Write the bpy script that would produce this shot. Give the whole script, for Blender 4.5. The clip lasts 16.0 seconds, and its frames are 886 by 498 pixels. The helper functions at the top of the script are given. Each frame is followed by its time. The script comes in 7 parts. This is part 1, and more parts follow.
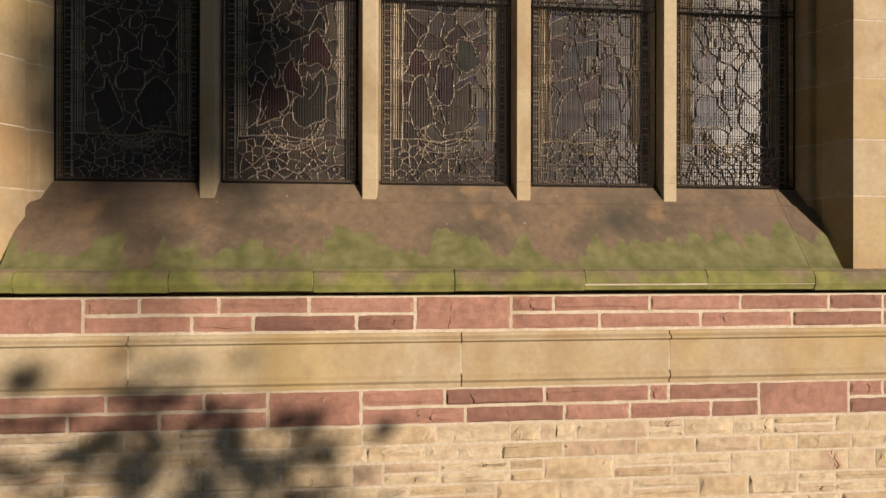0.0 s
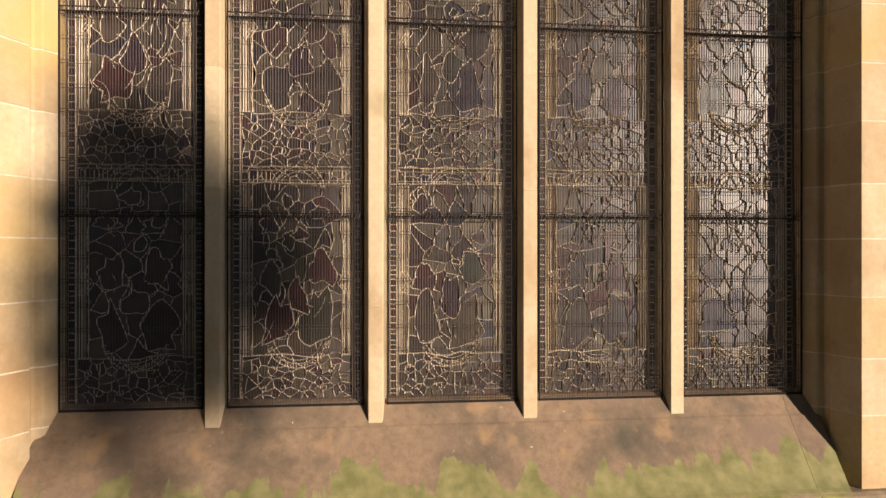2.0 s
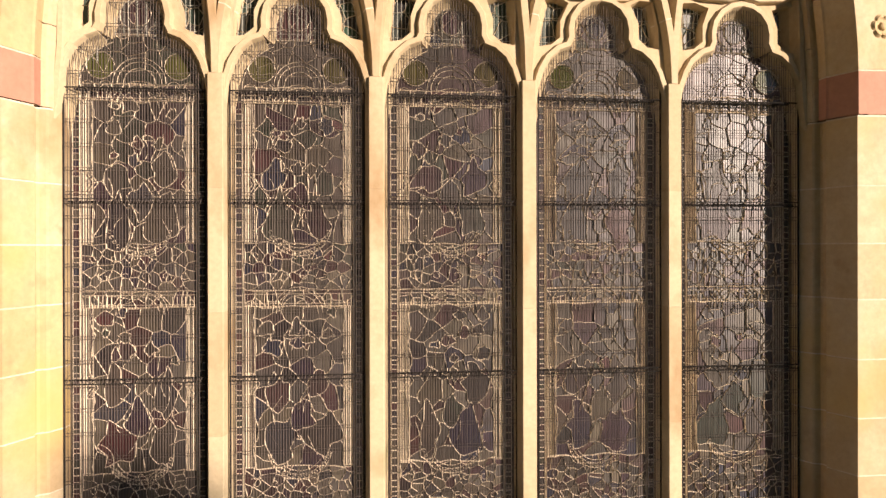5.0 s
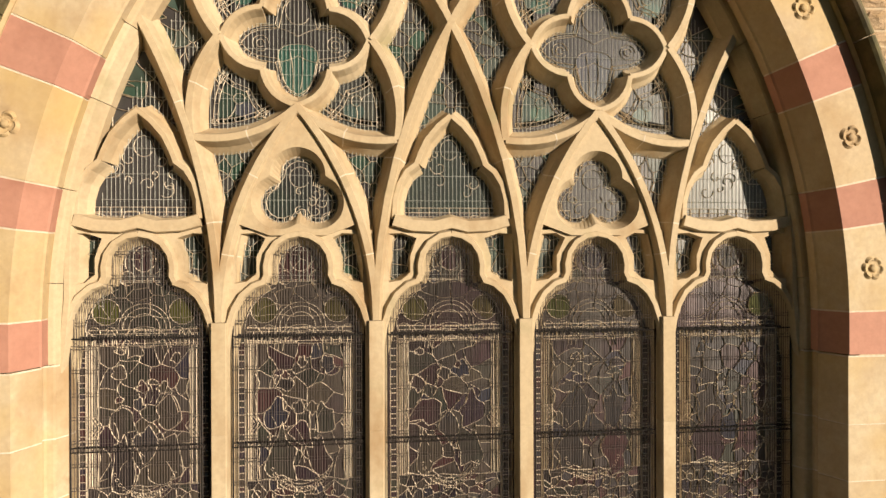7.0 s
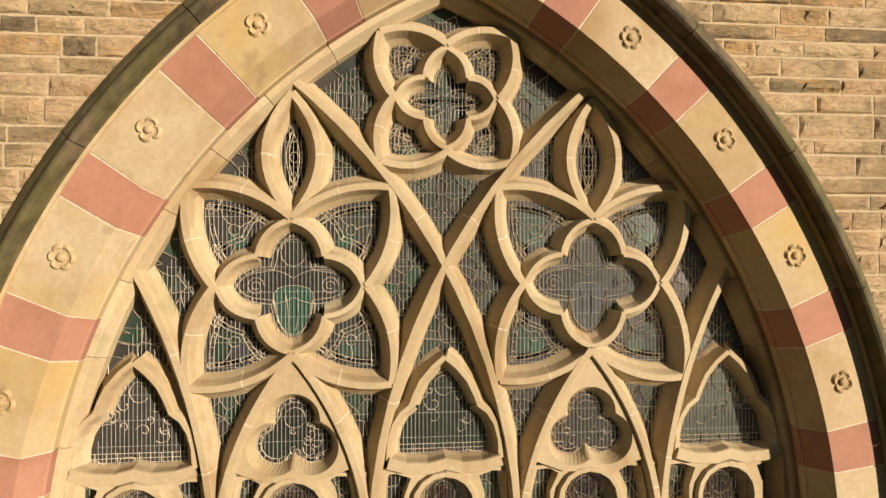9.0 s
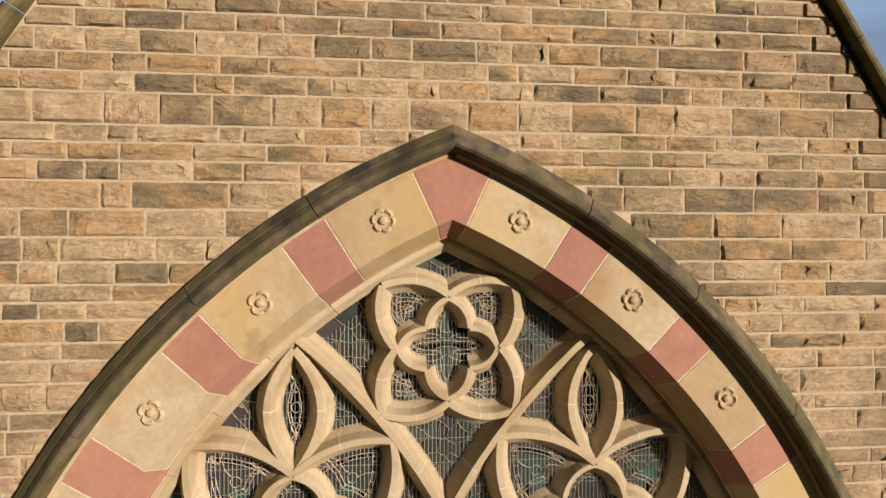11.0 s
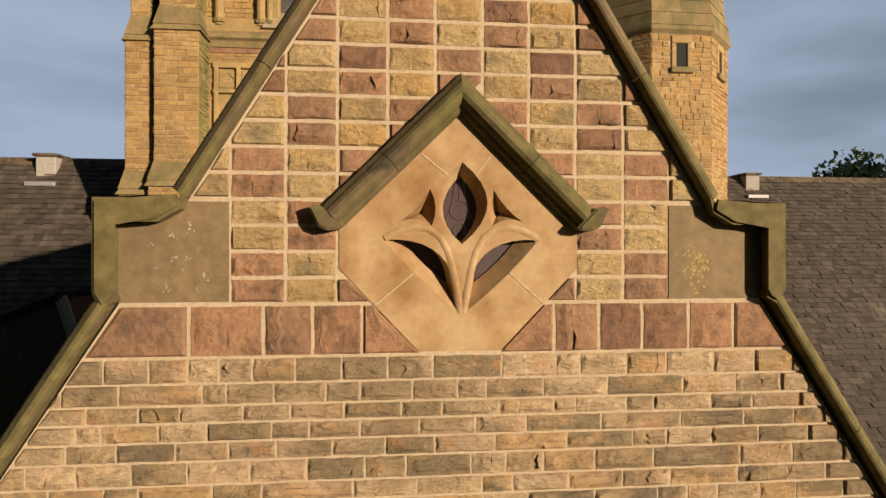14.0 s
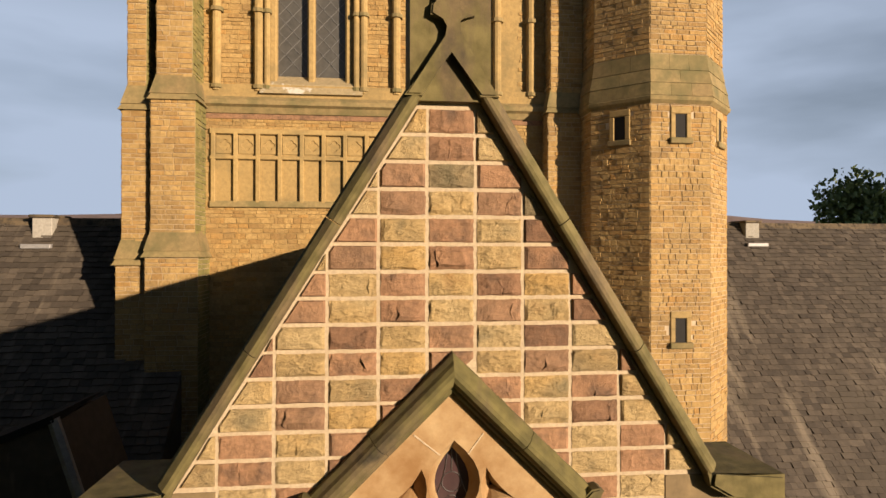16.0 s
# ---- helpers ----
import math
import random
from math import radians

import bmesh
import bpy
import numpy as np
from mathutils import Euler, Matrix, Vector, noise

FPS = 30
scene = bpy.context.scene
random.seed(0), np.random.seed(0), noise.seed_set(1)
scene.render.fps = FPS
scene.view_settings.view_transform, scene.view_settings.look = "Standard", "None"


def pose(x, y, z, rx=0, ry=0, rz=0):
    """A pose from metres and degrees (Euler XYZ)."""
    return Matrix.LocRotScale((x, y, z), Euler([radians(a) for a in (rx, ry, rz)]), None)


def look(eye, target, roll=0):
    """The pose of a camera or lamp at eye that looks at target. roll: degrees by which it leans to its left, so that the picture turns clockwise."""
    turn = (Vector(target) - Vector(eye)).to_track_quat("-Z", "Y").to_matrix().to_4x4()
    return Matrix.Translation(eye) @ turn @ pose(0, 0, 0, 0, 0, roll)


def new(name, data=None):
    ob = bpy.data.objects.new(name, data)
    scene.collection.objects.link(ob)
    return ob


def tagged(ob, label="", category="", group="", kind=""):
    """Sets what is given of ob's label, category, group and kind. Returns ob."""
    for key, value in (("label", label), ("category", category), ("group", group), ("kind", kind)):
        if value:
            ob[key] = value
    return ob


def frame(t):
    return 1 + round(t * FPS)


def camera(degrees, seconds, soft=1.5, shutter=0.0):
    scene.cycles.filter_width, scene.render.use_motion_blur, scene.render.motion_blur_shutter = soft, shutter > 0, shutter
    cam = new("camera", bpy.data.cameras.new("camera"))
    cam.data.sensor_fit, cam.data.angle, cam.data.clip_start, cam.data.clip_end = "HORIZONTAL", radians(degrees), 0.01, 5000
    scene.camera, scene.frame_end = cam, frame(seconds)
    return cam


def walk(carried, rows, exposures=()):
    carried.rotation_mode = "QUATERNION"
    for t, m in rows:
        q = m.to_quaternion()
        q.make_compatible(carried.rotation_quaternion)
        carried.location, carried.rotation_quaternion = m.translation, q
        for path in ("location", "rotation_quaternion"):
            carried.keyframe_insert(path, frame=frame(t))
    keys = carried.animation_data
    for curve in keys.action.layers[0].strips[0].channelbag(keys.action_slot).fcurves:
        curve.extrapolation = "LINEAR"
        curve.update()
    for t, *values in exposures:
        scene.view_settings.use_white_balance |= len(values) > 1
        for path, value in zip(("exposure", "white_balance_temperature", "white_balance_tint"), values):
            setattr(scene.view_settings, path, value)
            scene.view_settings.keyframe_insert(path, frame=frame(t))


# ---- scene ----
cam = camera(70.0, 16.0)
PATH = [
    (0, (-0.318, -2.728, 2.764), (-0.115, -0.739, 2.766), 0.10),
    (0.5, (-0.324, -2.720, 3.003), (-0.119, -0.731, 3.005), 0.09),
    (1, (-0.334, -2.714, 3.254), (-0.129, -0.724, 3.255), 0.07),
    (1.5, (-0.343, -2.709, 3.517), (-0.137, -0.719, 3.518), 0.04),
    (2, (-0.349, -2.709, 3.785), (-0.144, -0.719, 3.786), -0.01),
    (2.5, (-0.357, -2.715, 4.057), (-0.152, -0.725, 4.058), -0.06),
    (3, (-0.361, -2.722, 4.326), (-0.155, -0.733, 4.326), -0.08),
    (3.5, (-0.359, -2.726, 4.600), (-0.152, -0.737, 4.599), -0.08),
    (4, (-0.357, -2.726, 4.880), (-0.151, -0.737, 4.879), -0.08),
    (6.5, (-0.344, -2.786, 6.298), (-0.143, -0.796, 6.293), -0.19),
    (7, (-0.346, -2.798, 6.582), (-0.144, -0.808, 6.577), -0.17),
    (7.5, (-0.339, -2.802, 6.866), (-0.136, -0.813, 6.862), -0.13),
    (8, (-0.339, -2.806, 7.153), (-0.137, -0.816, 7.149), -0.10),
    (8.5, (-0.337, -2.815, 7.444), (-0.134, -0.825, 7.439), -0.07),
    (9, (-0.324, -2.814, 7.744), (-0.118, -0.825, 7.738), -0.05),
    (11.5, (-0.341, -2.810, 9.249), (-0.130, -0.821, 9.248), 0.05),
    (12, (-0.338, -2.803, 9.555), (-0.127, -0.814, 9.555), 0.05),
    (12.5, (-0.339, -2.796, 9.861), (-0.127, -0.807, 9.861), 0.06),
    (13, (-0.336, -2.797, 10.172), (-0.125, -0.808, 10.172), 0.05),
    (13.5, (-0.327, -2.805, 10.481), (-0.114, -0.816, 10.482), 0.04),
    (14, (-0.316, -2.797, 10.779), (-0.103, -0.808, 10.782), 0.05),
    (14.5, (-0.307, -2.771, 11.080), (-0.094, -0.782, 11.084), 0.06),
    (15, (-0.301, -2.749, 11.387), (-0.088, -0.761, 11.391), 0.07),
    (15.5, (-0.282, -2.739, 11.696), (-0.069, -0.750, 11.701), 0.08),
    (16, (-0.275, -2.743, 11.997), (-0.062, -0.754, 12.003), 0.08),
]
EXPOSURES = [(0, 0.47, 6080, 8), (1, 0.66, 6100, 8), (2, 1.09, 6250, 12), (3.5, 1.36, 6300, 16), (4.5, 1.36, 6300, 15), (6.5, 1.00, 6200, 6), (8, 0.83, 6350, 4), (9, 0.76, 6450, 3),
             (11.5, 0.58, 5850, 8), (12.3, 0.54, 5950, 8), (13.2, 0.50, 6500, 9), (14.5, 0.66, 6900, 10), (16, 0.86, 6950, 10)]
walk(cam, [(t, look(eye, target, roll)) for t, eye, target, roll in PATH], EXPOSURES)

# ---- light ----
SUN_SIDE, SUN_UP = 41.0, 10.6            # degrees right of the wall's normal, degrees above the horizon
SUN_DIR = Vector((math.sin(radians(SUN_SIDE)) * math.cos(radians(SUN_UP)),
                  -math.cos(radians(SUN_SIDE)) * math.cos(radians(SUN_UP)), math.sin(radians(SUN_UP))))
lamp = bpy.data.lights.new("sun", "SUN")
lamp.energy, lamp.angle, lamp.color = 5.0, radians(0.6), (1.0, 0.80, 0.61)
sun = new("sun", lamp)
sun.matrix_world = look(SUN_DIR * 60, (0, 0, 0))

world = bpy.data.worlds.new("sky")
scene.world = world
world.use_nodes = True
wn, wl = world.node_tree.nodes, world.node_tree.links
wn.clear()
w_out, w_bg = wn.new("ShaderNodeOutputWorld"), wn.new("ShaderNodeBackground")
w_sky = wn.new("ShaderNodeTexSky")
w_sky.sky_type, w_sky.sun_disc = "NISHITA", False
w_sky.sun_elevation, w_sky.sun_rotation = radians(SUN_UP), radians(180 - SUN_SIDE)
w_sky.dust_density, w_sky.ozone_density = 1.0, 2.2
w_co, w_map, w_no = wn.new("ShaderNodeTexCoord"), wn.new("ShaderNodeMapping"), wn.new("ShaderNodeTexNoise")
w_map.inputs["Scale"].default_value = (1.0, 1.0, 3.6)
w_no.inputs["Scale"].default_value, w_no.inputs["Detail"].default_value, w_no.inputs["Roughness"].default_value = 2.2, 5, 0.45
w_ramp = wn.new("ShaderNodeValToRGB")
w_ramp.color_ramp.elements[0].position, w_ramp.color_ramp.elements[1].position = 0.0, 0.50
w_mix = wn.new("ShaderNodeMix")
w_mix.data_type = "RGBA"
w_mix.inputs["B"].default_value = (9.9, 12.3, 16.8, 1)      # thin cloud, lit like the sky round it
wl.new(w_co.outputs["Generated"], w_map.inputs["Vector"])
wl.new(w_map.outputs["Vector"], w_no.inputs["Vector"])
wl.new(w_no.outputs["Fac"], w_ramp.inputs["Fac"])
w_sep, w_low, w_mul = wn.new("ShaderNodeSeparateXYZ"), wn.new("ShaderNodeMapRange"), wn.new("ShaderNodeMath")
w_low.inputs["From Min"].default_value, w_low.inputs["From Max"].default_value = 0.30, 0.55   # the haze thins out overhead
w_low.inputs["To Min"].default_value, w_low.inputs["To Max"].default_value = 1.0, 0.05
w_mul.operation = "MULTIPLY"
wl.new(w_co.outputs["Generated"], w_sep.inputs[0])
wl.new(w_sep.outputs["Z"], w_low.inputs["Value"])
wl.new(w_ramp.outputs["Color"], w_mul.inputs[0])
wl.new(w_low.outputs[0], w_mul.inputs[1])
wl.new(w_mul.outputs[0], w_mix.inputs["Factor"])
wl.new(w_sky.outputs["Color"], w_mix.inputs["A"])
wl.new(w_mix.outputs["Result"], w_bg.inputs["Color"])
w_bg.inputs["Strength"].default_value = 0.024
wl.new(w_bg.outputs["Background"], w_out.inputs["Surface"])


# ---- materials ----
def material(name, colors, rough=0.85, grain=30.0, relief=0.25, stain=None, stain_scale=2.0, stain_cut=(0.5, 0.7), vary="object",
             metal=0.0, depth=0.01, spread=0.25, streak=1.0, speck=(0.72, 1.15), run=(1, 1, 1), tinge=None):
    """A worn surface. colors: from which each piece takes its own by its random number; stain: a second tint in patches."""
    m = bpy.data.materials.new(name)
    m.use_nodes = True
    n, l = m.node_tree.nodes, m.node_tree.links
    b = n["Principled BSDF"]
    b.inputs["Roughness"].default_value, b.inputs["Metallic"].default_value = rough, metal
    geo = n.new("ShaderNodeNewGeometry")
    ramp = n.new("ShaderNodeValToRGB")
    while len(ramp.color_ramp.elements) < len(colors):
        ramp.color_ramp.elements.new(0.5)
    for i, c in enumerate(colors):
        ramp.color_ramp.elements[i].position = i / max(1, len(colors) - 1)
        ramp.color_ramp.elements[i].color = (*c, 1)
    if vary == "object":
        info = n.new("ShaderNodeObjectInfo")
        rnd = info.outputs["Random"]
    else:
        rnd = geo.outputs["Random Per Island"]
    offset = n.new("ShaderNodeVectorMath")            # every piece its own cut of the grain
    offset.operation = "MULTIPLY_ADD"
    comb = n.new("ShaderNodeCombineXYZ")
    l.new(rnd, comb.inputs[0]), l.new(rnd, comb.inputs[1]), l.new(rnd, comb.inputs[2])
    offset.inputs[1].default_value = (7, 3, 5)
    l.new(comb.outputs[0], offset.inputs[0]), l.new(geo.outputs["Position"], offset.inputs[2])
    big, fine = n.new("ShaderNodeTexNoise"), n.new("ShaderNodeTexNoise")
    big.inputs["Scale"].default_value, big.inputs["Detail"].default_value = grain * 0.22, 4
    fine.inputs["Scale"].default_value, fine.inputs["Detail"].default_value, fine.inputs["Roughness"].default_value = grain, 8, 0.68
    squash = n.new("ShaderNodeMapping")
    squash.inputs["Scale"].default_value = (1, 1, streak)
    l.new(offset.outputs[0], squash.inputs["Vector"])
    l.new(squash.outputs[0], big.inputs["Vector"]), l.new(squash.outputs[0], fine.inputs["Vector"])
    # each piece: its own tint, broken by the broad noise
    mixv = n.new("ShaderNodeMath")
    mixv.operation = "MULTIPLY_ADD"
    sub = n.new("ShaderNodeMath")
    sub.operation = "MULTIPLY_ADD"
    l.new(big.outputs["Fac"], sub.inputs[0])
    sub.inputs[1].default_value, sub.inputs[2].default_value = spread * 2.2, -spread * 1.1
    l.new(rnd, mixv.inputs[0])
    mixv.inputs[1].default_value = 1.0
    l.new(sub.outputs[0], mixv.inputs[2])
    l.new(mixv.outputs[0], ramp.inputs["Fac"])
    col = ramp.outputs["Color"]
    dark = n.new("ShaderNodeMix")
    dark.data_type, dark.blend_type = "RGBA", "MULTIPLY"
    dr = n.new("ShaderNodeMapRange")
    dr.inputs["From Min"].default_value, dr.inputs["From Max"].default_value = 0.3, 0.7
    dr.inputs["To Min"].default_value, dr.inputs["To Max"].default_value = speck
    l.new(fine.outputs["Fac"], dr.inputs["Value"])
    dark.inputs["Factor"].default_value = 1.0
    l.new(col, dark.inputs["A"]), l.new(dr.outputs[0], dark.inputs["B"])
    col = dark.outputs["Result"]
    if stain:
        sn = n.new("ShaderNodeTexNoise")
        sn.inputs["Scale"].default_value, sn.inputs["Detail"].default_value, sn.inputs["Roughness"].default_value = stain_scale, 7, 0.62
        trail = n.new("ShaderNodeMapping")
        trail.inputs["Scale"].default_value = run
        l.new(geo.outputs["Position"], trail.inputs["Vector"]), l.new(trail.outputs[0], sn.inputs["Vector"])
        sr = n.new("ShaderNodeMapRange")
        sr.inputs["From Min"].default_value, sr.inputs["From Max"].default_value = stain_cut
        l.new(sn.outputs["Fac"], sr.inputs["Value"])
        sm = n.new("ShaderNodeMix")
        sm.data_type = "RGBA"
        l.new(sr.outputs[0], sm.inputs["Factor"]), l.new(col, sm.inputs["A"])
        sm.inputs["B"].default_value = (*stain, 1)
        col = sm.outputs["Result"]
    if tinge:                                         # a broad second tint: algae, iron
        for tint, scale, cut, seed in tinge:
            tn, tr, tm, shift = n.new("ShaderNodeTexNoise"), n.new("ShaderNodeMapRange"), n.new("ShaderNodeMix"), n.new("ShaderNodeMapping")
            tn.inputs["Scale"].default_value, tn.inputs["Detail"].default_value = scale, 6
            shift.inputs["Location"].default_value = (seed, seed * 2, seed * 3)
            l.new(offset.outputs[0] if seed > 5 else geo.outputs["Position"], shift.inputs["Vector"]), l.new(shift.outputs[0], tn.inputs["Vector"])
            tr.inputs["From Min"].default_value, tr.inputs["From Max"].default_value = cut
            tr.inputs["To Max"].default_value = 0.75
            l.new(tn.outputs["Fac"], tr.inputs["Value"])
            tm.data_type = "RGBA"
            l.new(tr.outputs[0], tm.inputs["Factor"]), l.new(col, tm.inputs["A"])
            tm.inputs["B"].default_value = (*tint, 1)
            col = tm.outputs["Result"]
    l.new(col, b.inputs["Base Color"])
    add = n.new("ShaderNodeMath")
    add.operation = "MULTIPLY_ADD"
    l.new(big.outputs["Fac"], add.inputs[0])
    add.inputs[1].default_value = 1.6
    l.new(fine.outputs["Fac"], add.inputs[2])
    bump = n.new("ShaderNodeBump")
    bump.inputs["Strength"].default_value, bump.inputs["Distance"].default_value = relief, depth
    l.new(add.outputs[0], bump.inputs["Height"]), l.new(bump.outputs[0], b.inputs["Normal"])
    return m


def mossy(name, base, moss, low, high, scale=5.0, cut=0.5, soft=0.1, dark=(0.06, 0.05, 0.035), lift=(0.30, -0.28), mottle=3.0, cover=(0.5, 0.75), flecks=None):
    """Weathered stone with moss where damp: between the heights low and high, in patches that run upward."""
    m = material(name, base, 0.9, 26, 0.3, stain=dark, stain_scale=mottle, stain_cut=cover, tinge=flecks)
    n, l = m.node_tree.nodes, m.node_tree.links
    b = n["Principled BSDF"]
    old = b.inputs["Base Color"].links[0].from_socket
    geo, sep = n.new("ShaderNodeNewGeometry"), n.new("ShaderNodeSeparateXYZ")
    l.new(geo.outputs["Position"], sep.inputs[0])
    mp, no = n.new("ShaderNodeMapping"), n.new("ShaderNodeTexNoise")
    mp.inputs["Scale"].default_value = (1.0, 0.35, 0.35)
    l.new(geo.outputs["Position"], mp.inputs["Vector"]), l.new(mp.outputs[0], no.inputs["Vector"])
    no.inputs["Scale"].default_value, no.inputs["Detail"].default_value, no.inputs["Roughness"].default_value = scale, 8, 0.6
    up = n.new("ShaderNodeMapRange")
    up.inputs["From Min"].default_value, up.inputs["From Max"].default_value = low, high
    up.inputs["To Min"].default_value, up.inputs["To Max"].default_value = lift
    l.new(sep.outputs["Z"], up.inputs["Value"])
    s = n.new("ShaderNodeMath")
    l.new(no.outputs["Fac"], s.inputs[0]), l.new(up.outputs[0], s.inputs[1])
    r = n.new("ShaderNodeMapRange")
    r.inputs["From Min"].default_value, r.inputs["From Max"].default_value = cut, cut + soft
    l.new(s.outputs[0], r.inputs["Value"])
    tint, tn = n.new("ShaderNodeValToRGB"), n.new("ShaderNodeTexNoise")
    tn.inputs["Scale"].default_value, tn.inputs["Detail"].default_value = 14, 6
    l.new(geo.outputs["Position"], tn.inputs["Vector"]), l.new(tn.outputs["Fac"], tint.inputs["Fac"])
    tint.color_ramp.elements[0].position, tint.color_ramp.elements[1].position = 0.35, 0.65
    tint.color_ramp.elements[0].color, tint.color_ramp.elements[1].color = (*moss[0], 1), (*moss[1], 1)
    mx = n.new("ShaderNodeMix")
    mx.data_type = "RGBA"
    l.new(r.outputs[0], mx.inputs["Factor"]), l.new(old, mx.inputs["A"]), l.new(tint.outputs["Color"], mx.inputs["B"])
    l.new(mx.outputs["Result"], b.inputs["Base Color"])
    return m


CREAM = material("cream sandstone", [(0.361, 0.265, 0.148), (0.436, 0.354, 0.234), (0.398, 0.296, 0.156), (0.414, 0.322, 0.202)], 0.85, 40, 0.10,
                 stain=(0.270, 0.165, 0.072), stain_scale=2.4, stain_cut=(0.47, 0.76), depth=0.004, speck=(0.86, 1.08), run=(1, 1, 0.6), tinge=(((0.42, 0.29, 0.10), 1.5, (0.50, 0.70), 1.7), ((0.27, 0.185, 0.10), 7.0, (0.62, 0.74), 3.1)))
TRACERY = material("dressed sandstone", [(0.380, 0.295, 0.180), (0.441, 0.358, 0.234)], 0.85, 45, 0.10,
                   stain=(0.255, 0.165, 0.078), stain_scale=3.4, stain_cut=(0.50, 0.74), tinge=(((0.24, 0.21, 0.11), 4.0, (0.60, 0.74), 2.4),), depth=0.003, speck=(0.86, 1.07), run=(1, 1, 0.6))
PINK = material("red sandstone", [(0.320, 0.152, 0.104), (0.376, 0.192, 0.136), (0.288, 0.136, 0.096)], 0.88, 36, 0.10,
                stain=(0.240, 0.104, 0.068), stain_scale=2.5, stain_cut=(0.5, 0.8), depth=0.004, speck=(0.88, 1.07))
RUBBLE = material("rock-faced buff sandstone",
                  [(0.160, 0.122, 0.074), (0.345, 0.246, 0.132), (0.440, 0.325, 0.186), (0.478, 0.360, 0.214), (0.445, 0.312, 0.186), (0.425, 0.274, 0.126), (0.215, 0.168, 0.096)], 0.9, 28, 1.25,
                  stain=(0.132, 0.098, 0.053), stain_scale=5.0, stain_cut=(0.48, 0.74), depth=0.014, spread=0.34, streak=2.0, run=(0.6, 1, 1.4),
                  tinge=(((0.152, 0.112, 0.061), 1.1, (0.53, 0.70), 2.2), ((0.208, 0.176, 0.068), 2.0, (0.60, 0.74), 1.3), ((0.368, 0.192, 0.080), 6.0, (0.62, 0.72), 7.7)))
ROCKRED = material("rock-faced red sandstone", [(0.165, 0.088, 0.049), (0.250, 0.136, 0.073), (0.312, 0.172, 0.092), (0.228, 0.132, 0.074)], 0.9, 30, 0.9,
                   stain=(0.090, 0.055, 0.035), stain_scale=7, stain_cut=(0.50, 0.72), depth=0.014, speck=(0.70, 1.15))
PINKROCK = material("pink rock-faced sandstone", [(0.216, 0.108, 0.078), (0.320, 0.164, 0.120), (0.368, 0.200, 0.148)], 0.9, 22, 0.5,
                   stain=(0.160, 0.088, 0.068), stain_scale=4, stain_cut=(0.55, 0.8), depth=0.012)
PALERUBBLE = material("pale rubble sandstone", [(0.400, 0.300, 0.180), (0.500, 0.400, 0.265), (0.530, 0.430, 0.295), (0.460, 0.345, 0.210), (0.505, 0.410, 0.275), (0.415, 0.300, 0.205)], 0.9, 24, 0.5,
                      stain=(0.270, 0.195, 0.125), stain_scale=5.0, stain_cut=(0.58, 0.78), depth=0.008, tinge=(((0.40, 0.27, 0.19), 4.0, (0.58, 0.70), 7.3),))
RUBBLE2 = material("rock-faced ochre sandstone", [(0.216, 0.164, 0.088), (0.368, 0.256, 0.112), (0.416, 0.308, 0.152), (0.400, 0.256, 0.092)], 0.9, 26, 1.25,
                   stain=(0.264, 0.144, 0.048), stain_scale=5, stain_cut=(0.58, 0.8), depth=0.016, spread=0.3, streak=1.6,
                   tinge=(((0.160, 0.132, 0.072), 5.0, (0.58, 0.72), 8.1),))
PALEMORTAR = material("white lime mortar", [(0.528, 0.448, 0.344), (0.576, 0.496, 0.384)], 0.95, 60, 0.3, stain=(0.400, 0.320, 0.216), stain_scale=5, depth=0.003)
MORTAR = material("pale lime mortar", [(0.432, 0.344, 0.228), (0.480, 0.384, 0.264)], 0.95, 60, 0.3, stain=(0.360, 0.280, 0.184), stain_scale=5, depth=0.003)
COPING = mossy("weathered coping stone", [(0.120, 0.086, 0.042), (0.175, 0.128, 0.062)], ((0.080, 0.066, 0.020), (0.145, 0.118, 0.044)), 8.0, 18.0, 5.0, 0.48, 0.14,
               dark=(0.050, 0.038, 0.022), mottle=4.5, cover=(0.47, 0.66))
HOODST = mossy("dark weathered hood stone", [(0.085, 0.061, 0.036), (0.135, 0.100, 0.058)], ((0.052, 0.045, 0.016), (0.098, 0.082, 0.030)), 5.0, 17.0, 7.0, 0.54, 0.14,
               dark=(0.028, 0.022, 0.015), mottle=6.5, cover=(0.46, 0.62))
KNEELER = material("smooth dark-stained sandstone", [(0.185, 0.130, 0.064), (0.225, 0.162, 0.084)], 0.88, 20, 0.15,
                   stain=(0.096, 0.068, 0.036), stain_scale=1.8, stain_cut=(0.45, 0.75), depth=0.004)
LABELST = mossy("moss-grown label stone", [(0.095, 0.070, 0.034), (0.15, 0.11, 0.055)], ((0.070, 0.060, 0.018), (0.125, 0.105, 0.034)), 5.0, 17.0, 6.0, 0.44, 0.14,
                dark=(0.034, 0.028, 0.016), lift=(0.10, 0.02), mottle=6.0, cover=(0.50, 0.66))
SILL = mossy("damp sill sandstone", [(0.147, 0.102, 0.066), (0.187, 0.131, 0.083)], ((0.104, 0.104, 0.034), (0.176, 0.164, 0.068)), 2.68, 3.0, 3.6, 0.505, 0.018, lift=(0.13, -0.24), flecks=(((0.46, 0.42, 0.34), 46.0, (0.735, 0.75), 1.2), ((0.135, 0.095, 0.070), 2.2, (0.52, 0.62), 2.7), ((0.26, 0.165, 0.085), 4.0, (0.60, 0.70), 4.1)))
STRING = mossy("mossy string course", [(0.176, 0.136, 0.080), (0.224, 0.168, 0.104)], ((0.120, 0.124, 0.032), (0.216, 0.208, 0.056)), 2.50, 2.80, 4.0, 0.47, 0.12)
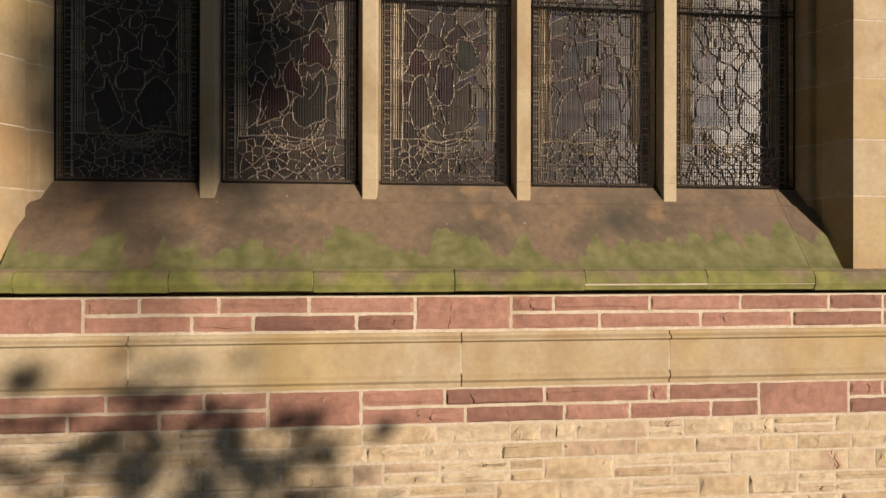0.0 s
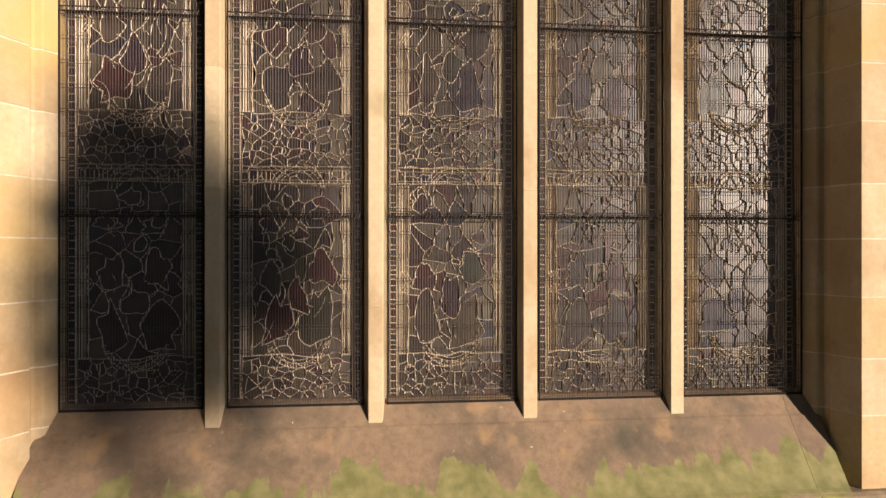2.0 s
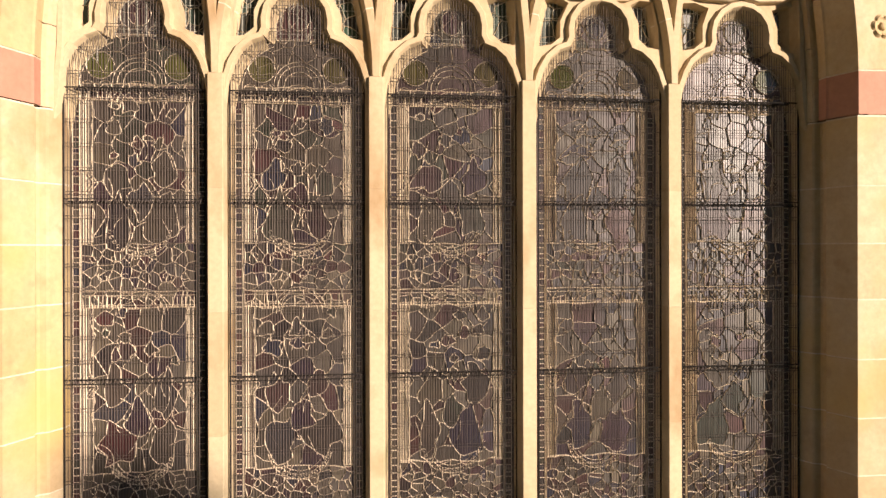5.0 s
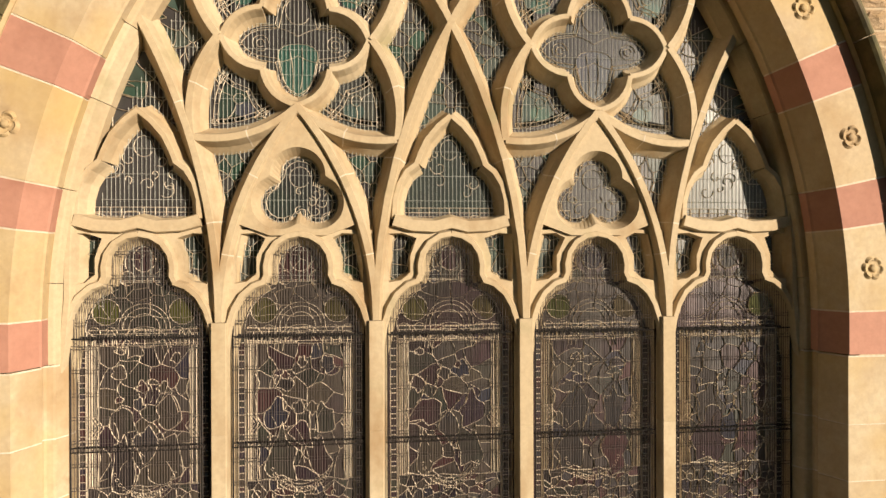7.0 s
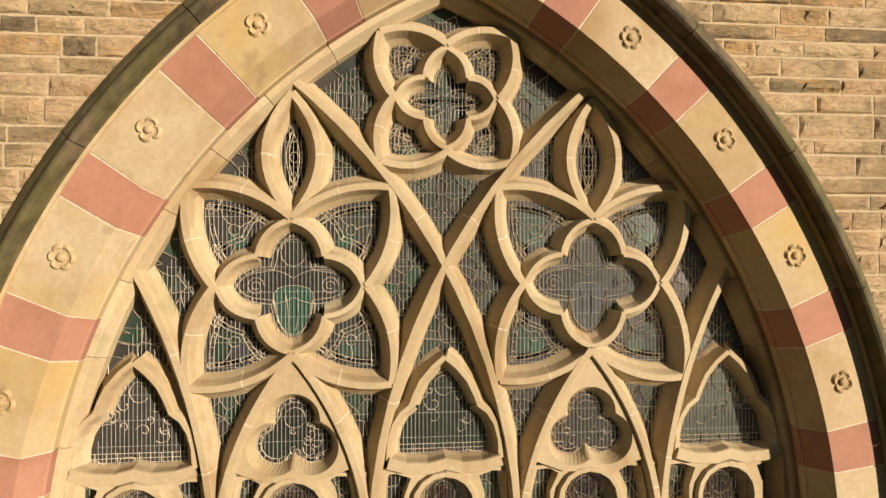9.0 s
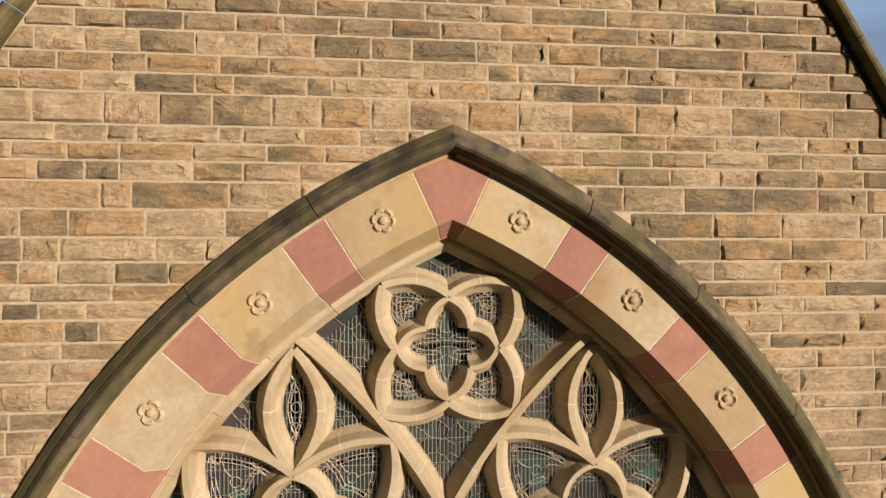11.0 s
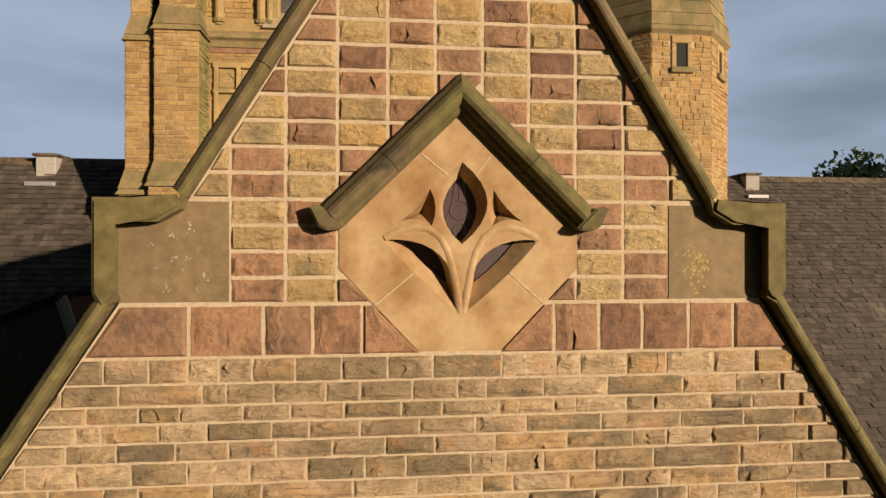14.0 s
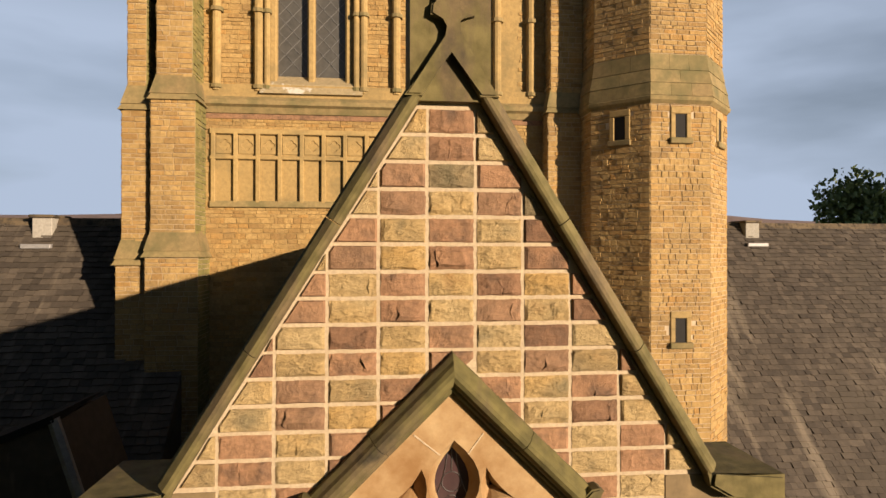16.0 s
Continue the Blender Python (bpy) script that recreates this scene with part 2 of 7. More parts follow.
TOWER = material("tower sandstone", [(0.266, 0.158, 0.054), (0.339, 0.218, 0.079), (0.391, 0.259, 0.100), (0.347, 0.196, 0.058)], 0.9, 14, 0.8,
                 stain=(0.192, 0.128, 0.056), stain_scale=0.9, stain_cut=(0.50, 0.74), vary="island", depth=0.03)
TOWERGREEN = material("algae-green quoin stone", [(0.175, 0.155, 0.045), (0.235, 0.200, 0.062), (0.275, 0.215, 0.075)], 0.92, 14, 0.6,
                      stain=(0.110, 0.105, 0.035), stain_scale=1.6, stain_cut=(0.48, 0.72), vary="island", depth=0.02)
TOWERDRESS = material("tower dressings", [(0.319, 0.218, 0.085), (0.366, 0.254, 0.102)], 0.9, 14, 0.2,
                      stain=(0.160, 0.124, 0.056), stain_scale=1.4, stain_cut=(0.48, 0.75), depth=0.01)
TOWERMOSS = material("lichened offset stone", [(0.192, 0.144, 0.060), (0.256, 0.192, 0.084), (0.224, 0.160, 0.072)], 0.92, 14, 0.3,
                     stain=(0.110, 0.100, 0.040), stain_scale=2.4, stain_cut=(0.45, 0.7), depth=0.01)
SLATE = material("stone slates", [(0.046, 0.036, 0.027), (0.062, 0.049, 0.037), (0.080, 0.064, 0.048), (0.100, 0.080, 0.060)], 0.85, 10, 0.4,
                 stain=(0.23, 0.19, 0.14), stain_scale=1.5, stain_cut=(0.56, 0.74), vary="island", depth=0.01, run=(1, 0.16, 0.16), tinge=(((0.062, 0.050, 0.036), 0.7, (0.52, 0.66), 2.1),))
PANEL = material("tawny carved sandstone", [(0.400, 0.276, 0.140), (0.456, 0.336, 0.192)], 0.85, 30, 0.12,
                 stain=(0.232, 0.124, 0.044), stain_scale=3.6, stain_cut=(0.40, 0.66), depth=0.004, speck=(0.86, 1.08))
LATTICE = material("dull lattice lead", [(0.10, 0.10, 0.10), (0.14, 0.135, 0.13)], 0.7, 60, 0.1, depth=0.001)
PALELICHEN = material("pale grey lichen", [(0.288, 0.256, 0.176), (0.368, 0.336, 0.256)], 0.95, 60, 0.3, depth=0.002)
OCHRELICHEN = material("ochre lichen", [(0.304, 0.216, 0.080), (0.368, 0.272, 0.112)], 0.95, 60, 0.3, depth=0.002)
GREYSTONE = material("lichen-pale sill stone", [(0.256, 0.200, 0.104), (0.304, 0.240, 0.136)], 0.9, 14, 0.2, stain=(0.480, 0.448, 0.384), stain_scale=2.6, stain_cut=(0.54, 0.6), depth=0.006)
LATTICEGLASS = material("dusty dark quarry glass", [(0.060, 0.057, 0.050), (0.095, 0.090, 0.078)], 0.4, 8, 0.3, depth=0.006)
LEADEN = material("weathered lead", [(0.256, 0.256, 0.264), (0.336, 0.328, 0.320)], 0.6, 20, 0.1, metal=0.3, depth=0.003)
WHITESTONE = material("pale ridge stone", [(0.307, 0.288, 0.248), (0.347, 0.327, 0.288)], 0.9, 20, 0.2, stain=(0.240, 0.208, 0.160), depth=0.005)
CAME = material("oxidised lead came", [(0.62, 0.53, 0.41), (0.74, 0.65, 0.51)], 0.7, 60, 0.1, depth=0.001)
WIRE = material("dark wire guard", [(0.075, 0.062, 0.056), (0.11, 0.092, 0.082)], 0.7, 80, 0.1, metal=0.0, depth=0.0005)
PALEWIRE = material("galvanised wire", [(0.42, 0.43, 0.39), (0.50, 0.50, 0.45)], 0.5, 80, 0.1, metal=0.3, depth=0.0005)
IRON = material("blackened iron bar", [(0.014, 0.012, 0.011), (0.02, 0.018, 0.016)], 0.9, 60, 0.1, metal=0.0, depth=0.001)
SOIL = material("mown grass", [(0.05, 0.075, 0.02), (0.08, 0.10, 0.03)], 0.95, 12, 0.6, stain=(0.10, 0.09, 0.04), stain_scale=0.6)
BARK = material("bark", [(0.07, 0.05, 0.035), (0.12, 0.09, 0.06)], 0.95, 14, 0.8, depth=0.03)
LEAF = material("dark summer leaves", [(0.045, 0.070, 0.016), (0.095, 0.130, 0.028), (0.16, 0.185, 0.042)], 0.6, 20, 0.1, vary="island")
HILL = material("heather moor", [(0.16, 0.11, 0.10), (0.20, 0.14, 0.12)], 1.0, 0.02, 0.0)
for dull in (WIRE, IRON):
    dull.node_tree.nodes["Principled BSDF"].inputs["Specular IOR Level"].default_value = 0.08
# near-black colour painted in for unlit depth: slit openings, sheet behind the glass
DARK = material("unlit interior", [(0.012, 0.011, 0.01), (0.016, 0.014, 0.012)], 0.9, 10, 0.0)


def glass(name, colors, vary="object", rough=0.12):
    m = material(name, colors, rough, 16, 0.22, vary=vary, depth=0.004, spread=0.1)
    m.node_tree.nodes["Principled BSDF"].inputs["IOR"].default_value = 1.5
    return m


PAINTED = [(0.086, 0.071, 0.053), (0.017, 0.013, 0.014), (0.050, 0.019, 0.019), (0.061, 0.055, 0.050), (0.108, 0.088, 0.062), (0.013, 0.012, 0.014), (0.072, 0.059, 0.048), (0.017, 0.019, 0.036),
           (0.040, 0.016, 0.019), (0.090, 0.076, 0.053), (0.029, 0.024, 0.024)]
GLASS = glass("old painted glass", PAINTED, rough=0.42)
DEEP = [(0.056, 0.042, 0.034), (0.013, 0.010, 0.012), (0.054, 0.016, 0.018), (0.042, 0.035, 0.034), (0.068, 0.053, 0.035), (0.014, 0.016, 0.032), (0.037, 0.014, 0.019), (0.027, 0.032, 0.022),
        (0.050, 0.038, 0.032), (0.018, 0.014, 0.014)]
DEEPGLASS = glass("deep-coloured painted glass", DEEP, rough=0.42)
DEEPGLASS_REST = glass("deep-coloured painted glass, small panes", DEEP, "island", rough=0.42)
GLASS_REST = glass("old painted glass, small panes", PAINTED, "island", rough=0.42)
PALEGLASS = glass("pale border glass", [(0.36, 0.31, 0.24), (0.46, 0.41, 0.32), (0.26, 0.22, 0.17)], "island")
GREENGLASS = glass("pale green tracery glass", [(0.035, 0.058, 0.048), (0.06, 0.065, 0.055), (0.036, 0.031, 0.033), (0.024, 0.056, 0.038), (0.022, 0.020, 0.022), (0.05, 0.046, 0.044)])
GREENGLASS_REST = glass("pale green tracery glass, upper panes", [(0.035, 0.058, 0.048), (0.06, 0.065, 0.055), (0.036, 0.031, 0.033), (0.024, 0.056, 0.038), (0.022, 0.020, 0.022), (0.05, 0.046, 0.044)], "island")
OLIVEGLASS = glass("olive painted glass", [(0.050, 0.055, 0.018), (0.075, 0.075, 0.022), (0.05, 0.04, 0.022), (0.065, 0.050, 0.030)])
DARKGREEN = glass("dark border glass", [(0.030, 0.034, 0.032), (0.045, 0.040, 0.042), (0.026, 0.030, 0.030)])
TEALGLASS = glass("teal tracery glass", [(0.022, 0.075, 0.060), (0.040, 0.085, 0.068), (0.045, 0.045, 0.062), (0.042, 0.088, 0.062)])
for pale in (GREENGLASS, GREENGLASS_REST, DARKGREEN, TEALGLASS):
    pale.node_tree.nodes["Principled BSDF"].inputs["Roughness"].default_value = 0.38


def thing(name, label="", category="", group="", kind="", at=(0, 0, 0)):
    ob = new(name)
    ob.location = at
    ob.empty_display_size = 0.1
    return tagged(ob, label, category, group, kind)


def obj(name, verts, faces, mat, parent=None, label="", smooth=False):
    me = bpy.data.meshes.new(name)
    me.from_pydata([tuple(v) for v in verts], [], faces)
    me.materials.append(mat)
    if smooth:
        me.polygons.foreach_set("use_smooth", [True] * len(me.polygons))
    me.update()
    ob = new(name, me)
    if parent:
        ob.parent = parent
        ob.matrix_parent_inverse = Matrix.Translation(-parent.matrix_basis.translation)
    if label:
        tagged(ob, label)
    return ob


def part(name, bm, mat, parent, label=""):
    bmesh.ops.recalc_face_normals(bm, faces=bm.faces)
    me = bpy.data.meshes.new(name)
    bm.to_mesh(me)
    bm.free()
    me.materials.append(mat)
    ob = new(name, me)
    if parent:
        ob.parent = parent
        ob.matrix_parent_inverse = Matrix.Translation(-parent.matrix_basis.translation)
    if label:
        tagged(ob, label)
    return ob


def place(name, me, parent, m, mat=None):
    ob = new(name, me)
    ob.parent = parent
    ob.matrix_basis = m
    return ob


def box(bm, x0, x1, y0, y1, z0, z1, bevel=0.0):
    v = [bm.verts.new((x, y, z)) for x in (x0, x1) for y in (y0, y1) for z in (z0, z1)]
    fs = [bm.faces.new([v[i] for i in f]) for f in ((0, 1, 3, 2), (4, 6, 7, 5), (0, 4, 5, 1), (2, 3, 7, 6), (0, 2, 6, 4), (1, 5, 7, 3))]
    if bevel:
        bmesh.ops.bevel(bm, geom=list({e for f in fs for e in f.edges}), offset=bevel, segments=1, affect="EDGES")


def prism(bm, outline, y0, y1):
    """A solid from an outline in x and z, between two depths."""
    a, b = [bm.verts.new((x, y0, z)) for x, z in outline], [bm.verts.new((x, y1, z)) for x, z in outline]
    bm.faces.new(a), bm.faces.new(b[::-1])
    for i in range(len(a)):
        j = (i + 1) % len(a)
        bm.faces.new((a[j], a[i], b[i], b[j]))


def arc(cx, cz, r, a0, a1, n=12):
    return [(cx + r * math.cos(radians(a0 + (a1 - a0) * i / n)), cz + r * math.sin(radians(a0 + (a1 - a0) * i / n))) for i in range(n + 1)]


def bow(p, q, s, n=10):
    """An arc from p to q that swells by s to the left of its way."""
    (px, pz), (qx, qz) = p, q
    dx, dz = qx - px, qz - pz
    return [(px + dx * t - dz * 4 * k, pz + dz * t + dx * 4 * k)
            for t, k in ((i / n, s / math.hypot(dx, dz) * (i / n) * (1 - i / n)) for i in range(n + 1))]


def sweep(bm, path, profile, closed=False):
    """A moulding: the profile (offset to the right of the way, depth y) carried along a path in x and z."""
    rings, n = [], len(path)
    for i, (x, z) in enumerate(path):
        a, b = path[i - 1] if i or closed else path[0], path[(i + 1) % n] if i < n - 1 or closed else path[-1]
        d0, d1 = Vector((x - a[0], z - a[1])), Vector((b[0] - x, b[1] - z))
        d0, d1 = (d0 if d0.length > 1e-6 else d1).normalized(), (d1 if d1.length > 1e-6 else d0).normalized()
        d = d0 + d1
        d = d.normalized() if d.length > 0.2 else d1
        k = 1 / max(0.45, d.dot(d1))
        nx, nz = d.y * k, -d.x * k
        rings.append([bm.verts.new((x + nx * u, y, z + nz * u)) for u, y in profile])
    m = len(profile)
    for i in range(n if closed else n - 1):
        r, s = rings[i], rings[(i + 1) % n]
        for j in range(m - 1):
            bm.faces.new((r[j], r[j + 1], s[j + 1], s[j]))
    if not closed:
        bm.faces.new(rings[0]), bm.faces.new(rings[-1][::-1])


# ---- the wall that carries the window ----
SPRING, ARCX, FACE_R, HOOD_R, HOOD_O = 6.215, 1.24, 3.11, 3.38, 3.505   # the pointed arch: both centres at x = -+ARCX
JAMB = FACE_R - ARCX                                                    # 1.87
GX = 0.046                                                              # the gable's middle


def gable_top(x):
    """The wall's top edge under the coping."""
    d = abs(x - GX)
    if d < 1.19:
        return 12.86 - 1.62 * d
    if d < 1.43:
        return 10.93
    return 10.56 - 1.555 * (d - 1.43)


def arch_z(x, r):
    return SPRING + math.sqrt(max(0.0, r * r - (abs(x) + ARCX) ** 2)) if abs(x) < r - ARCX else SPRING


def wall_sheet():
    """Mortar bed of the gable wall with the window's opening through it, half a metre thick."""
    xs = sorted({round(-4.4 + 0.1 * i, 3) for i in range(89)} | {-1.93, 1.93, GX, GX - 1.19, GX + 1.19, GX - 1.43, GX + 1.43, 0.0})
    bm = bmesh.new()
    for x0, x1 in zip(xs, xs[1:]):
        spans = [(0.0, 2.566, 0.0, 2.566)] if -1.93 <= (x0 + x1) / 2 <= 1.93 else []
        a, b = gable_top(x0 + 1e-4), gable_top(x1 - 1e-4)
        if spans and -0.3 <= x0 and x1 <= 0.41:          # the vent's opening
            spans += [(arch_z(x0, 3.17), 10.45, arch_z(x1, 3.17), 10.45), (11.21, a, 11.21, b)]
        elif spans:
            spans.append((arch_z(x0, 3.17), a, arch_z(x1, 3.17), b))
        else:
            spans += [(0.0, 2.566, 0.0, 2.566), (2.60, a, 2.60, b)]     # an open bed joint under the string course
        for l0, h0, l1, h1 in spans:
            f = [bm.verts.new(p) for p in ((x0, -0.001, l0), (x1, -0.001, l1), (x1, -0.001, h1), (x0, -0.001, h0))]
            g = [bm.verts.new((v.co.x, 0.5, v.co.z)) for v in f]
            bm.faces.new(f), bm.faces.new(g[::-1])
            bm.faces.new((f[1], f[0], g[0], g[1])), bm.faces.new((f[3], f[2], g[2], g[3]))
    for x in (-4.4, 4.4):
        z = gable_top(x)
        bm.faces.new([bm.verts.new(p) for p in ((x, -0.001, 0), (x, 0.5, 0), (x, 0.5, z), (x, -0.001, z))])
    for x in (-1.93, 1.93):
        bm.faces.new([bm.verts.new(p) for p in ((x, -0.001, 2.62), (x, 0.5, 2.62), (x, 0.5, SPRING), (x, -0.001, SPRING))])
    bmesh.ops.remove_doubles(bm, verts=bm.verts, dist=1e-5)
    return part("wall_south", bm, MORTAR, None)


wall = tagged(wall_sheet(), "gable wall of coursed buff and red sandstone with pale mortar", "wall", kind="structure")

# the arch stones: plain face, splayed reveal, small step
VOUSSOIR = [(HOOD_R, 0.30), (HOOD_R, -0.006), (FACE_R + 0.006, -0.006), (FACE_R, 0.004), (3.056, 0.112), (3.048, 0.120), (3.048, 0.30)]


def arch_stone(name, mat, parent, spans, profile=VOUSSOIR, label="", gap=0.075):
    """One stone of the arch. spans: (side, from angle, to angle); a keystone has one on each side."""
    bm = bmesh.new()
    for side, a0, a1 in spans:
        rings, n = [], max(2, round((a1 - a0) / 1.3))
        for i in range(n + 1):
            a = radians(a0 + gap + (a1 - a0 - 2 * gap) * i / n)
            top = [min(a, math.acos(ARCX / r)) for r, y in profile]      # no stone passes the arch's point
            if a < 0:                                      # below the springing the stones stand upright
                rings.append([bm.verts.new((side * (r - ARCX), y, SPRING + 3.2 * math.sin(a))) for r, y in profile])
            else:
                rings.append([bm.verts.new((side * max(0.0, r * math.cos(t) - ARCX), y, SPRING + r * math.sin(t))) for t, (r, y) in zip(top, profile)])
        for r, s in zip(rings, rings[1:]):
            for j in range(len(profile) - 1):
                bm.faces.new((r[j], r[j + 1], s[j + 1], s[j]))
        bm.faces.new(rings[0]), bm.faces.new(rings[-1][::-1])
    bmesh.ops.remove_doubles(bm, verts=bm.verts, dist=1e-5)
    return part(name, bm, mat, parent, label)


arch = thing("window_arch", "pointed arch of alternating cream and red sandstone voussoirs with carved rosettes", "arch", at=(0, 0.1, SPRING))
for side in (-1, 1):                                     # mortar between the stones, a hair behind their faces
    arch_stone("mortar_bed", PALEMORTAR, arch, [(side, -2.72, 67.2)], [(HOOD_R, 0.29), (HOOD_R, -0.0035), (FACE_R + 0.008, -0.0035), (FACE_R + 0.0025, 0.005), (3.0585, 0.1125), (3.052, 0.121), (3.052, 0.29)])
STEP, REDW = 11.45, 3.75
creams = []
for side in (-1, 1):
    for k in range(6):
        mid = -1.35 + STEP * k if k else -0.85
        arch_stone("voussoir", PINK, arch, [(side, mid - REDW / 2, mid + REDW / 2)])
        top = -1.35 + STEP * (k + 1) - REDW / 2 if k < 5 else 65.2
        arch_stone("voussoir", CREAM, arch, [(side, mid + REDW / 2, top)])
        creams.append((side, (mid + REDW / 2 + top) / 2, k))
arch_stone("keystone", PINK, arch, [(-1, 65.2, 69.5), (1, 65.2, 69.5)], label="red sandstone keystone")

INNER = [(3.056, 0.30), (3.056, 0.124), (3.050, 0.126), (3.062, 0.140), (3.066, 0.156), (3.058, 0.170), (3.030, 0.176), (3.020, 0.182), (2.994, 0.232), (2.986, 0.244), (2.982, 0.33), (3.0, 0.34)]
for side in (-1, 1):
    edges = [-2.72, 4, 12, 20, 27, 34, 40.5, 47, 54, 66.5]
    for a0, a1 in zip(edges, edges[1:]):
        arch_stone("inner_arch_stone", TRACERY, arch, [(side, a0, a1)], INNER, gap=0.03)


def rosette(side, angle, petals, size=0.056):
    """A carved flower on a voussoir's face: a round boss in a ring of hollow petals, one skin."""
    bm = bmesh.new()
    rings, n = [], petals * 8
    steps = ((0.0, 0.017), (0.16, 0.016), (0.28, 0.012), (0.36, 0.004), (0.42, 0.001), (0.62, 0.003), (0.78, 0.013), (0.84, 0.014), (1.0, 0.004), (1.12, 0.0))
    for f, hgt in steps[1:]:
        ring = []
        for i in range(n):
            a = 2 * math.pi * i / n
            w = abs(math.sin(petals * a / 2))                # 0 between petals, 1 on a petal's middle
            r = size * f * (1.0 if f < 0.35 else (0.80 if petals > 4 else 0.66) + (0.20 if petals > 4 else 0.34) * w ** 0.5)
            y = -hgt * (1.0 if f < 0.45 else 0.25 + 0.75 * w ** 0.6)
            ring.append(bm.verts.new((math.cos(a + 0.4) * r, y if f < 1.1 else 0.004, math.sin(a + 0.4) * r)))
        rings.append(ring)
    top = bm.verts.new((0, -steps[0][1], 0))
    for i in range(n):
        bm.faces.new((top, rings[0][i], rings[0][(i + 1) % n]))
    for p, q in zip(rings, rings[1:]):
        for i in range(n):
            bm.faces.new((p[i], q[i], q[(i + 1) % n], p[(i + 1) % n]))
    a = radians(angle)
    ob = part("rosette", bm, CREAM, arch)
    ob.matrix_basis = Matrix.Translation((side * (3.245 * math.cos(a) - ARCX), -0.006, SPRING + 3.245 * math.sin(a)))


for side, angle, k in creams:
    rosette(side, angle, (6, 4)[k % 2] if side > 0 else (6, 4, 6, 4, 4, 6)[k])

# hood mould over the arch
HOODP = [(HOOD_R, 0.01), (HOOD_R + 0.003, -0.016), (HOOD_R + 0.010, -0.022), (HOOD_R + 0.016, -0.036), (HOOD_R + 0.020, -0.072), (HOOD_R + 0.028, -0.094), (HOOD_R + 0.040, -0.104), (HOOD_R + 0.052, -0.103),
         (HOOD_R + 0.062, -0.094), (HOOD_R + 0.080, -0.074), (HOOD_R + 0.083, -0.064), (HOOD_R + 0.090, -0.062), (HOOD_O, -0.032), (HOOD_O + 0.004, 0.01)]
hood = thing("hood_mould", "dark mossy hood mould following the pointed arch", "moulding", at=(0, 0, SPRING))
for side in (-1, 1):
    edges = [-2, 10, 23, 35, 47, 57.5, 70.0]
    for a0, a1 in zip(edges, edges[1:]):
        arch_stone("hood_stone", HOODST, hood, [(side, a0, a1)], HOODP, gap=0.04)

for side in (-1, 1):                                     # the narrow cream fillet under the hood
    arch_stone("fillet", CREAM, arch, [(side, -2.0, 68.2)], [(HOOD_R - 0.002, 0.005), (HOOD_R - 0.002, -0.014), (HOOD_R + 0.004, -0.0195), (HOOD_R + 0.011, -0.024), (HOOD_R + 0.013, 0.005)], gap=0.03)

# jamb stones below the springing
JPROF = [(0.30, -0.006), (0.0, -0.006), (-0.004, 0.004), (-0.054, 0.112), (-0.060, 0.124), (-0.050, 0.134), (-0.045, 0.146), (-0.048, 0.160), (-0.056, 0.170), (-0.080, 0.176), (-0.090, 0.182), (-0.116, 0.232), (-0.124, 0.244), (-0.128, 0.33), (-0.11, 0.34)]
for side in (-1, 1):
    jamb = thing("window_jamb", "splayed cream sandstone jamb of the church window", "jamb", at=(side * 1.9, 0.1, 2.76))
    bm = bmesh.new()
    bed = [(0.19, 0.2), (0.19, -0.0035)] + [(u + 0.0025, y + 0.0015) for u, y in JPROF[1:]]
    lo, hi = ([bm.verts.new((side * (JAMB + u), y, z)) for u, y in bed] for z in (2.69, 6.062))
    for i in range(len(bed) - 1):
        bm.faces.new((lo[i], lo[i + 1], hi[i + 1], hi[i]))
    part("mortar_bed", bm, PALEMORTAR, jamb)
    z, k = 2.675, 0
    hs = [0.345, 0.262, 0.285, 0.27, 0.255, 0.29, 0.268, 0.275, 0.28, 0.262, 0.27, 0.324]
    for k, h in enumerate(hs):
        bm = bmesh.new()
        out = (0.36, 0.20)[k % 2]
        prof = [(out, 0.2), (out, -0.006)] + JPROF[1:]
        top = min(SPRING - 0.002, z + h - 0.007)
        lo = [bm.verts.new((side * (JAMB + u), y, z)) for u, y in prof]
        hi = [bm.verts.new((side * (JAMB + u), y, top)) for u, y in prof]
        for i in range(len(prof) - 1):
            bm.faces.new((lo[i], lo[i + 1], hi[i + 1], hi[i]))
        bm.faces.new(lo), bm.faces.new(hi[::-1])
        part("jamb_stone", bm, CREAM, jamb)
        z += h

# ---- tracery ----
FRONT, BACK = 0.19, 0.305


def bar_profile(front, back, y0=FRONT, y1=BACK):
    m, h = (y0 + y1) / 2, front / 2 + (back - front) * 0.19
    return [(-back / 2, y1), (-h, m), (-front / 2 - 0.004, y0 + 0.008), (-front / 2, y0), (front / 2, y0), (front / 2 + 0.004, y0 + 0.008), (h, m), (back / 2, y1)]


MAIN = bar_profile(0.030, 0.135)
SECOND = bar_profile(0.022, 0.115, 0.198)
tracery = thing("window_tracery", "carved cream sandstone tracery of a five-light gothic window", "tracery", at=(0, 0.25, 3.06))


bars_made = [0]


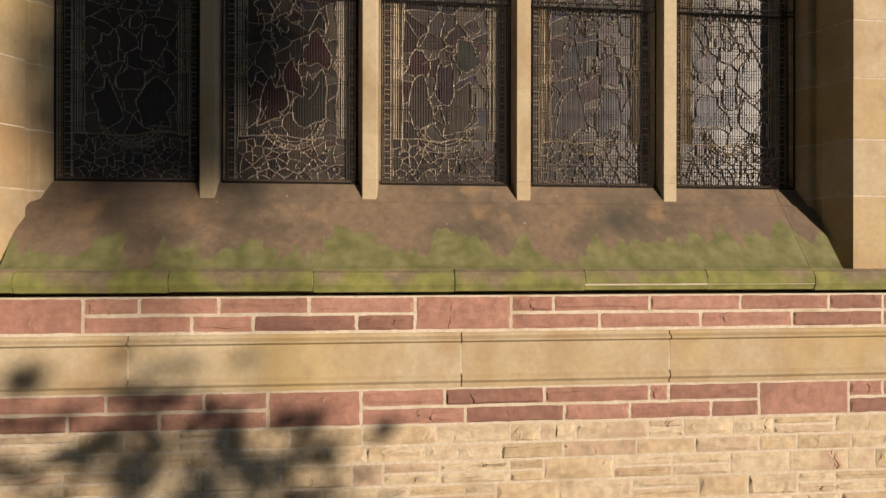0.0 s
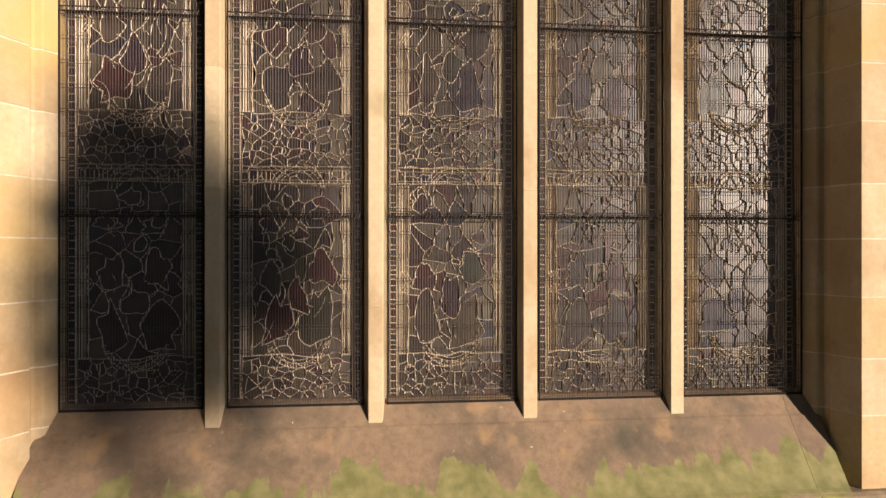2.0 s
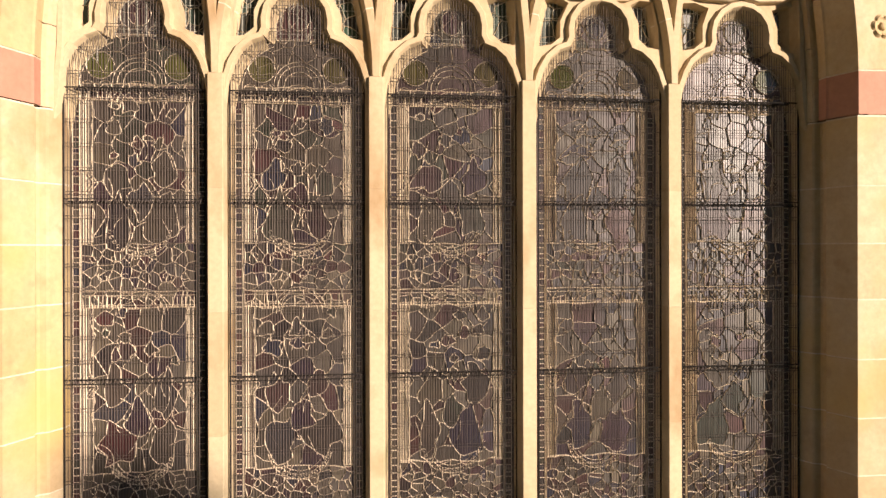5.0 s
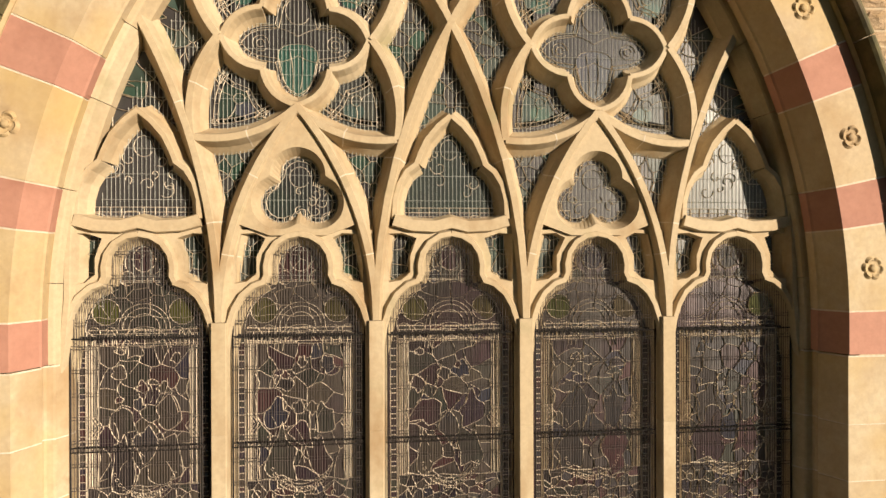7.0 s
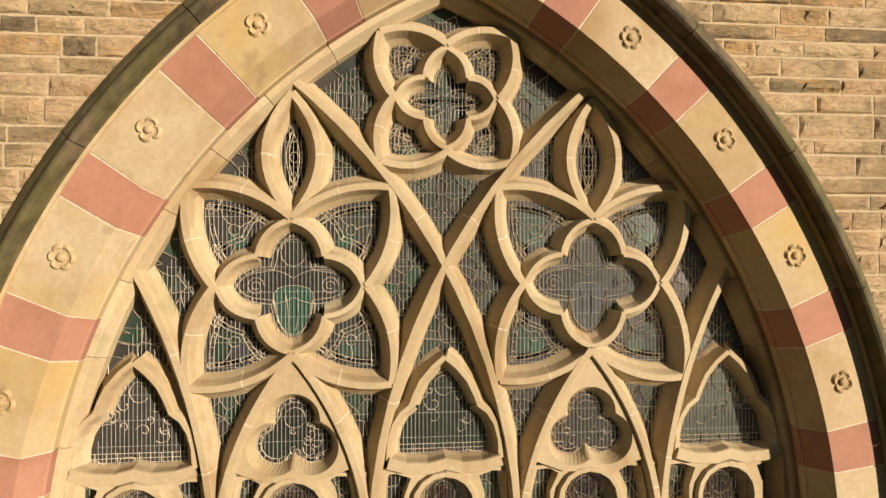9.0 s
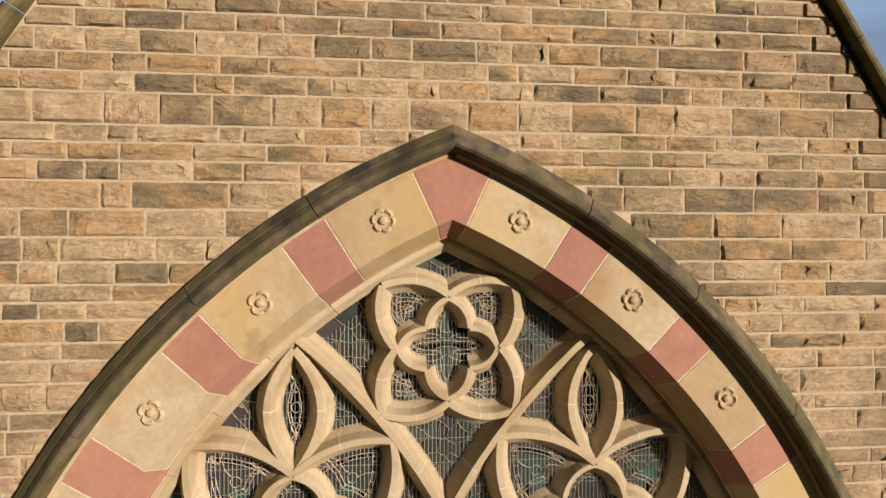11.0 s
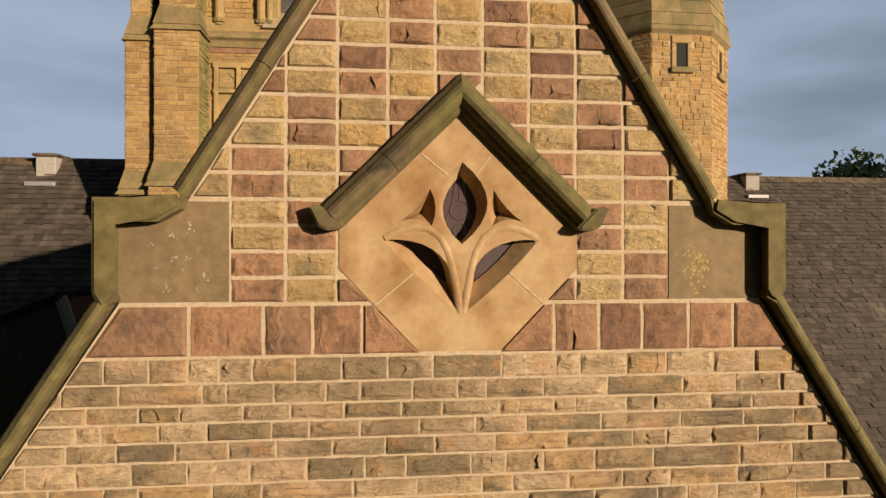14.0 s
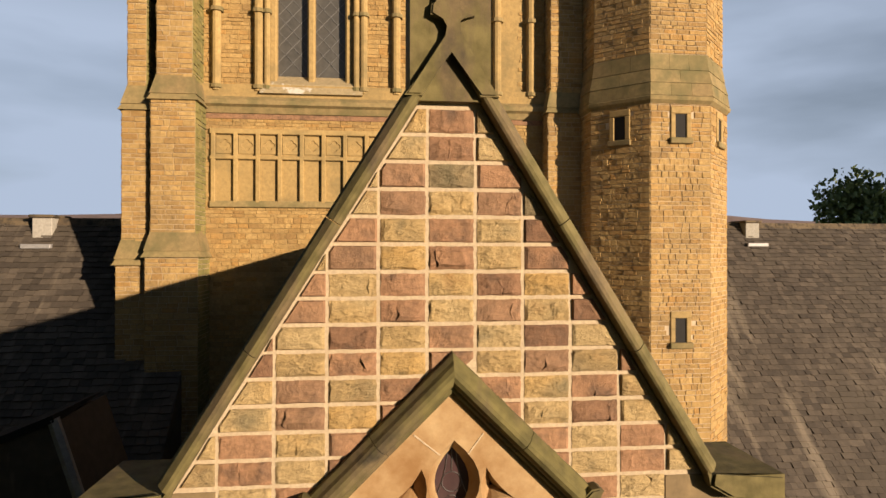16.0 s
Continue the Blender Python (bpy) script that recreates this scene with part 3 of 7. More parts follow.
def bar(path, profile=MAIN, name="tracery_bar"):
    """One tracery bar; no two lie quite in one plane."""
    bars_made[0] += 1
    d = 0.00013 * bars_made[0]
    bm = bmesh.new()
    sweep(bm, path, [(u, y + (d if y < BACK else 0)) for u, y in profile])
    if profile is MAIN and len(path) > 6:                   # pale joints across the bar
        for i in ((4, 9) if len(path) > 12 else (5,)):
            (ax, az), (bx, bz) = path[i], path[i + 1]
            k = 0.006 / math.hypot(bx - ax, bz - az)
            jm = bmesh.new()
            sweep(jm, [(ax, az), (ax + (bx - ax) * k, az + (bz - az) * k)], [(u * 1.015, y + d - 0.0012) for u, y in profile])
            part("mortar_joint", jm, PALEMORTAR, tracery)
    return part(name, bm, TRACERY, tracery)


MULL = (-1.08, -0.36, 0.36, 1.08)
HEADZ = 6.24
mcut = [2.90, 3.085, 3.52, 4.06, 4.60, 5.16, 5.72, HEADZ - 0.002]
for x in MULL:
    for z0, z1 in zip(mcut, mcut[1:]):
        bar([(x, z0), (x, z1 - 0.0005)], bar_profile(0.062, 0.125), "mullion_stone")


def rise(x, side, r, upto):
    """The arc that springs from a mullion at x, leaning to the given side, until it has gone so far across."""
    end = math.degrees(math.acos(max(-1, 1 - upto / r)))
    return [(x + side * (r - r * math.cos(radians(end * i / 14))), HEADZ + r * math.sin(radians(end * i / 14))) for i in range(15)]


for s in (-1, 1):
    bar(rise(s * 0.36, -s, 2.97, 1.14))                    # long arcs that cross in the middle
    bar(rise(s * 1.08, s, 2.97, 0.42))                     # outward to the arch
    bar(rise(s * 1.08, -s, 1.574, 0.36))                   # sub-arches over the second and fourth light
    bar(rise(s * 0.36, s, 1.574, 0.36))
    bar([(s * 1.80, 5.9), (s * 1.765, 6.12), (s * 1.745, 6.35), (s * 1.74, 6.6), (s * 1.72, 6.9)], SECOND)


def flower(cx, cz, cw, ch, mw, mh, swell, cusp, lobe):
    """Four pointed leaves round a quatrefoil."""
    for sx in (-1, 1):
        for sz in (-1, 1):
            c, side, end = (cx + sx * cw, cz + sz * ch), (cx + sx * mw, cz), (cx, cz + sz * mh)
            bar(bow(c, side, swell * sx * sz), MAIN)
            bar(bow(end, c, swell * sx * sz), MAIN)
            q = (cx + sx * cusp, cz + sz * cusp * 0.92)
            a, b = (cx - sx * 0.006, cz + sz * (mh - 0.012)), (cx + sx * (mw - 0.012), cz - sz * 0.006)
            bar(bow(a, q, lobe * sx * sz, 8), SECOND, "cusp_bar")
            bar(bow(q, b, lobe * sx * sz, 8), SECOND, "cusp_bar")


flower(-0.728, 7.56, 0.470, 0.468, 0.352, 0.325, 0.055, 0.155, 0.04)
flower(0.734, 7.565, 0.470, 0.468, 0.352, 0.325, 0.055, 0.155, 0.04)
flower(0.008, 8.462, 0.318, 0.305, 0.255, 0.258, 0.045, 0.105, 0.03)
for s, c in ((-1, -0.722), (1, 0.736)):
    for side in (-1, 1):
        bar(bow((c, 7.885), (c, 8.47), -0.125 * side), MAIN)       # upright leaf over each flower


def head(cx):
    """The cusped head of one light."""
    for s in (-1, 1):
        lobe = [(cx + s * x, z) for x, z in ((0.0, 6.648), (0.055, 6.637), (0.105, 6.605), (0.138, 6.556), (0.150, 6.50), (0.148, 6.455), (0.162, 6.425))]
        bar(lobe if s > 0 else lobe, SECOND, "cusp_bar")
        should = [(cx + s * x, z) for x, z in ((0.155, 6.425), (0.21, 6.405), (0.262, 6.36), (0.296, 6.30), (0.322, 6.22), (0.336, 6.13), (0.36, 6.0))]
        bar(should, SECOND, "cusp_bar")


def canopy(cx, low=6.70):
    """Pointed, cusped opening above a head, with the sill bar under it."""
    for s in (-1, 1):
        up = [(cx + s * x, z) for x, z in ((0.0, 7.215), (0.06, 7.165), (0.115, 7.10), (0.148, 7.03), (0.165, 6.985))]
        lowp = [(cx + s * x, z) for x, z in ((0.160, 6.985), (0.212, 6.945), (0.248, 6.885), (0.268, 6.81), (0.272, low + 0.02))]
        bar(up, SECOND, "cusp_bar")
        bar(lowp, SECOND, "cusp_bar")
    bar([(cx - 0.275, low + 0.012), (cx - 0.19, low - 0.012), (cx - 0.08, low - 0.018), (cx, low + 0.002), (cx + 0.08, low - 0.018), (cx + 0.19, low - 0.012), (cx + 0.275, low + 0.012)],
        bar_profile(0.05, 0.09, 0.185), "ledge_bar")


def holed(bm, outline, holes, y0, y1):
    """A slab with openings that narrow towards the back; holes: (front loop, back loop) with as many points each."""
    loops = [[bm.verts.new((x, y0, z)) for x, z in lp] for lp in [outline] + [h[0] for h in holes]]
    edges = [bm.edges.new((lp[i], lp[(i + 1) % len(lp)])) for lp in loops for i in range(len(lp))]
    bmesh.ops.triangle_fill(bm, use_beauty=True, use_dissolve=False, edges=edges)
    backs = [[bm.verts.new((x, y1, z)) for x, z in lp] for lp in [outline] + [h[1] for h in holes]]
    for f, g in zip(loops, backs):
        for i in range(len(f)):
            j = (i + 1) % len(f)
            bm.faces.new((f[i], f[j], g[j], g[i]))


def trefoil(cx):
    """The pierced stone over the second and fourth lights: a round trefoil in a solid web."""
    def half(z):
        return math.sqrt(1.574 ** 2 - (z - HEADZ) ** 2) - 1.574 + 0.36
    zs = [6.70 + 0.06 * i for i in range(9)]
    outline = [(cx - 0.13, 6.64), (cx + 0.13, 6.64)] + [(cx + half(z), z) for z in zs] + [(cx, 7.225)] + [(cx - half(z), z) for z in zs[::-1]]
    loops = []
    for r in (0.128, 0.092):
        lp = []
        for i in range(60):
            a = 2 * math.pi * (i + 0.5) / 60
            ux, uz, far = math.cos(a), math.sin(a), 0.01
            for lx, lz in ((0, 0.088), (-0.086, -0.042), (0.086, -0.042)):
                q = ux * lx + uz * lz
                disc = q * q - (lx * lx + lz * lz - r * r)
                if disc > 0:
                    far = max(far, q + math.sqrt(disc))
            lp.append((cx + ux * far, 6.838 + uz * far))
        loops.append(lp)
    bm = bmesh.new()
    holed(bm, outline, [(loops[0], loops[1])], 0.215, 0.30)
    part("pierced_web", bm, TRACERY, tracery)


def head_web(cx, lean):
    """The solid stone round a light's cusped head, with a narrow slit on either side."""
    inner = [(0.336, 6.10), (0.318, 6.22), (0.296, 6.30), (0.262, 6.36), (0.21, 6.405), (0.155, 6.43), (0.149, 6.47), (0.150, 6.505), (0.138, 6.556), (0.105, 6.605), (0.055, 6.637)]
    top = 6.685 if lean < 0.02 else 6.665
    outline = [(cx - 0.37, 6.0), (cx - 0.36, 6.10)] + [(cx - x, z) for x, z in inner] + [(cx, 6.648)] + [(cx + x, z) for x, z in inner[::-1]] + [(cx + 0.36, 6.10), (cx + 0.37, 6.0), (cx + 0.345, top), (cx + 0.17, top + 0.004), (cx - 0.17, top + 0.004), (cx - 0.345, top)]
    holes = []
    for s in (-1, 1):
        lp = [(cx + s * x, z) for x, z in ((0.196, 6.462), (0.240, 6.425), (0.300, 6.415), (0.306 - lean * 0.3, 6.52), (0.304 - lean, 6.648), (0.235 - lean, 6.652), (0.165 - lean * 0.3, 6.628), (0.196, 6.54))][::s]
        mx, mz = sum(p[0] for p in lp) / 8, sum(p[1] for p in lp) / 8
        holes.append((lp, [(mx + (x - mx) * 0.88, mz + (z - mz) * 0.94) for x, z in lp]))
    bm = bmesh.new()
    holed(bm, outline, holes, 0.236 + 0.0003 * cx, 0.300)
    part("head_web", bm, TRACERY, tracery)


for c in (-1.44, -0.72, 0.0, 0.72, 1.44):
    head(c)
    head_web(c, 0.0 if abs(abs(c) - 0.72) > 0.1 else 0.035)
for c in (-1.44, 0.0, 1.44):
    canopy(c)
for c in (-0.722, 0.722):
    trefoil(c)

# ---- sill, string course and the bands below ----
sill = thing("window_sill", "sloping damp brown sandstone sill with moss patches", "sill", at=(0, 0, 2.68))
bm = bmesh.new()
SILLP = [(0.40, 3.10), (0.262, 3.088), (0.236, 3.066), (0.185, 2.985), (0.176, 2.977), (-0.02, 2.695), (-0.034, 2.682), (-0.036, 2.66), (0.05, 2.65), (0.40, 2.65)]
cuts = [-1.83, 1.64, 1.80]
for x0, x1 in zip(cuts, cuts[1:]):
    bm = bmesh.new()
    a, b = [bm.verts.new((x0 + 0.0008, y, z)) for y, z in SILLP], [bm.verts.new((x1 - 0.0008, y, z)) for y, z in SILLP]
    for i in range(len(SILLP)):
        j = (i + 1) % len(SILLP)
        bm.faces.new((a[i], a[j], b[j], b[i]))
    bm.faces.new(a[::-1]), bm.faces.new(b)
    part("sill_stone", bm, SILL, sill)

string = thing("string_course", "mossy rounded string course of sandstone blocks under the window", "string course", at=(0, 0, 2.58))
STRP = [(0.03, 2.682), (-0.032, 2.680), (-0.052, 2.668), (-0.066, 2.645), (-0.068, 2.618), (-0.060, 2.598), (-0.058, 2.588), (-0.045, 2.584), (-0.03, 2.592), (0.03, 2.590)]
cuts = [-4.35, -3.6, -2.9, -2.2, -1.76, -1.165, -0.588, 0.005, 0.575, 1.13, 1.64, 2.2, 2.9, 3.6, 4.35]
bm = bmesh.new()
a, b = [bm.verts.new((-4.3, y + 0.0045, z - (0.004 if z > 2.6 else -0.004))) for y, z in STRP], [bm.verts.new((4.3, y + 0.0045, z - (0.004 if z > 2.6 else -0.004))) for y, z in STRP]
for i in range(len(STRP)):
    j = (i + 1) % len(STRP)
    bm.faces.new((a[i], a[j], b[j], b[i]))
part("mortar_bed", bm, PALEMORTAR, string)
for k, (x0, x1) in enumerate(zip(cuts, cuts[1:])):
    bm = bmesh.new()
    dz, dy = random.uniform(-0.004, 0.004), random.uniform(-0.004, 0.003)
    a, b = [bm.verts.new((x0 + 0.002, y + dy, z + dz)) for y, z in STRP], [bm.verts.new((x1 - 0.002, y + dy, z + dz)) for y, z in STRP]
    for i in range(len(STRP)):
        j = (i + 1) % len(STRP)
        bm.faces.new((a[i], a[j], b[j], b[i]))
    bm.faces.new(a[::-1]), bm.faces.new(b)
    part("string_stone", bm, STRING, string)


# ---- gable: copings, kneelers, finial ----
coping = thing("gable_coping", "mossy weathered stone coping along the gable", "coping", at=(GX, 0, 10.5))


def slab(path, name="coping_stone", mat=COPING, parent=None, y0=-0.075, y1=0.42, t=0.075, nose=0.02):
    """One coping stone: a slab lying along the slope, its front edge rounded."""
    bm = bmesh.new()
    prof = [(0.0, y1), (0.0, y0 + 0.03), (0.008, y0 + 0.006), (0.018, y0), (0.034, y0 + 0.001), (t - nose * 0.6, y0 + 0.030), (t, y0 + 0.030 + nose), (t, y1)]
    sweep(bm, path, prof)
    return part(name, bm, mat, parent or coping)


def coping_run(p, q, n, side):
    """A row of coping stones from the upper point p down to q; they stand outside the wall's edge."""
    for i in range(n):
        a, b = ([p[k] + (q[k] - p[k]) * (i + d) / n for k in (0, 1)] for d in (0.003, 0.997))
        slab([a, b] if side < 0 else [b, a])


for s in (-1, 1):
    coping_run((GX + s * 0.127, 12.655), (GX + s * 1.150, 11.0), 3, s)
    coping_run((GX + s * 1.445, 10.565), (GX + s * 4.30, 6.10), 7, s)

for s in (-1, 1):
    kn = thing("kneeler", "dark-stained smooth sandstone kneeler block with moulded cap", "kneeler", "gable kneelers", at=(GX + s * 1.3, 0, 10.57))
    out, inn = 1.44, 0.985
    bm = bmesh.new()
    prism(bm, [(GX + s * inn, 10.556), (GX + s * out, 10.556), (GX + s * out, 10.93), (GX + s * 1.19, 10.935), (GX + s * 1.155, 10.985), (GX + s * inn, 10.985)], -0.006, 0.4)
    part("panel", bm, KNEELER, kn)
    bm = bmesh.new()
    prism(bm, [(GX + s * 1.145, 11.04), (GX + s * 1.175, 10.995), (GX + s * 1.515, 10.995), (GX + s * 1.515, 10.60), (GX + s * 1.475, 10.535), (GX + s * 1.425, 10.565),
               (GX + s * 1.437, 10.60), (GX + s * 1.437, 10.895), (GX + s * 1.26, 10.895), (GX + s * 1.165, 10.95)], -0.085, 0.42)
    bmesh.ops.bevel(bm, geom=[e for e in bm.edges if all(abs(v.co.y + 0.085) < 1e-4 for v in e.verts)], offset=0.014, segments=2, affect="EDGES")
    part("cap", bm, COPING, kn)

# apex stone with the foot of a cross
apex = thing("gable_finial", "lichened sandstone gable finial with the curled foot of a cross", "finial", at=(GX, 0, 12.66))
bm = bmesh.new()
prism(bm, [(GX - 0.20, 12.655), (GX - 0.125, 12.655), (GX, 12.855), (GX + 0.125, 12.655), (GX + 0.205, 12.655), (GX + 0.03, 12.93),
           (GX + 0.03, 12.98), (GX + 0.10, 13.00), (GX + 0.03, 13.02), (GX + 0.03, 13.25), (GX - 0.06, 13.25), (GX - 0.05, 13.06), (GX - 0.085, 13.045), (GX - 0.09, 13.0), (GX - 0.03, 12.985), (GX - 0.012, 12.95), (GX - 0.02, 12.905)], -0.085, 0.06)
bmesh.ops.bevel(bm, geom=[e for e in bm.edges if all(abs(v.co.y + 0.085) < 1e-4 for v in e.verts)], offset=0.008, segments=2, affect="EDGES")
part("apex_saddle", bm, COPING, apex)
bm = bmesh.new()
prism(bm, [(GX - 0.175, 12.64), (GX + 0.175, 12.64), (GX + 0.175, 13.30), (GX - 0.175, 13.30)], -0.045, 0.36)
part("back_slab", bm, COPING, apex)
bm = bmesh.new()
prism(bm, [(GX - 0.125, 12.66), (GX + 0.125, 12.66), (GX, 12.86)], -0.012, 0.1)
part("apex_panel", bm, CREAM, apex)

# ---- the diamond panel with its own hood ----
DX = 0.058
dia = thing("gable_vent_panel", "cream sandstone diamond panel with a carved trefoil opening", "vent", at=(DX, 0, 10.33))


DIA = [(DX - 0.182, 10.33), (DX + 0.186, 10.33), (DX + 0.536, 10.695), (DX + 0.536, 10.88), (DX, 11.40), (DX - 0.53, 10.87), (DX - 0.53, 10.697)]


def mirror(lp, c):
    return [(2 * c - x, z) for x, z in lp]


LX = 0.068
leaf_f = bow((LX, 10.805), (LX, 11.172), 0.115, 8)[:-1] + bow((LX, 11.172), (LX, 10.805), 0.115, 8)[:-1]
leaf_b = bow((LX, 10.812), (LX, 11.118), 0.078, 8)[:-1] + bow((LX, 11.118), (LX, 10.812), 0.078, 8)[:-1]
side_f = bow((LX - 0.35, 10.824), (LX - 0.022, 10.508), 0.125, 10)[:-1] + bow((LX - 0.022, 10.508), (LX - 0.35, 10.824), 0.012, 6)[:-1]
side_b = bow((LX - 0.262, 10.828), (LX - 0.062, 10.63), 0.062, 10)[:-1] + bow((LX - 0.062, 10.63), (LX - 0.262, 10.828), 0.012, 6)[:-1]
tri_f = bow((LX - 0.142, 11.05), (LX - 0.135, 10.885), 0.02, 4)[:-1] + bow((LX - 0.135, 10.885), (LX - 0.275, 10.905), -0.02, 4)[:-1] + bow((LX - 0.275, 10.905), (LX - 0.142, 11.05), -0.012, 4)[:-1]
tri_c = (sum(x for x, z in tri_f) / len(tri_f), sum(z for x, z in tri_f) / len(tri_f))
tri_b = [(tri_c[0] + (x - tri_c[0]) * 0.12, tri_c[1] + (z - tri_c[1]) * 0.12) for x, z in tri_f]
bm = bmesh.new()
holed(bm, DIA, [(leaf_f, leaf_b), (side_f, side_b), (mirror(side_f, LX), mirror(side_b, LX)), (tri_f, tri_b), (mirror(tri_f, LX), mirror(tri_b, LX))], -0.006, 0.075)
part("carved_panel", bm, PANEL, dia)
bm = bmesh.new()
box(bm, LX - 0.4, LX + 0.4, 0.085, 0.095, 10.4, 11.25)
back = part("vent_glass", bm, DEEPGLASS, dia, "dark leaded glass behind the openings")
for pts in (arc(LX, 10.96, 0.045, 0, 360, 14), arc(LX, 10.87, 0.03, 0, 360, 10), [(LX, 10.80), (LX, 10.84)], [(LX, 11.005), (LX, 11.14)], bow((LX - 0.07, 10.9), (LX - 0.02, 11.1), -0.01, 6),
            bow((LX + 0.07, 10.9), (LX + 0.02, 11.1), 0.01, 6)):
    bm = bmesh.new()
    sweep(bm, pts, [(-0.0025, 0.086), (0.0, 0.080), (0.0025, 0.086)])
    part("came", bm, LATTICE, back)
for s in (-1, 1):                                      # lily-shaped ribs that rise from the foot and curl out over the side openings
    rib = [(LX + s * x, z) for x, z in ((0.006, 10.50), (0.022, 10.60), (0.040, 10.69), (0.062, 10.77), (0.098, 10.835), (0.15, 10.872), (0.21, 10.880), (0.27, 10.868), (0.345, 10.832))]
    bm = bmesh.new()
    sweep(bm, rib, [(-0.018, -0.004), (-0.010, -0.0095), (0.0, -0.012), (0.010, -0.0095), (0.018, -0.004)])
    part("rib", bm, PANEL, dia)
# joints of the panel's four blocks
for p, q in (((DX - 0.375, 10.535), (LX - 0.214, 10.677)), ((DX + 0.38, 10.54), (LX + 0.214, 10.677)), ((DX - 0.165, 11.20), (LX - 0.062, 11.11)), ((DX + 0.14, 11.20), (LX + 0.062, 11.11))):
    bm = bmesh.new()
    sweep(bm, [p, q], [(-0.003, 0.0), (-0.003, -0.0085), (0.003, -0.0085), (0.003, 0.0)])
    part("mortar_joint", bm, MORTAR, dia)

dhood = thing("diamond_hood", "mossy dark stone label mould over the diamond panel", "moulding", at=(DX, 0, 10.9))
HP = [(-0.005, 0.02), (0.0, -0.030), (0.010, -0.042), (0.020, -0.046), (0.026, -0.066), (0.040, -0.088), (0.058, -0.098), (0.076, -0.094), (0.092, -0.080), (0.104, -0.060), (0.122, -0.040), (0.13, 0.02)]
for path in ([(DX + 0.27, 11.12), (DX, 11.385), (DX - 0.27, 11.12)], [(DX + 0.515, 10.88), (DX + 0.272, 11.118)], [(DX - 0.272, 11.118), (DX - 0.515, 10.88)]):
    bm = bmesh.new()
    sweep(bm, path, HP)
    part("label_stone", bm, LABELST, dhood)
for s in (-1, 1):
    bm = bmesh.new()                                     # the returned end
    prof = [(DX + s * 0.515, 10.88), (DX + s * 0.60, 10.965), (DX + s * 0.635, 10.972), (DX + s * 0.655, 10.96), (DX + s * 0.615, 10.88), (DX + s * 0.58, 10.862), (DX + s * 0.53, 10.866)]
    prism(bm, prof, -0.098, 0.02)
    bmesh.ops.bevel(bm, geom=[e for e in bm.edges if all(v.co.y < -0.09 for v in e.verts)], offset=0.008, segments=2, affect="EDGES")
    part("label_stop", bm, LABELST, dhood)


# lichen on the kneelers
def lichen(parent, x, z, r, mat, rng, y=-0.006):
    n = 11
    rim = [(x + r * rng.uniform(0.55, 1.15) * math.cos(2 * math.pi * i / n), z + r * rng.uniform(0.5, 1.0) * math.sin(2 * math.pi * i / n)) for i in range(n)]
    return obj("lichen_patch", [(x, y - 0.0022, z)] + [(a, y - 0.0006, b) for a, b in rim], [(0, i + 1, (i + 1) % n + 1) for i in range(n)], mat, parent)


lich = random.Random(12)
kneelers = [o for o in bpy.data.objects if o.name.startswith("kneeler") and o.parent is None]
for x, z, r in ((-1.165, 10.835, 0.020), (-1.10, 10.872, 0.016), (-1.17, 10.74, 0.015), (-1.11, 10.745, 0.013), (-1.20, 10.63, 0.012), (-1.04, 10.655, 0.016), (-1.26, 10.80, 0.010),
                (-1.13, 10.69, 0.009), (-1.06, 10.78, 0.010), (-1.24, 10.70, 0.008), (-1.19, 10.60, 0.014), (-1.07, 10.61, 0.010)):
    for _ in range(5):
        lichen(kneelers[0], x + lich.gauss(0, r * 0.6), z + lich.gauss(0, r * 0.6), r * lich.uniform(0.18, 0.45), PALELICHEN, lich)
for _ in range(110):
    lichen(kneelers[1], 1.165 + lich.gauss(0, 0.035), 10.70 + lich.gauss(0, 0.05), lich.uniform(0.003, 0.010), OCHRELICHEN, lich)


# ---- ground and distance ----
bm = bmesh.new()
bmesh.ops.create_grid(bm, x_segments=40, y_segments=40, size=2500)
tagged(part("ground", bm, SOIL, None), "mown grass of the churchyard reaching the horizon", "ground", kind="structure")

bm = bmesh.new()
ridge = [(-3200 + 160 * i, 1700 + 60 * math.sin(i * 0.7), 112 + 16 * math.sin(i * 0.33 + 0.7) + 5 * math.sin(i * 1.1)) for i in range(46)]
lo, hi = [bm.verts.new((x, y - 500, -2)) for x, y, z in ridge], [bm.verts.new(p) for p in ridge]
for i in range(len(ridge) - 1):
    bm.faces.new((lo[i], lo[i + 1], hi[i + 1], hi[i]))
tagged(part("backdrop", bm, HILL, None), "far moorland ridge on the horizon", "hill", kind="structure")


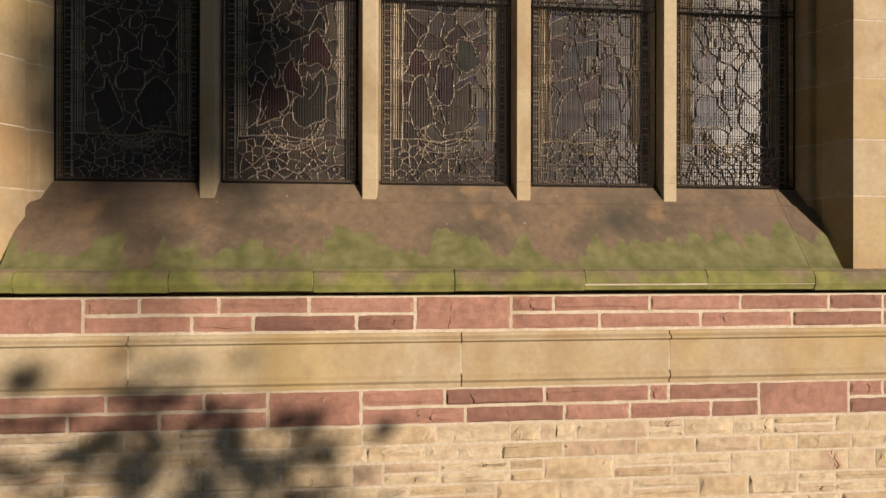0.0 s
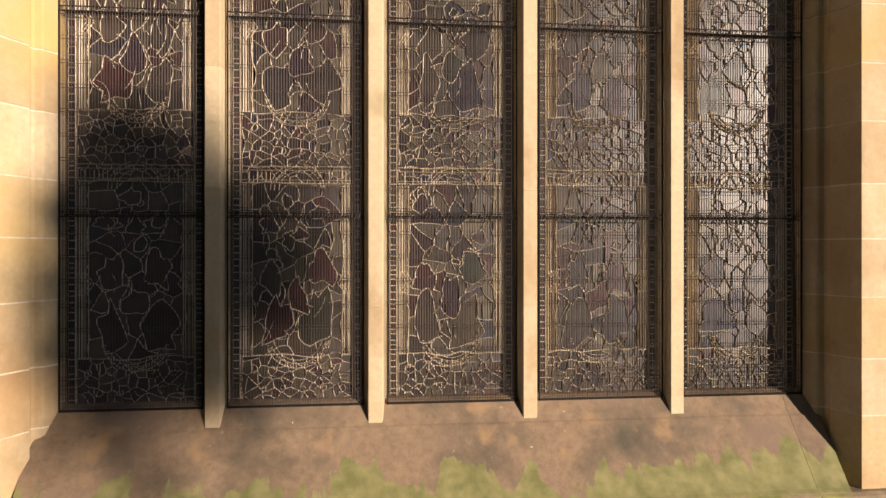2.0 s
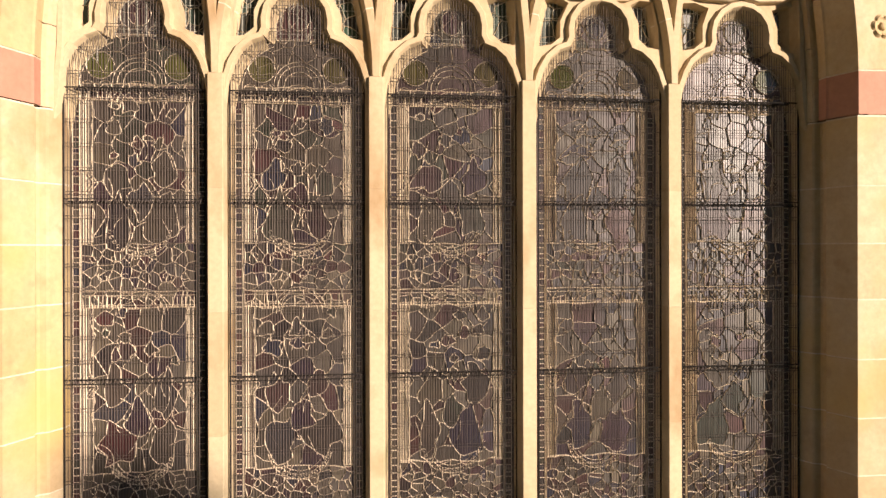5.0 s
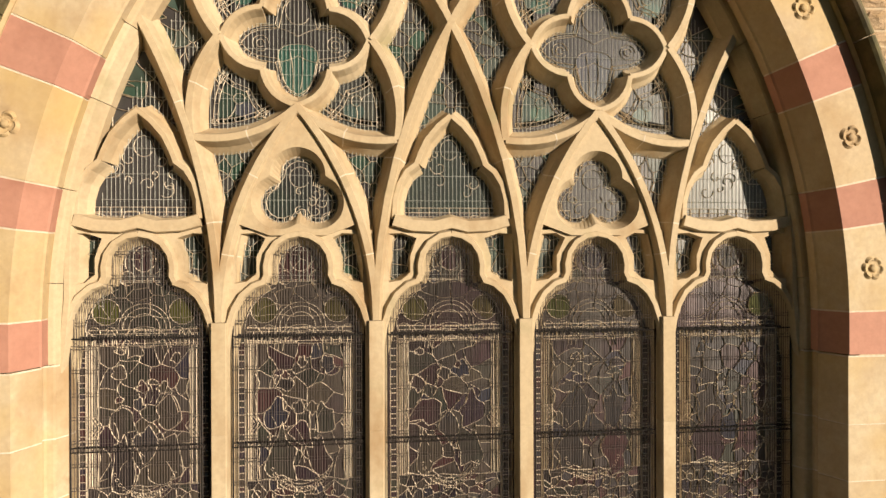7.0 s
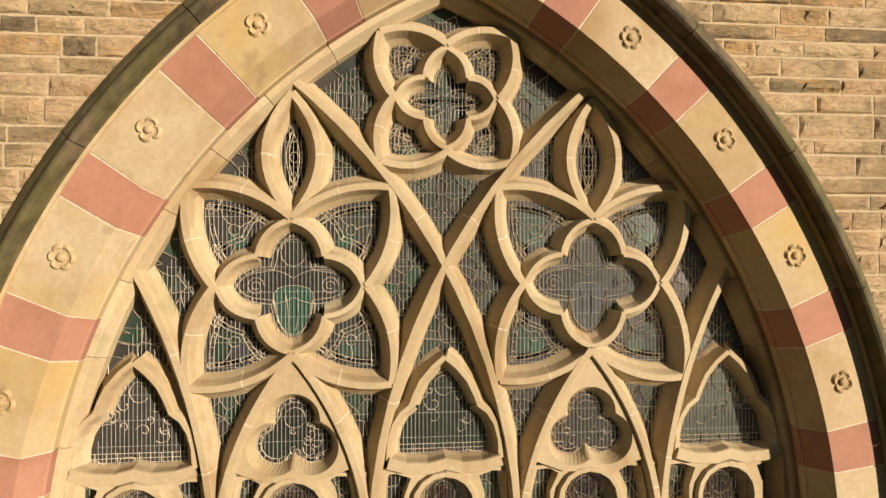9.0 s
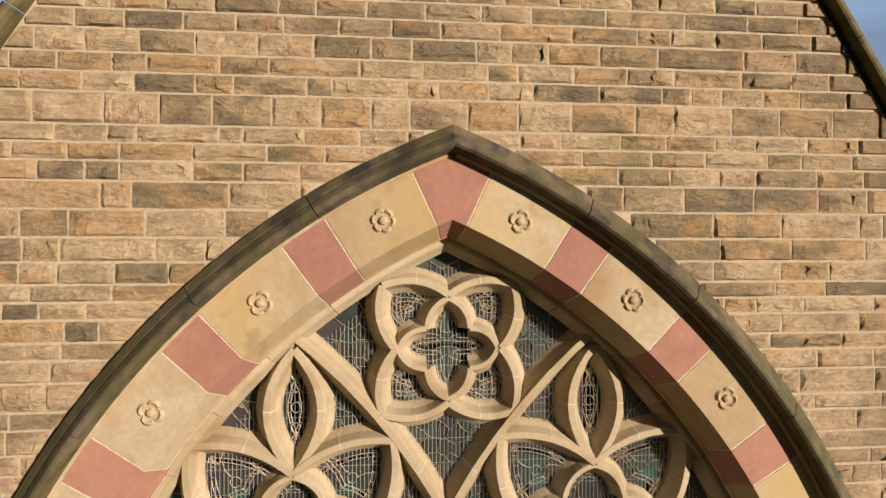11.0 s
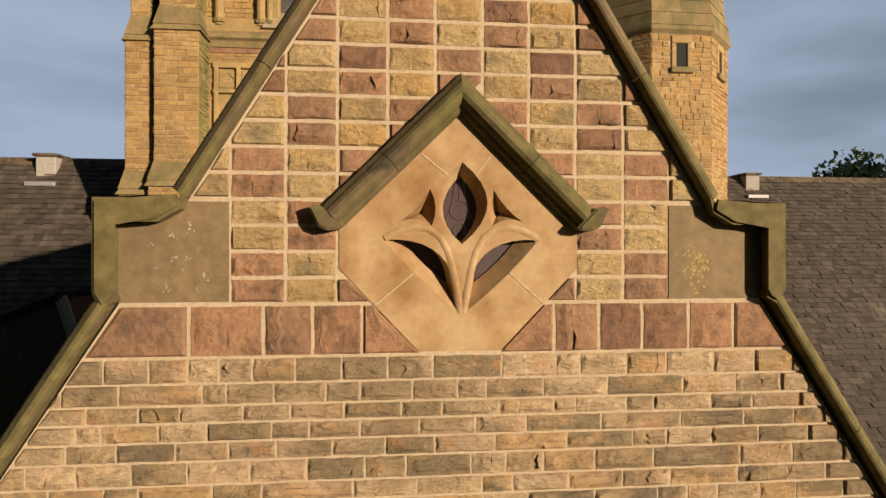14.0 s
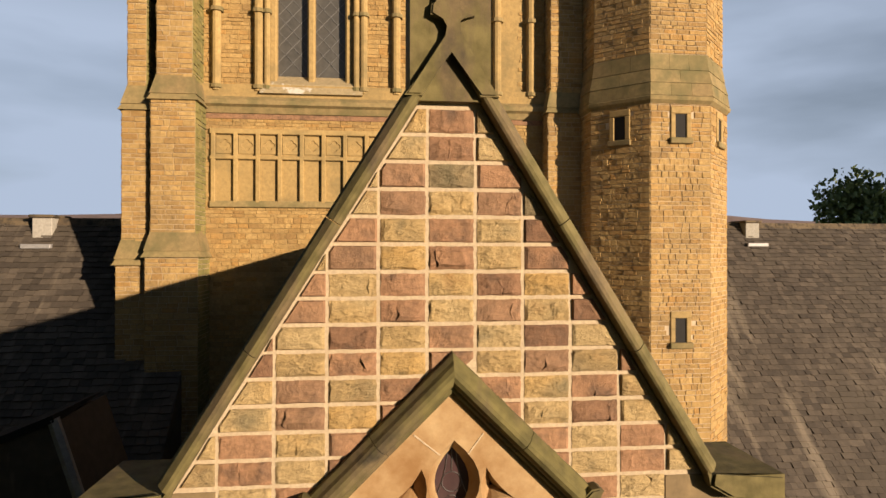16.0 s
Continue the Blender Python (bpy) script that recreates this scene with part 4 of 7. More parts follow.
# ---- roofs ----
def slate_slope(name, parent, x0, x1, foot, top, course=0.135, width=0.17, thick=0.020, seed=1, clip=None):
    """Overlapping slates on a slope. foot and top: (y, z) of the eaves and the ridge."""
    rng = random.Random(seed)
    (y0, z0), (y1, z1) = foot, top
    length = math.hypot(y1 - y0, z1 - z0)
    uy, uz = (y1 - y0) / length, (z1 - z0) / length
    ny, nz = -uz, uy                                     # outward
    if nz < 0:
        ny, nz = -ny, -nz
    verts, faces = [], []
    rows = int(length / course)
    for r in range(rows + 1):
        c = course * (1.12 - 0.24 * r / rows)
        s0, s1 = r * course, min(length, r * course + c * 1.7)
        x = x0 - rng.random() * width
        while x < x1:
            w = width * rng.uniform(0.75, 1.25)
            a, b = max(x, x0), min(x + w - 0.006, x1)
            if b - a > 0.03 and (clip is None or clip((a + b) / 2, y0 + uy * s0, z0 + uz * s0)):
                d, lift, e = rng.uniform(-0.012, 0.012), thick * rng.uniform(0.8, 2.2), rng.uniform(-0.01, 0.01)
                k = len(verts)
                for sx, (px, pe) in enumerate(((a, d), (b, d + e))):
                    for s, o in ((s0 + pe, lift), (s0 + pe, lift + thick), (s1, thick * 0.4)):
                        verts.append((px, y0 + uy * s + ny * o, z0 + uz * s + nz * o))
                faces += [(k, k + 3, k + 4, k + 1), (k + 1, k + 4, k + 5, k + 2), (k, k + 1, k + 2), (k + 3, k + 5, k + 4)]
            x += w
    ob = obj(name, verts, faces, SLATE, parent)
    return tagged(ob, kind="stuff")


for s, (xa, xb), RIDGE_Y, RIDGE_Z in ((-1, (-22.0, -3.6), 11.0, 12.61), (1, (4.9, 24.0), 13.1, 12.70)):
    roof = thing("nave_roof", "long pitched roof of weathered stone slates with a tiled ridge", "roof", at=(s * 10, 9, 6))
    foot = (RIDGE_Y - 6.5, RIDGE_Z - 7.5)
    bm = bmesh.new()
    for (ya, za), (yb, zb) in ((foot, (RIDGE_Y, RIDGE_Z - 0.03)), ((RIDGE_Y, RIDGE_Z - 0.03), (RIDGE_Y + 6.5, RIDGE_Z - 7.5))):
        bm.faces.new([bm.verts.new(p) for p in ((xa, ya, za), (xb, ya, za), (xb, yb, zb), (xa, yb, zb))])
    for x in (xa, xb):
        bm.faces.new([bm.verts.new(p) for p in ((x, foot[0], foot[1]), (x, RIDGE_Y, RIDGE_Z - 0.03), (x, RIDGE_Y + 6.5, RIDGE_Z - 7.5))])
    part("roof_deck", bm, SLATE, roof)
    slate_slope("slates", roof, xa, xb, foot, (RIDGE_Y, RIDGE_Z), seed=3 + s)
    x = xa
    while x < xb:
        bm = bmesh.new()
        w = min(0.45, xb - x)
        a = [bm.verts.new((x, RIDGE_Y + u, RIDGE_Z + v)) for u, v in ((-0.14, -0.12), (-0.13, -0.08), (-0.05, 0.05), (0.05, 0.05), (0.13, -0.08), (0.14, -0.12))]
        b = [bm.verts.new((x + w - 0.008, v.co.y, v.co.z)) for v in a]
        for i in range(5):
            bm.faces.new((a[i], a[i + 1], b[i + 1], b[i]))
        bm.faces.new(a[::-1]), bm.faces.new(b)
        part("ridge_tile", bm, HOODST, roof)
        x += w
    bm = bmesh.new()
    box(bm, xa, xb, RIDGE_Y - 5.9, RIDGE_Y - 5.5, 0, 5.9)
    tagged(part("wall_aisle", bm, TOWER, None), "plain sandstone wall under the nave roof", "wall", kind="structure")
    vent = thing("ridge_vent", "pale stone ventilator block on the roof ridge", "vent", "ridge ventilators", at=(s * 8.7, RIDGE_Y, RIDGE_Z))
    cx = -6.89 if s < 0 else 9.48
    bm = bmesh.new()
    box(bm, cx - 0.19, cx + 0.19, RIDGE_Y - 0.34, RIDGE_Y + 0.34, RIDGE_Z - 0.50, RIDGE_Z + 0.04, 0.015)
    part("block", bm, WHITESTONE, vent)
    bm = bmesh.new()
    box(bm, cx - 0.235, cx + 0.235, RIDGE_Y - 0.40, RIDGE_Y + 0.40, RIDGE_Z + 0.04, RIDGE_Z + 0.10, 0.015)
    part("cap", bm, HOODST, vent)
    bm = bmesh.new()
    box(bm, cx - 0.28, cx + 0.28, RIDGE_Y - 0.60, RIDGE_Y - 0.30, RIDGE_Z - 0.58, RIDGE_Z - 0.49, 0.01)
    part("flashing", bm, LEADEN, vent)

# roof of the gabled arm, behind the coping
arm = thing("transept_roof", "slated roof running back from the gable to the tower", "roof", at=(GX, 4.5, 9))
for s in (-1, 1):
    bm = bmesh.new()
    pts = [(GX, 0.3, 12.52), (GX + s * 4.1, 0.3, 6.1), (GX + s * 4.1, 9.3, 6.1), (GX, 9.3, 12.52)]
    v = [bm.verts.new(p) for p in pts]
    bm.faces.new(v)
    part("roof_slope", bm, SLATE, arm)


# ---- the tower ----
def coursed(name, parent, origin, along, width, z0, z1, course=0.088, stone=(0.11, 0.29), seed=0, mat=None, skip=None, proud=0.012, label=""):
    """A face of coursed stones, each with its own margin and depth, joined. origin: where the face starts at height 0; along: unit way."""
    rng = random.Random(seed)
    ux, uy = along
    ox, oy = uy, -ux                                     # outward: to the right of the way
    verts, faces, z = [], [], z0
    while z < z1 - 0.02:
        h = min(course * rng.choice((0.75, 0.95, 1.0, 1.3)), z1 - z)
        s = 0.0
        while s < width - 0.005:
            w = rng.uniform(*stone)
            if width - s - w < 0.12:
                w = width - s
            if skip is None or not skip(s + w / 2, z + h / 2):
                d, j, k = proud * rng.uniform(0.25, 1.2), 0.004, len(verts)
                tilt = rng.uniform(-0.006, 0.006)
                for q, (a, b, c, e) in enumerate(((s, s + w, z, z + h), (s + 0.009, s + w - 0.009, z + 0.009, z + h - 0.008))):
                    for n, (uu, zz) in enumerate(((a + j * (1 - q), c + j * (1 - q)), (b - j * (1 - q), c + j * (1 - q)), (b - j * (1 - q), e - j * (1 - q)), (a + j * (1 - q), e - j * (1 - q)))):
                        dd = 0.0 if q == 0 else d + tilt * (1 if n < 2 else -1)
                        verts.append((origin[0] + ux * uu + ox * dd, origin[1] + uy * uu + oy * dd, zz))
                faces += [(k + 4, k + 5, k + 6, k + 7)] + [(k + i, k + (i + 1) % 4, k + 4 + (i + 1) % 4, k + 4 + i) for i in range(4)]
            s += w
        z += h
    ob = obj(name, verts, faces, mat or TOWER, parent, label)
    return tagged(ob, kind="stuff")


def column(bm, cx, cy, r, z0, z1, n=10):
    bmesh.ops.create_cone(bm, cap_ends=True, segments=n, radius1=r, radius2=r, depth=z1 - z0, matrix=Matrix.Translation((cx, cy, (z0 + z1) / 2)))


tower = thing("church_tower", "square sandstone church tower with clasping buttresses and a lancet window", "tower", at=(0, 11, 0))
TX0, TX1, TY, TTOP = -4.4, 4.4, 9.35, 20.0
for x0, x1, y0, y1, z0, z1 in ((TX0, TX1, TY + 0.013, TY + 0.5, 0, 15.1), (TX0, -2.2, TY + 0.123, TY + 0.5, 15.1, TTOP), (-0.78, TX1, TY + 0.123, TY + 0.5, 15.1, TTOP),
                               (TX0, TX1, TY + 0.5, 18.0, 0, TTOP)):
    bm = bmesh.new()
    box(bm, x0, x1, y0, y1, z0, z1)
    part("tower_core", bm, TOWERDRESS, tower)


def in_window(x, z):
    return -2.5 < x < -0.62 and z > 15.0


coursed("stonework", tower, (TX0, TY + 0.01), (1, 0), TX1 - TX0, 8.0, 14.45, seed=11, skip=lambda s, z: -3.34 < TX0 + s < 1.2 and 12.83 < z < 14.22)
coursed("stonework", tower, (TX0, TY + 0.12), (1, 0), TX1 - TX0, 14.95, TTOP, seed=12, skip=lambda s, z: in_window(TX0 + s, z) or (0.75 < TX0 + s < 2.6 and z > 15.0))
# string course and weathered offset under the belfry stage
bm = bmesh.new()
sp = [(TY + 0.2, 15.0), (TY + 0.0, 14.86), (TY - 0.10, 14.78), (TY - 0.12, 14.70), (TY - 0.06, 14.66), (TY - 0.02, 14.55), (TY + 0.2, 14.55)]
a, b = [bm.verts.new((TX0, y, z)) for y, z in sp], [bm.verts.new((TX1, y, z)) for y, z in sp]
for i in range(len(sp)):
    bm.faces.new((a[i], a[(i + 1) % len(sp)], b[(i + 1) % len(sp)], b[i]))
part("string_course", bm, TOWERMOSS, tower)
bm = bmesh.new()
box(bm, TX0, TX1, TY - 0.008, TY + 0.1, 14.45, 14.54)
part("red_band", bm, ROCKRED, tower)
# blind arcade panel
PX0, PX1 = -3.32, 1.20
bm = bmesh.new()
box(bm, PX0, PX1, TY + 0.02, TY + 0.08, 12.86, 14.24)
part("panel_ground", bm, TOWER, tower)
for z, h in ((14.16, 0.10), (12.80, 0.12), (13.69, 0.07)):
    bm = bmesh.new()
    box(bm, PX0, PX1, TY - 0.055, TY + 0.06, z, z + h, 0.012)
    part("panel_rail", bm, TOWERMOSS if z < 13 else TOWERDRESS, tower)
pitch = 0.402
for i in range(12):
    x = PX0 + 0.02 + pitch * i
    bm = bmesh.new()
    box(bm, x, x + 0.085, TY - 0.058, TY + 0.06, 12.88, 14.20, 0.014)
    part("panel_mullion", bm, TOWERDRESS, tower)
    if i < 11:
        bm = bmesh.new()
        xm = x + 0.043 + pitch / 2
        q = [(xm + math.cos(t) * (0.075 + 0.035 * abs(math.cos(2 * t))), 13.96 + math.sin(t) * (0.075 + 0.035 * abs(math.cos(2 * t)))) for t in [2 * math.pi * k / 24 for k in range(24)]]
        sq = [(xm - 0.15, 13.80), (xm + 0.15, 13.80), (xm + 0.15, 14.12), (xm - 0.15, 14.12)]
        holed(bm, sq, [(q, [(xm + (x - xm) * 0.8, 13.96 + (z - 13.96) * 0.8) for x, z in q])], TY - 0.004, TY + 0.028)
        part("quatrefoil_block", bm, TOWERDRESS, tower)
# lancet window pair with shafts
bm = bmesh.new()
box(bm, -2.14, -0.72, TY + 0.30, TY + 0.36, 15.2, TTOP - 0.5)
win = part("window_glass", bm, LATTICEGLASS, tower, "dark leaded lattice glass")
for x in (-2.2, -1.49, -0.78):
    bm = bmesh.new()
    box(bm, x - 0.07, x + 0.07, TY + 0.12, TY + 0.34, 15.15, TTOP - 0.5, 0.03)
    part("window_mullion", bm, TOWERDRESS, tower)
for k in range(-2, 16):
    for lx in (-1.85, -1.14):
        for s in (-1, 1):
            z = 15.3 + k * 0.30
            z1 = z + 0.62
            if z < 15.2:
                continue
            bm = bmesh.new()
            sweep(bm, [(lx - s * 0.29, z), (lx + s * 0.29, z1)], [(-0.006, TY + 0.31), (-0.006, TY + 0.29), (0.006, TY + 0.29), (0.006, TY + 0.31)])
            part("lattice_came", bm, LATTICE, win)
bm = bmesh.new()
sp = [(TY + 0.34, 15.36), (TY + 0.28, 15.33), (TY + 0.04, 15.13), (TY + 0.03, 15.10), (TY - 0.06, 14.93), (TY + 0.34, 14.90)]
a, b = [bm.verts.new((-2.42, y, z)) for y, z in sp], [bm.verts.new((-0.52, y, z)) for y, z in sp]
for i in range(len(sp)):
    bm.faces.new((a[i], a[(i + 1) % len(sp)], b[(i + 1) % len(sp)], b[i]))
bm.faces.new(a[::-1]), bm.faces.new(b)
part("window_sill", bm, GREYSTONE, tower, "lichen-whitened sloping sill")
for x, r in ((-3.22, 0.085), (-2.46, 0.085), (-2.30, 0.06), (-0.64, 0.06), (-0.50, 0.075), (0.12, 0.085), (2.08, 0.085), (2.75, 0.085)):
    bm = bmesh.new()
    column(bm, x, TY + 0.06, r, 14.98, TTOP - 0.5)
    sh = part("shaft", bm, TOWERDRESS, tower)
    for z, rr in ((15.02, 1.45), (16.45, 1.5)):
        bm = bmesh.new()
        column(bm, x, TY + 0.06, r * rr, z, z + 0.07)
        part("shaft_ring", bm, TOWERMOSS, sh)
bm = bmesh.new()
box(bm, TX0 - 0.1, TX1 + 0.1, TY - 0.1, 18.1, TTOP, TTOP + 0.5)
part("parapet", bm, TOWERDRESS, tower)


def buttress(parent, x0, x1, y0, y1, zs, seed):
    """A stepped buttress: stages with sloping offsets. zs: heights at which it steps in by 6 cm on each free side."""
    k = 0.0
    bottoms = [8.0] + [z + 0.36 for z in zs]
    tops = list(zs) + [TTOP]
    for i, (zb, zt) in enumerate(zip(bottoms, tops)):
        d = 0.07 * i
        bm = bmesh.new()
        box(bm, x0 + d + 0.003, x1 - d - 0.003, y0 + d + 0.003, y1, zb - 0.4 if i else 0, zt)
        part("buttress_core", bm, MORTAR, parent)
        coursed("stonework", parent, (x0 + d, y0 + d), (1, 0), x1 - x0 - 2 * d, zb, zt, seed=seed + i, stone=(0.10, 0.28))
        coursed("stonework", parent, (x1 - d, y0 + d), (0, 1), y1 - y0 - d, zb, zt, seed=seed + 20 + i, mat=TOWERGREEN, label="algae-green right side")
        coursed("stonework", parent, (x0 + d, y1), (0, -1), y1 - y0 - d, zb, zt, seed=seed + 30 + i)
        if i < len(zs):                                  # sloping offset of two weathered stones with a drip
            for z, g in ((zt - 0.04, 0.055), (zt + 0.07, 0.02)):
                bm = bmesh.new()
                lo = [bm.verts.new(p) for p in ((x0 + d - g, y0 + d - g, z), (x1 - d + g, y0 + d - g, z), (x1 - d + g, y1, z), (x0 + d - g, y1, z))]
                e = 0.07 if z > zt else -0.0
                hi = [bm.verts.new(p) for p in ((x0 + d + e - 0.0, y0 + d + e, z + (0.36 if z > zt else 0.11)), (x1 - d - e, y0 + d + e, z + (0.36 if z > zt else 0.11)), (x1 - d - e, y1, z + (0.36 if z > zt else 0.11)), (x0 + d + e, y1, z + (0.36 if z > zt else 0.11)))]
                bm.faces.new(lo[::-1]), bm.faces.new(hi)
                for j in range(4):
                    bm.faces.new((lo[j], lo[(j + 1) % 4], hi[(j + 1) % 4], hi[j]))
                part("offset_stone", bm, TOWERMOSS, parent)


for (x0, x1, y0, y1, zs, sd) in ((-4.22, -3.33, 8.62, 9.5, (11.92, 14.66), 100), (-4.76, -4.16, 8.78, 10.6, (11.78, 14.50), 200), (2.98, 3.75, 8.98, 9.5, (14.66,), 300)):
    bt = thing("buttress", "stepped sandstone buttress with mossy sloping offsets", "buttress", "tower buttresses", at=((x0 + x1) / 2, y0, 0))
    buttress(bt, x0, x1, y0, y1, zs, sd)

# octagonal stair turret
turret = thing("stair_turret", "octagonal sandstone stair turret with small slit windows", "turret", at=(4.946, 9.01, 0))


def octagon(r, z):
    return [(4.946 + r * math.sin(radians(23.5 + 45 * i)), 9.01 - r * math.cos(radians(23.5 + 45 * i)), z) for i in range(8)]


def oct_solid(name, rings, mat, label=""):
    bm = bmesh.new()
    vs = [[bm.verts.new(p) for p in octagon(r, z)] for r, z in rings]
    for a, b in zip(vs, vs[1:]):
        for i in range(8):
            bm.faces.new((a[i], a[(i + 1) % 8], b[(i + 1) % 8], b[i]))
    bm.faces.new(vs[0][::-1]), bm.faces.new(vs[-1])
    return part(name, bm, mat, turret, label)


TR, TR2 = 1.43, 1.352
oct_solid("turret_core", [(TR - 0.003, 0), (TR - 0.003, 14.639), (TR2 - 0.003, 15.249), (TR2 - 0.003, TTOP)], MORTAR)
oct_solid("turret_drip", [(TR + 0.0, 14.544), (TR + 0.06, 14.601), (TR + 0.075, 14.658), (TR + 0.02, 14.696)], TOWERMOSS, "weathered drip course")
# three sloping courses of dressed stones between the stages
for (ra, za), (rb, zb) in (((TR + 0.055, 14.682), (TR + 0.022, 14.906)), ((TR + 0.030, 14.906), (TR2 + 0.045, 15.144)), ((TR2 + 0.052, 15.144), (TR2 + 0.004, 15.430))):
    lo, hi, lb, hb = octagon(ra, za), octagon(rb, zb - 0.005), octagon(ra - 0.09, za), octagon(rb - 0.09, zb)
    for i in range(8):
        n = 3 if za < 14.8 or za > 15.05 else 2
        for k in range(n):
            bm = bmesh.new()
            vs = []
            for rg in (lo, hi, hb, lb):
                p, q = Vector(rg[i]), Vector(rg[(i + 1) % 8])
                vs.append([bm.verts.new(p.lerp(q, (k + e) / n)) for e in (0.004, 0.996)])
            for a, b in zip(vs, vs[1:] + vs[:1]):
                bm.faces.new((a[0], a[1], b[1], b[0]))
            bm.faces.new([a[0] for a in vs]), bm.faces.new([a[1] for a in vs][::-1])
            part("offset_stone", bm, TOWERMOSS, turret)
slits = {7: (14.173,), 0: (14.173, 10.641), 1: (14.173,), 6: ()}
for i in range(8):
    face = (i + 7) % 8                                    # face between corner i-1 and i looks along its own way
    for r, z0, z1 in ((TR, 8.0, 14.544), (TR2, 15.430, TTOP)):
        p, q = octagon(r, 0)[(i - 1) % 8], octagon(r, 0)[i]
        w = math.dist(p, q)
        ux, uy = (q[0] - p[0]) / w, (q[1] - p[1]) / w
        holes = [z for z in slits.get(i, ()) if z0 < z < z1]
        coursed("stonework", turret, p, (ux, uy), w, z0, z1, course=0.085, stone=(0.10, 0.26), seed=400 + i + int(z1),
                skip=lambda s, z, w=w, holes=tuple(holes): any(abs(s - w / 2) < 0.17 and abs(z - h) < 0.27 for h in holes))
        for h in holes:
            m = Matrix(((ux, uy, 0, (p[0] + q[0]) / 2), (uy, -ux, 0, (p[1] + q[1]) / 2), (0, 0, 1, 0), (0, 0, 0, 1)))
            sl = thing("slit_window", "small dark slit window with dressed stone surround", "window", "turret slits", at=((p[0] + q[0]) / 2, (p[1] + q[1]) / 2, h))
            # the opening is a near-black plate painted in for the slit's dark depth
            for (x0, x1, a, b, y0, y1, mt, nm) in ((-0.19, -0.10, h - 0.22, h + 0.20, -0.06, 0.028, TOWERDRESS, "jamb"), (0.10, 0.19, h - 0.22, h + 0.20, -0.06, 0.028, TOWERDRESS, "jamb"),
                                                   (-0.19, 0.19, h + 0.20, h + 0.32, -0.06, 0.028, TOWERDRESS, "lintel"), (-0.21, 0.21, h - 0.32, h - 0.22, -0.06, 0.07, TOWERMOSS, "sill"),
                                                   (-0.10, 0.10, h - 0.22, h + 0.20, -0.009, 0.001, DARK, "opening")):
                bm = bmesh.new()
                box(bm, x0, x1, y0, y1, a, b, 0.012 if nm != "opening" else 0)
                bm.transform(m)
                part(nm, bm, mt, sl)


# low roof beside the gabled arm, with a lead-dressed verge
low = thing("side_roof", "dark slated low roof with a lead-dressed verge", "roof", at=(-5.0, 4.2, 8))
bm = bmesh.new()
prism(bm, [(-9.0, 8.03), (-3.47, 10.28), (-3.10, 9.14), (-2.9, 8.2), (-9.0, 7.2)], 4.0, 5.2)
part("roof_slope", bm, SLATE, low)
bm = bmesh.new()
box(bm, -9.0, -2.9, 4.1, 5.1, 0.0, 8.1)
part("wall_below", bm, TOWER, low)
bm = bmesh.new()
sweep(bm, [(-3.49, 10.30), (-3.12, 9.14), (-2.9, 8.2)], [(-0.055, 4.02), (-0.055, 3.97), (0.0, 3.95), (0.05, 3.97), (0.05, 4.3)])
part("lead_verge", bm, LEADEN, low, "grey lead flashing")
bm = bmesh.new()
sweep(bm, [(-9.0, 8.06), (-3.47, 10.31)], [(-0.03, 5.2), (-0.04, 3.96), (0.03, 3.95), (0.04, 4.1)])
part("verge_board", bm, IRON, low)


# ---- leaded lights, guards and the glass of the tracery ----
def clip_poly(poly, nx, nz, d):
    """The part of a convex outline where nx*x + nz*z <= d."""
    out = []
    for i, (x, z) in enumerate(poly):
        px, pz = poly[i - 1]
        a, b = nx * px + nz * pz - d, nx * x + nz * z - d
        if (a <= 0) != (b <= 0):
            t = a / (a - b)
            out.append((px + (x - px) * t, pz + (z - pz) * t))
        if b <= 0:
            out.append((x, z))
    return out


def cells(sites, rect, reach):
    """The cells round each site, cut to the rectangle."""
    x0, x1, z0, z1 = rect
    made = []
    for i, (ax, az) in enumerate(sites):
        poly = [(x0, z0), (x1, z0), (x1, z1), (x0, z1)]
        for j, (bx, bz) in enumerate(sites):
            if i != j and abs(ax - bx) < reach and abs(az - bz) < reach and poly:
                nx, nz = bx - ax, bz - az
                poly = clip_poly(poly, nx, nz, (bx * bx + bz * bz - ax * ax - az * az) / 2)
        if len(poly) > 2:
            made.append(poly)
    return made


def curl(x, z, much=0.012):
    """Where a point of the leading goes when the straight cells are drawn as flowing lines."""
    v = noise.noise_vector(Vector((x * 13.0, 3.7, z * 13.0)))
    return x + v.x * much * 1.6, z + v.z * much * 1.6


def flowing(poly, much=0.012, n=4):
    out = []
    for i, (x, z) in enumerate(poly):
        px, pz = poly[i - 1]
        out += [curl(px + (x - px) * k / n, pz + (z - pz) * k / n, much) for k in range(1, n + 1)]
    return out


def pane(poly, parent, mat, y, rng, rest=None, flat=False):
    """A piece of glass: a thin slab, leaning a touch its own way, so that it mirrors its own patch of sky."""
    cx, cz = sum(p[0] for p in poly) / len(poly), sum(p[1] for p in poly) / len(poly)
    tx, tz = (0.0, 0.0) if flat else (rng.gauss(0, 0.012), rng.gauss(0, 0.012))
    n = len(poly)
    fr = [(x, y + (x - cx) * tx + (z - cz) * tz, z) for x, z in poly]
    if rest is not None:
        k = len(rest[0])
        rest[0].extend(fr)
        rest[1].append(tuple(range(k, k + n)))
        return None
    return obj("pane", fr + [(x, y + 0.008, z) for x, z in poly], [tuple(range(n))] + [(i + n, (i + 1) % n + n, (i + 1) % n, i) for i in range(n)], mat, parent)


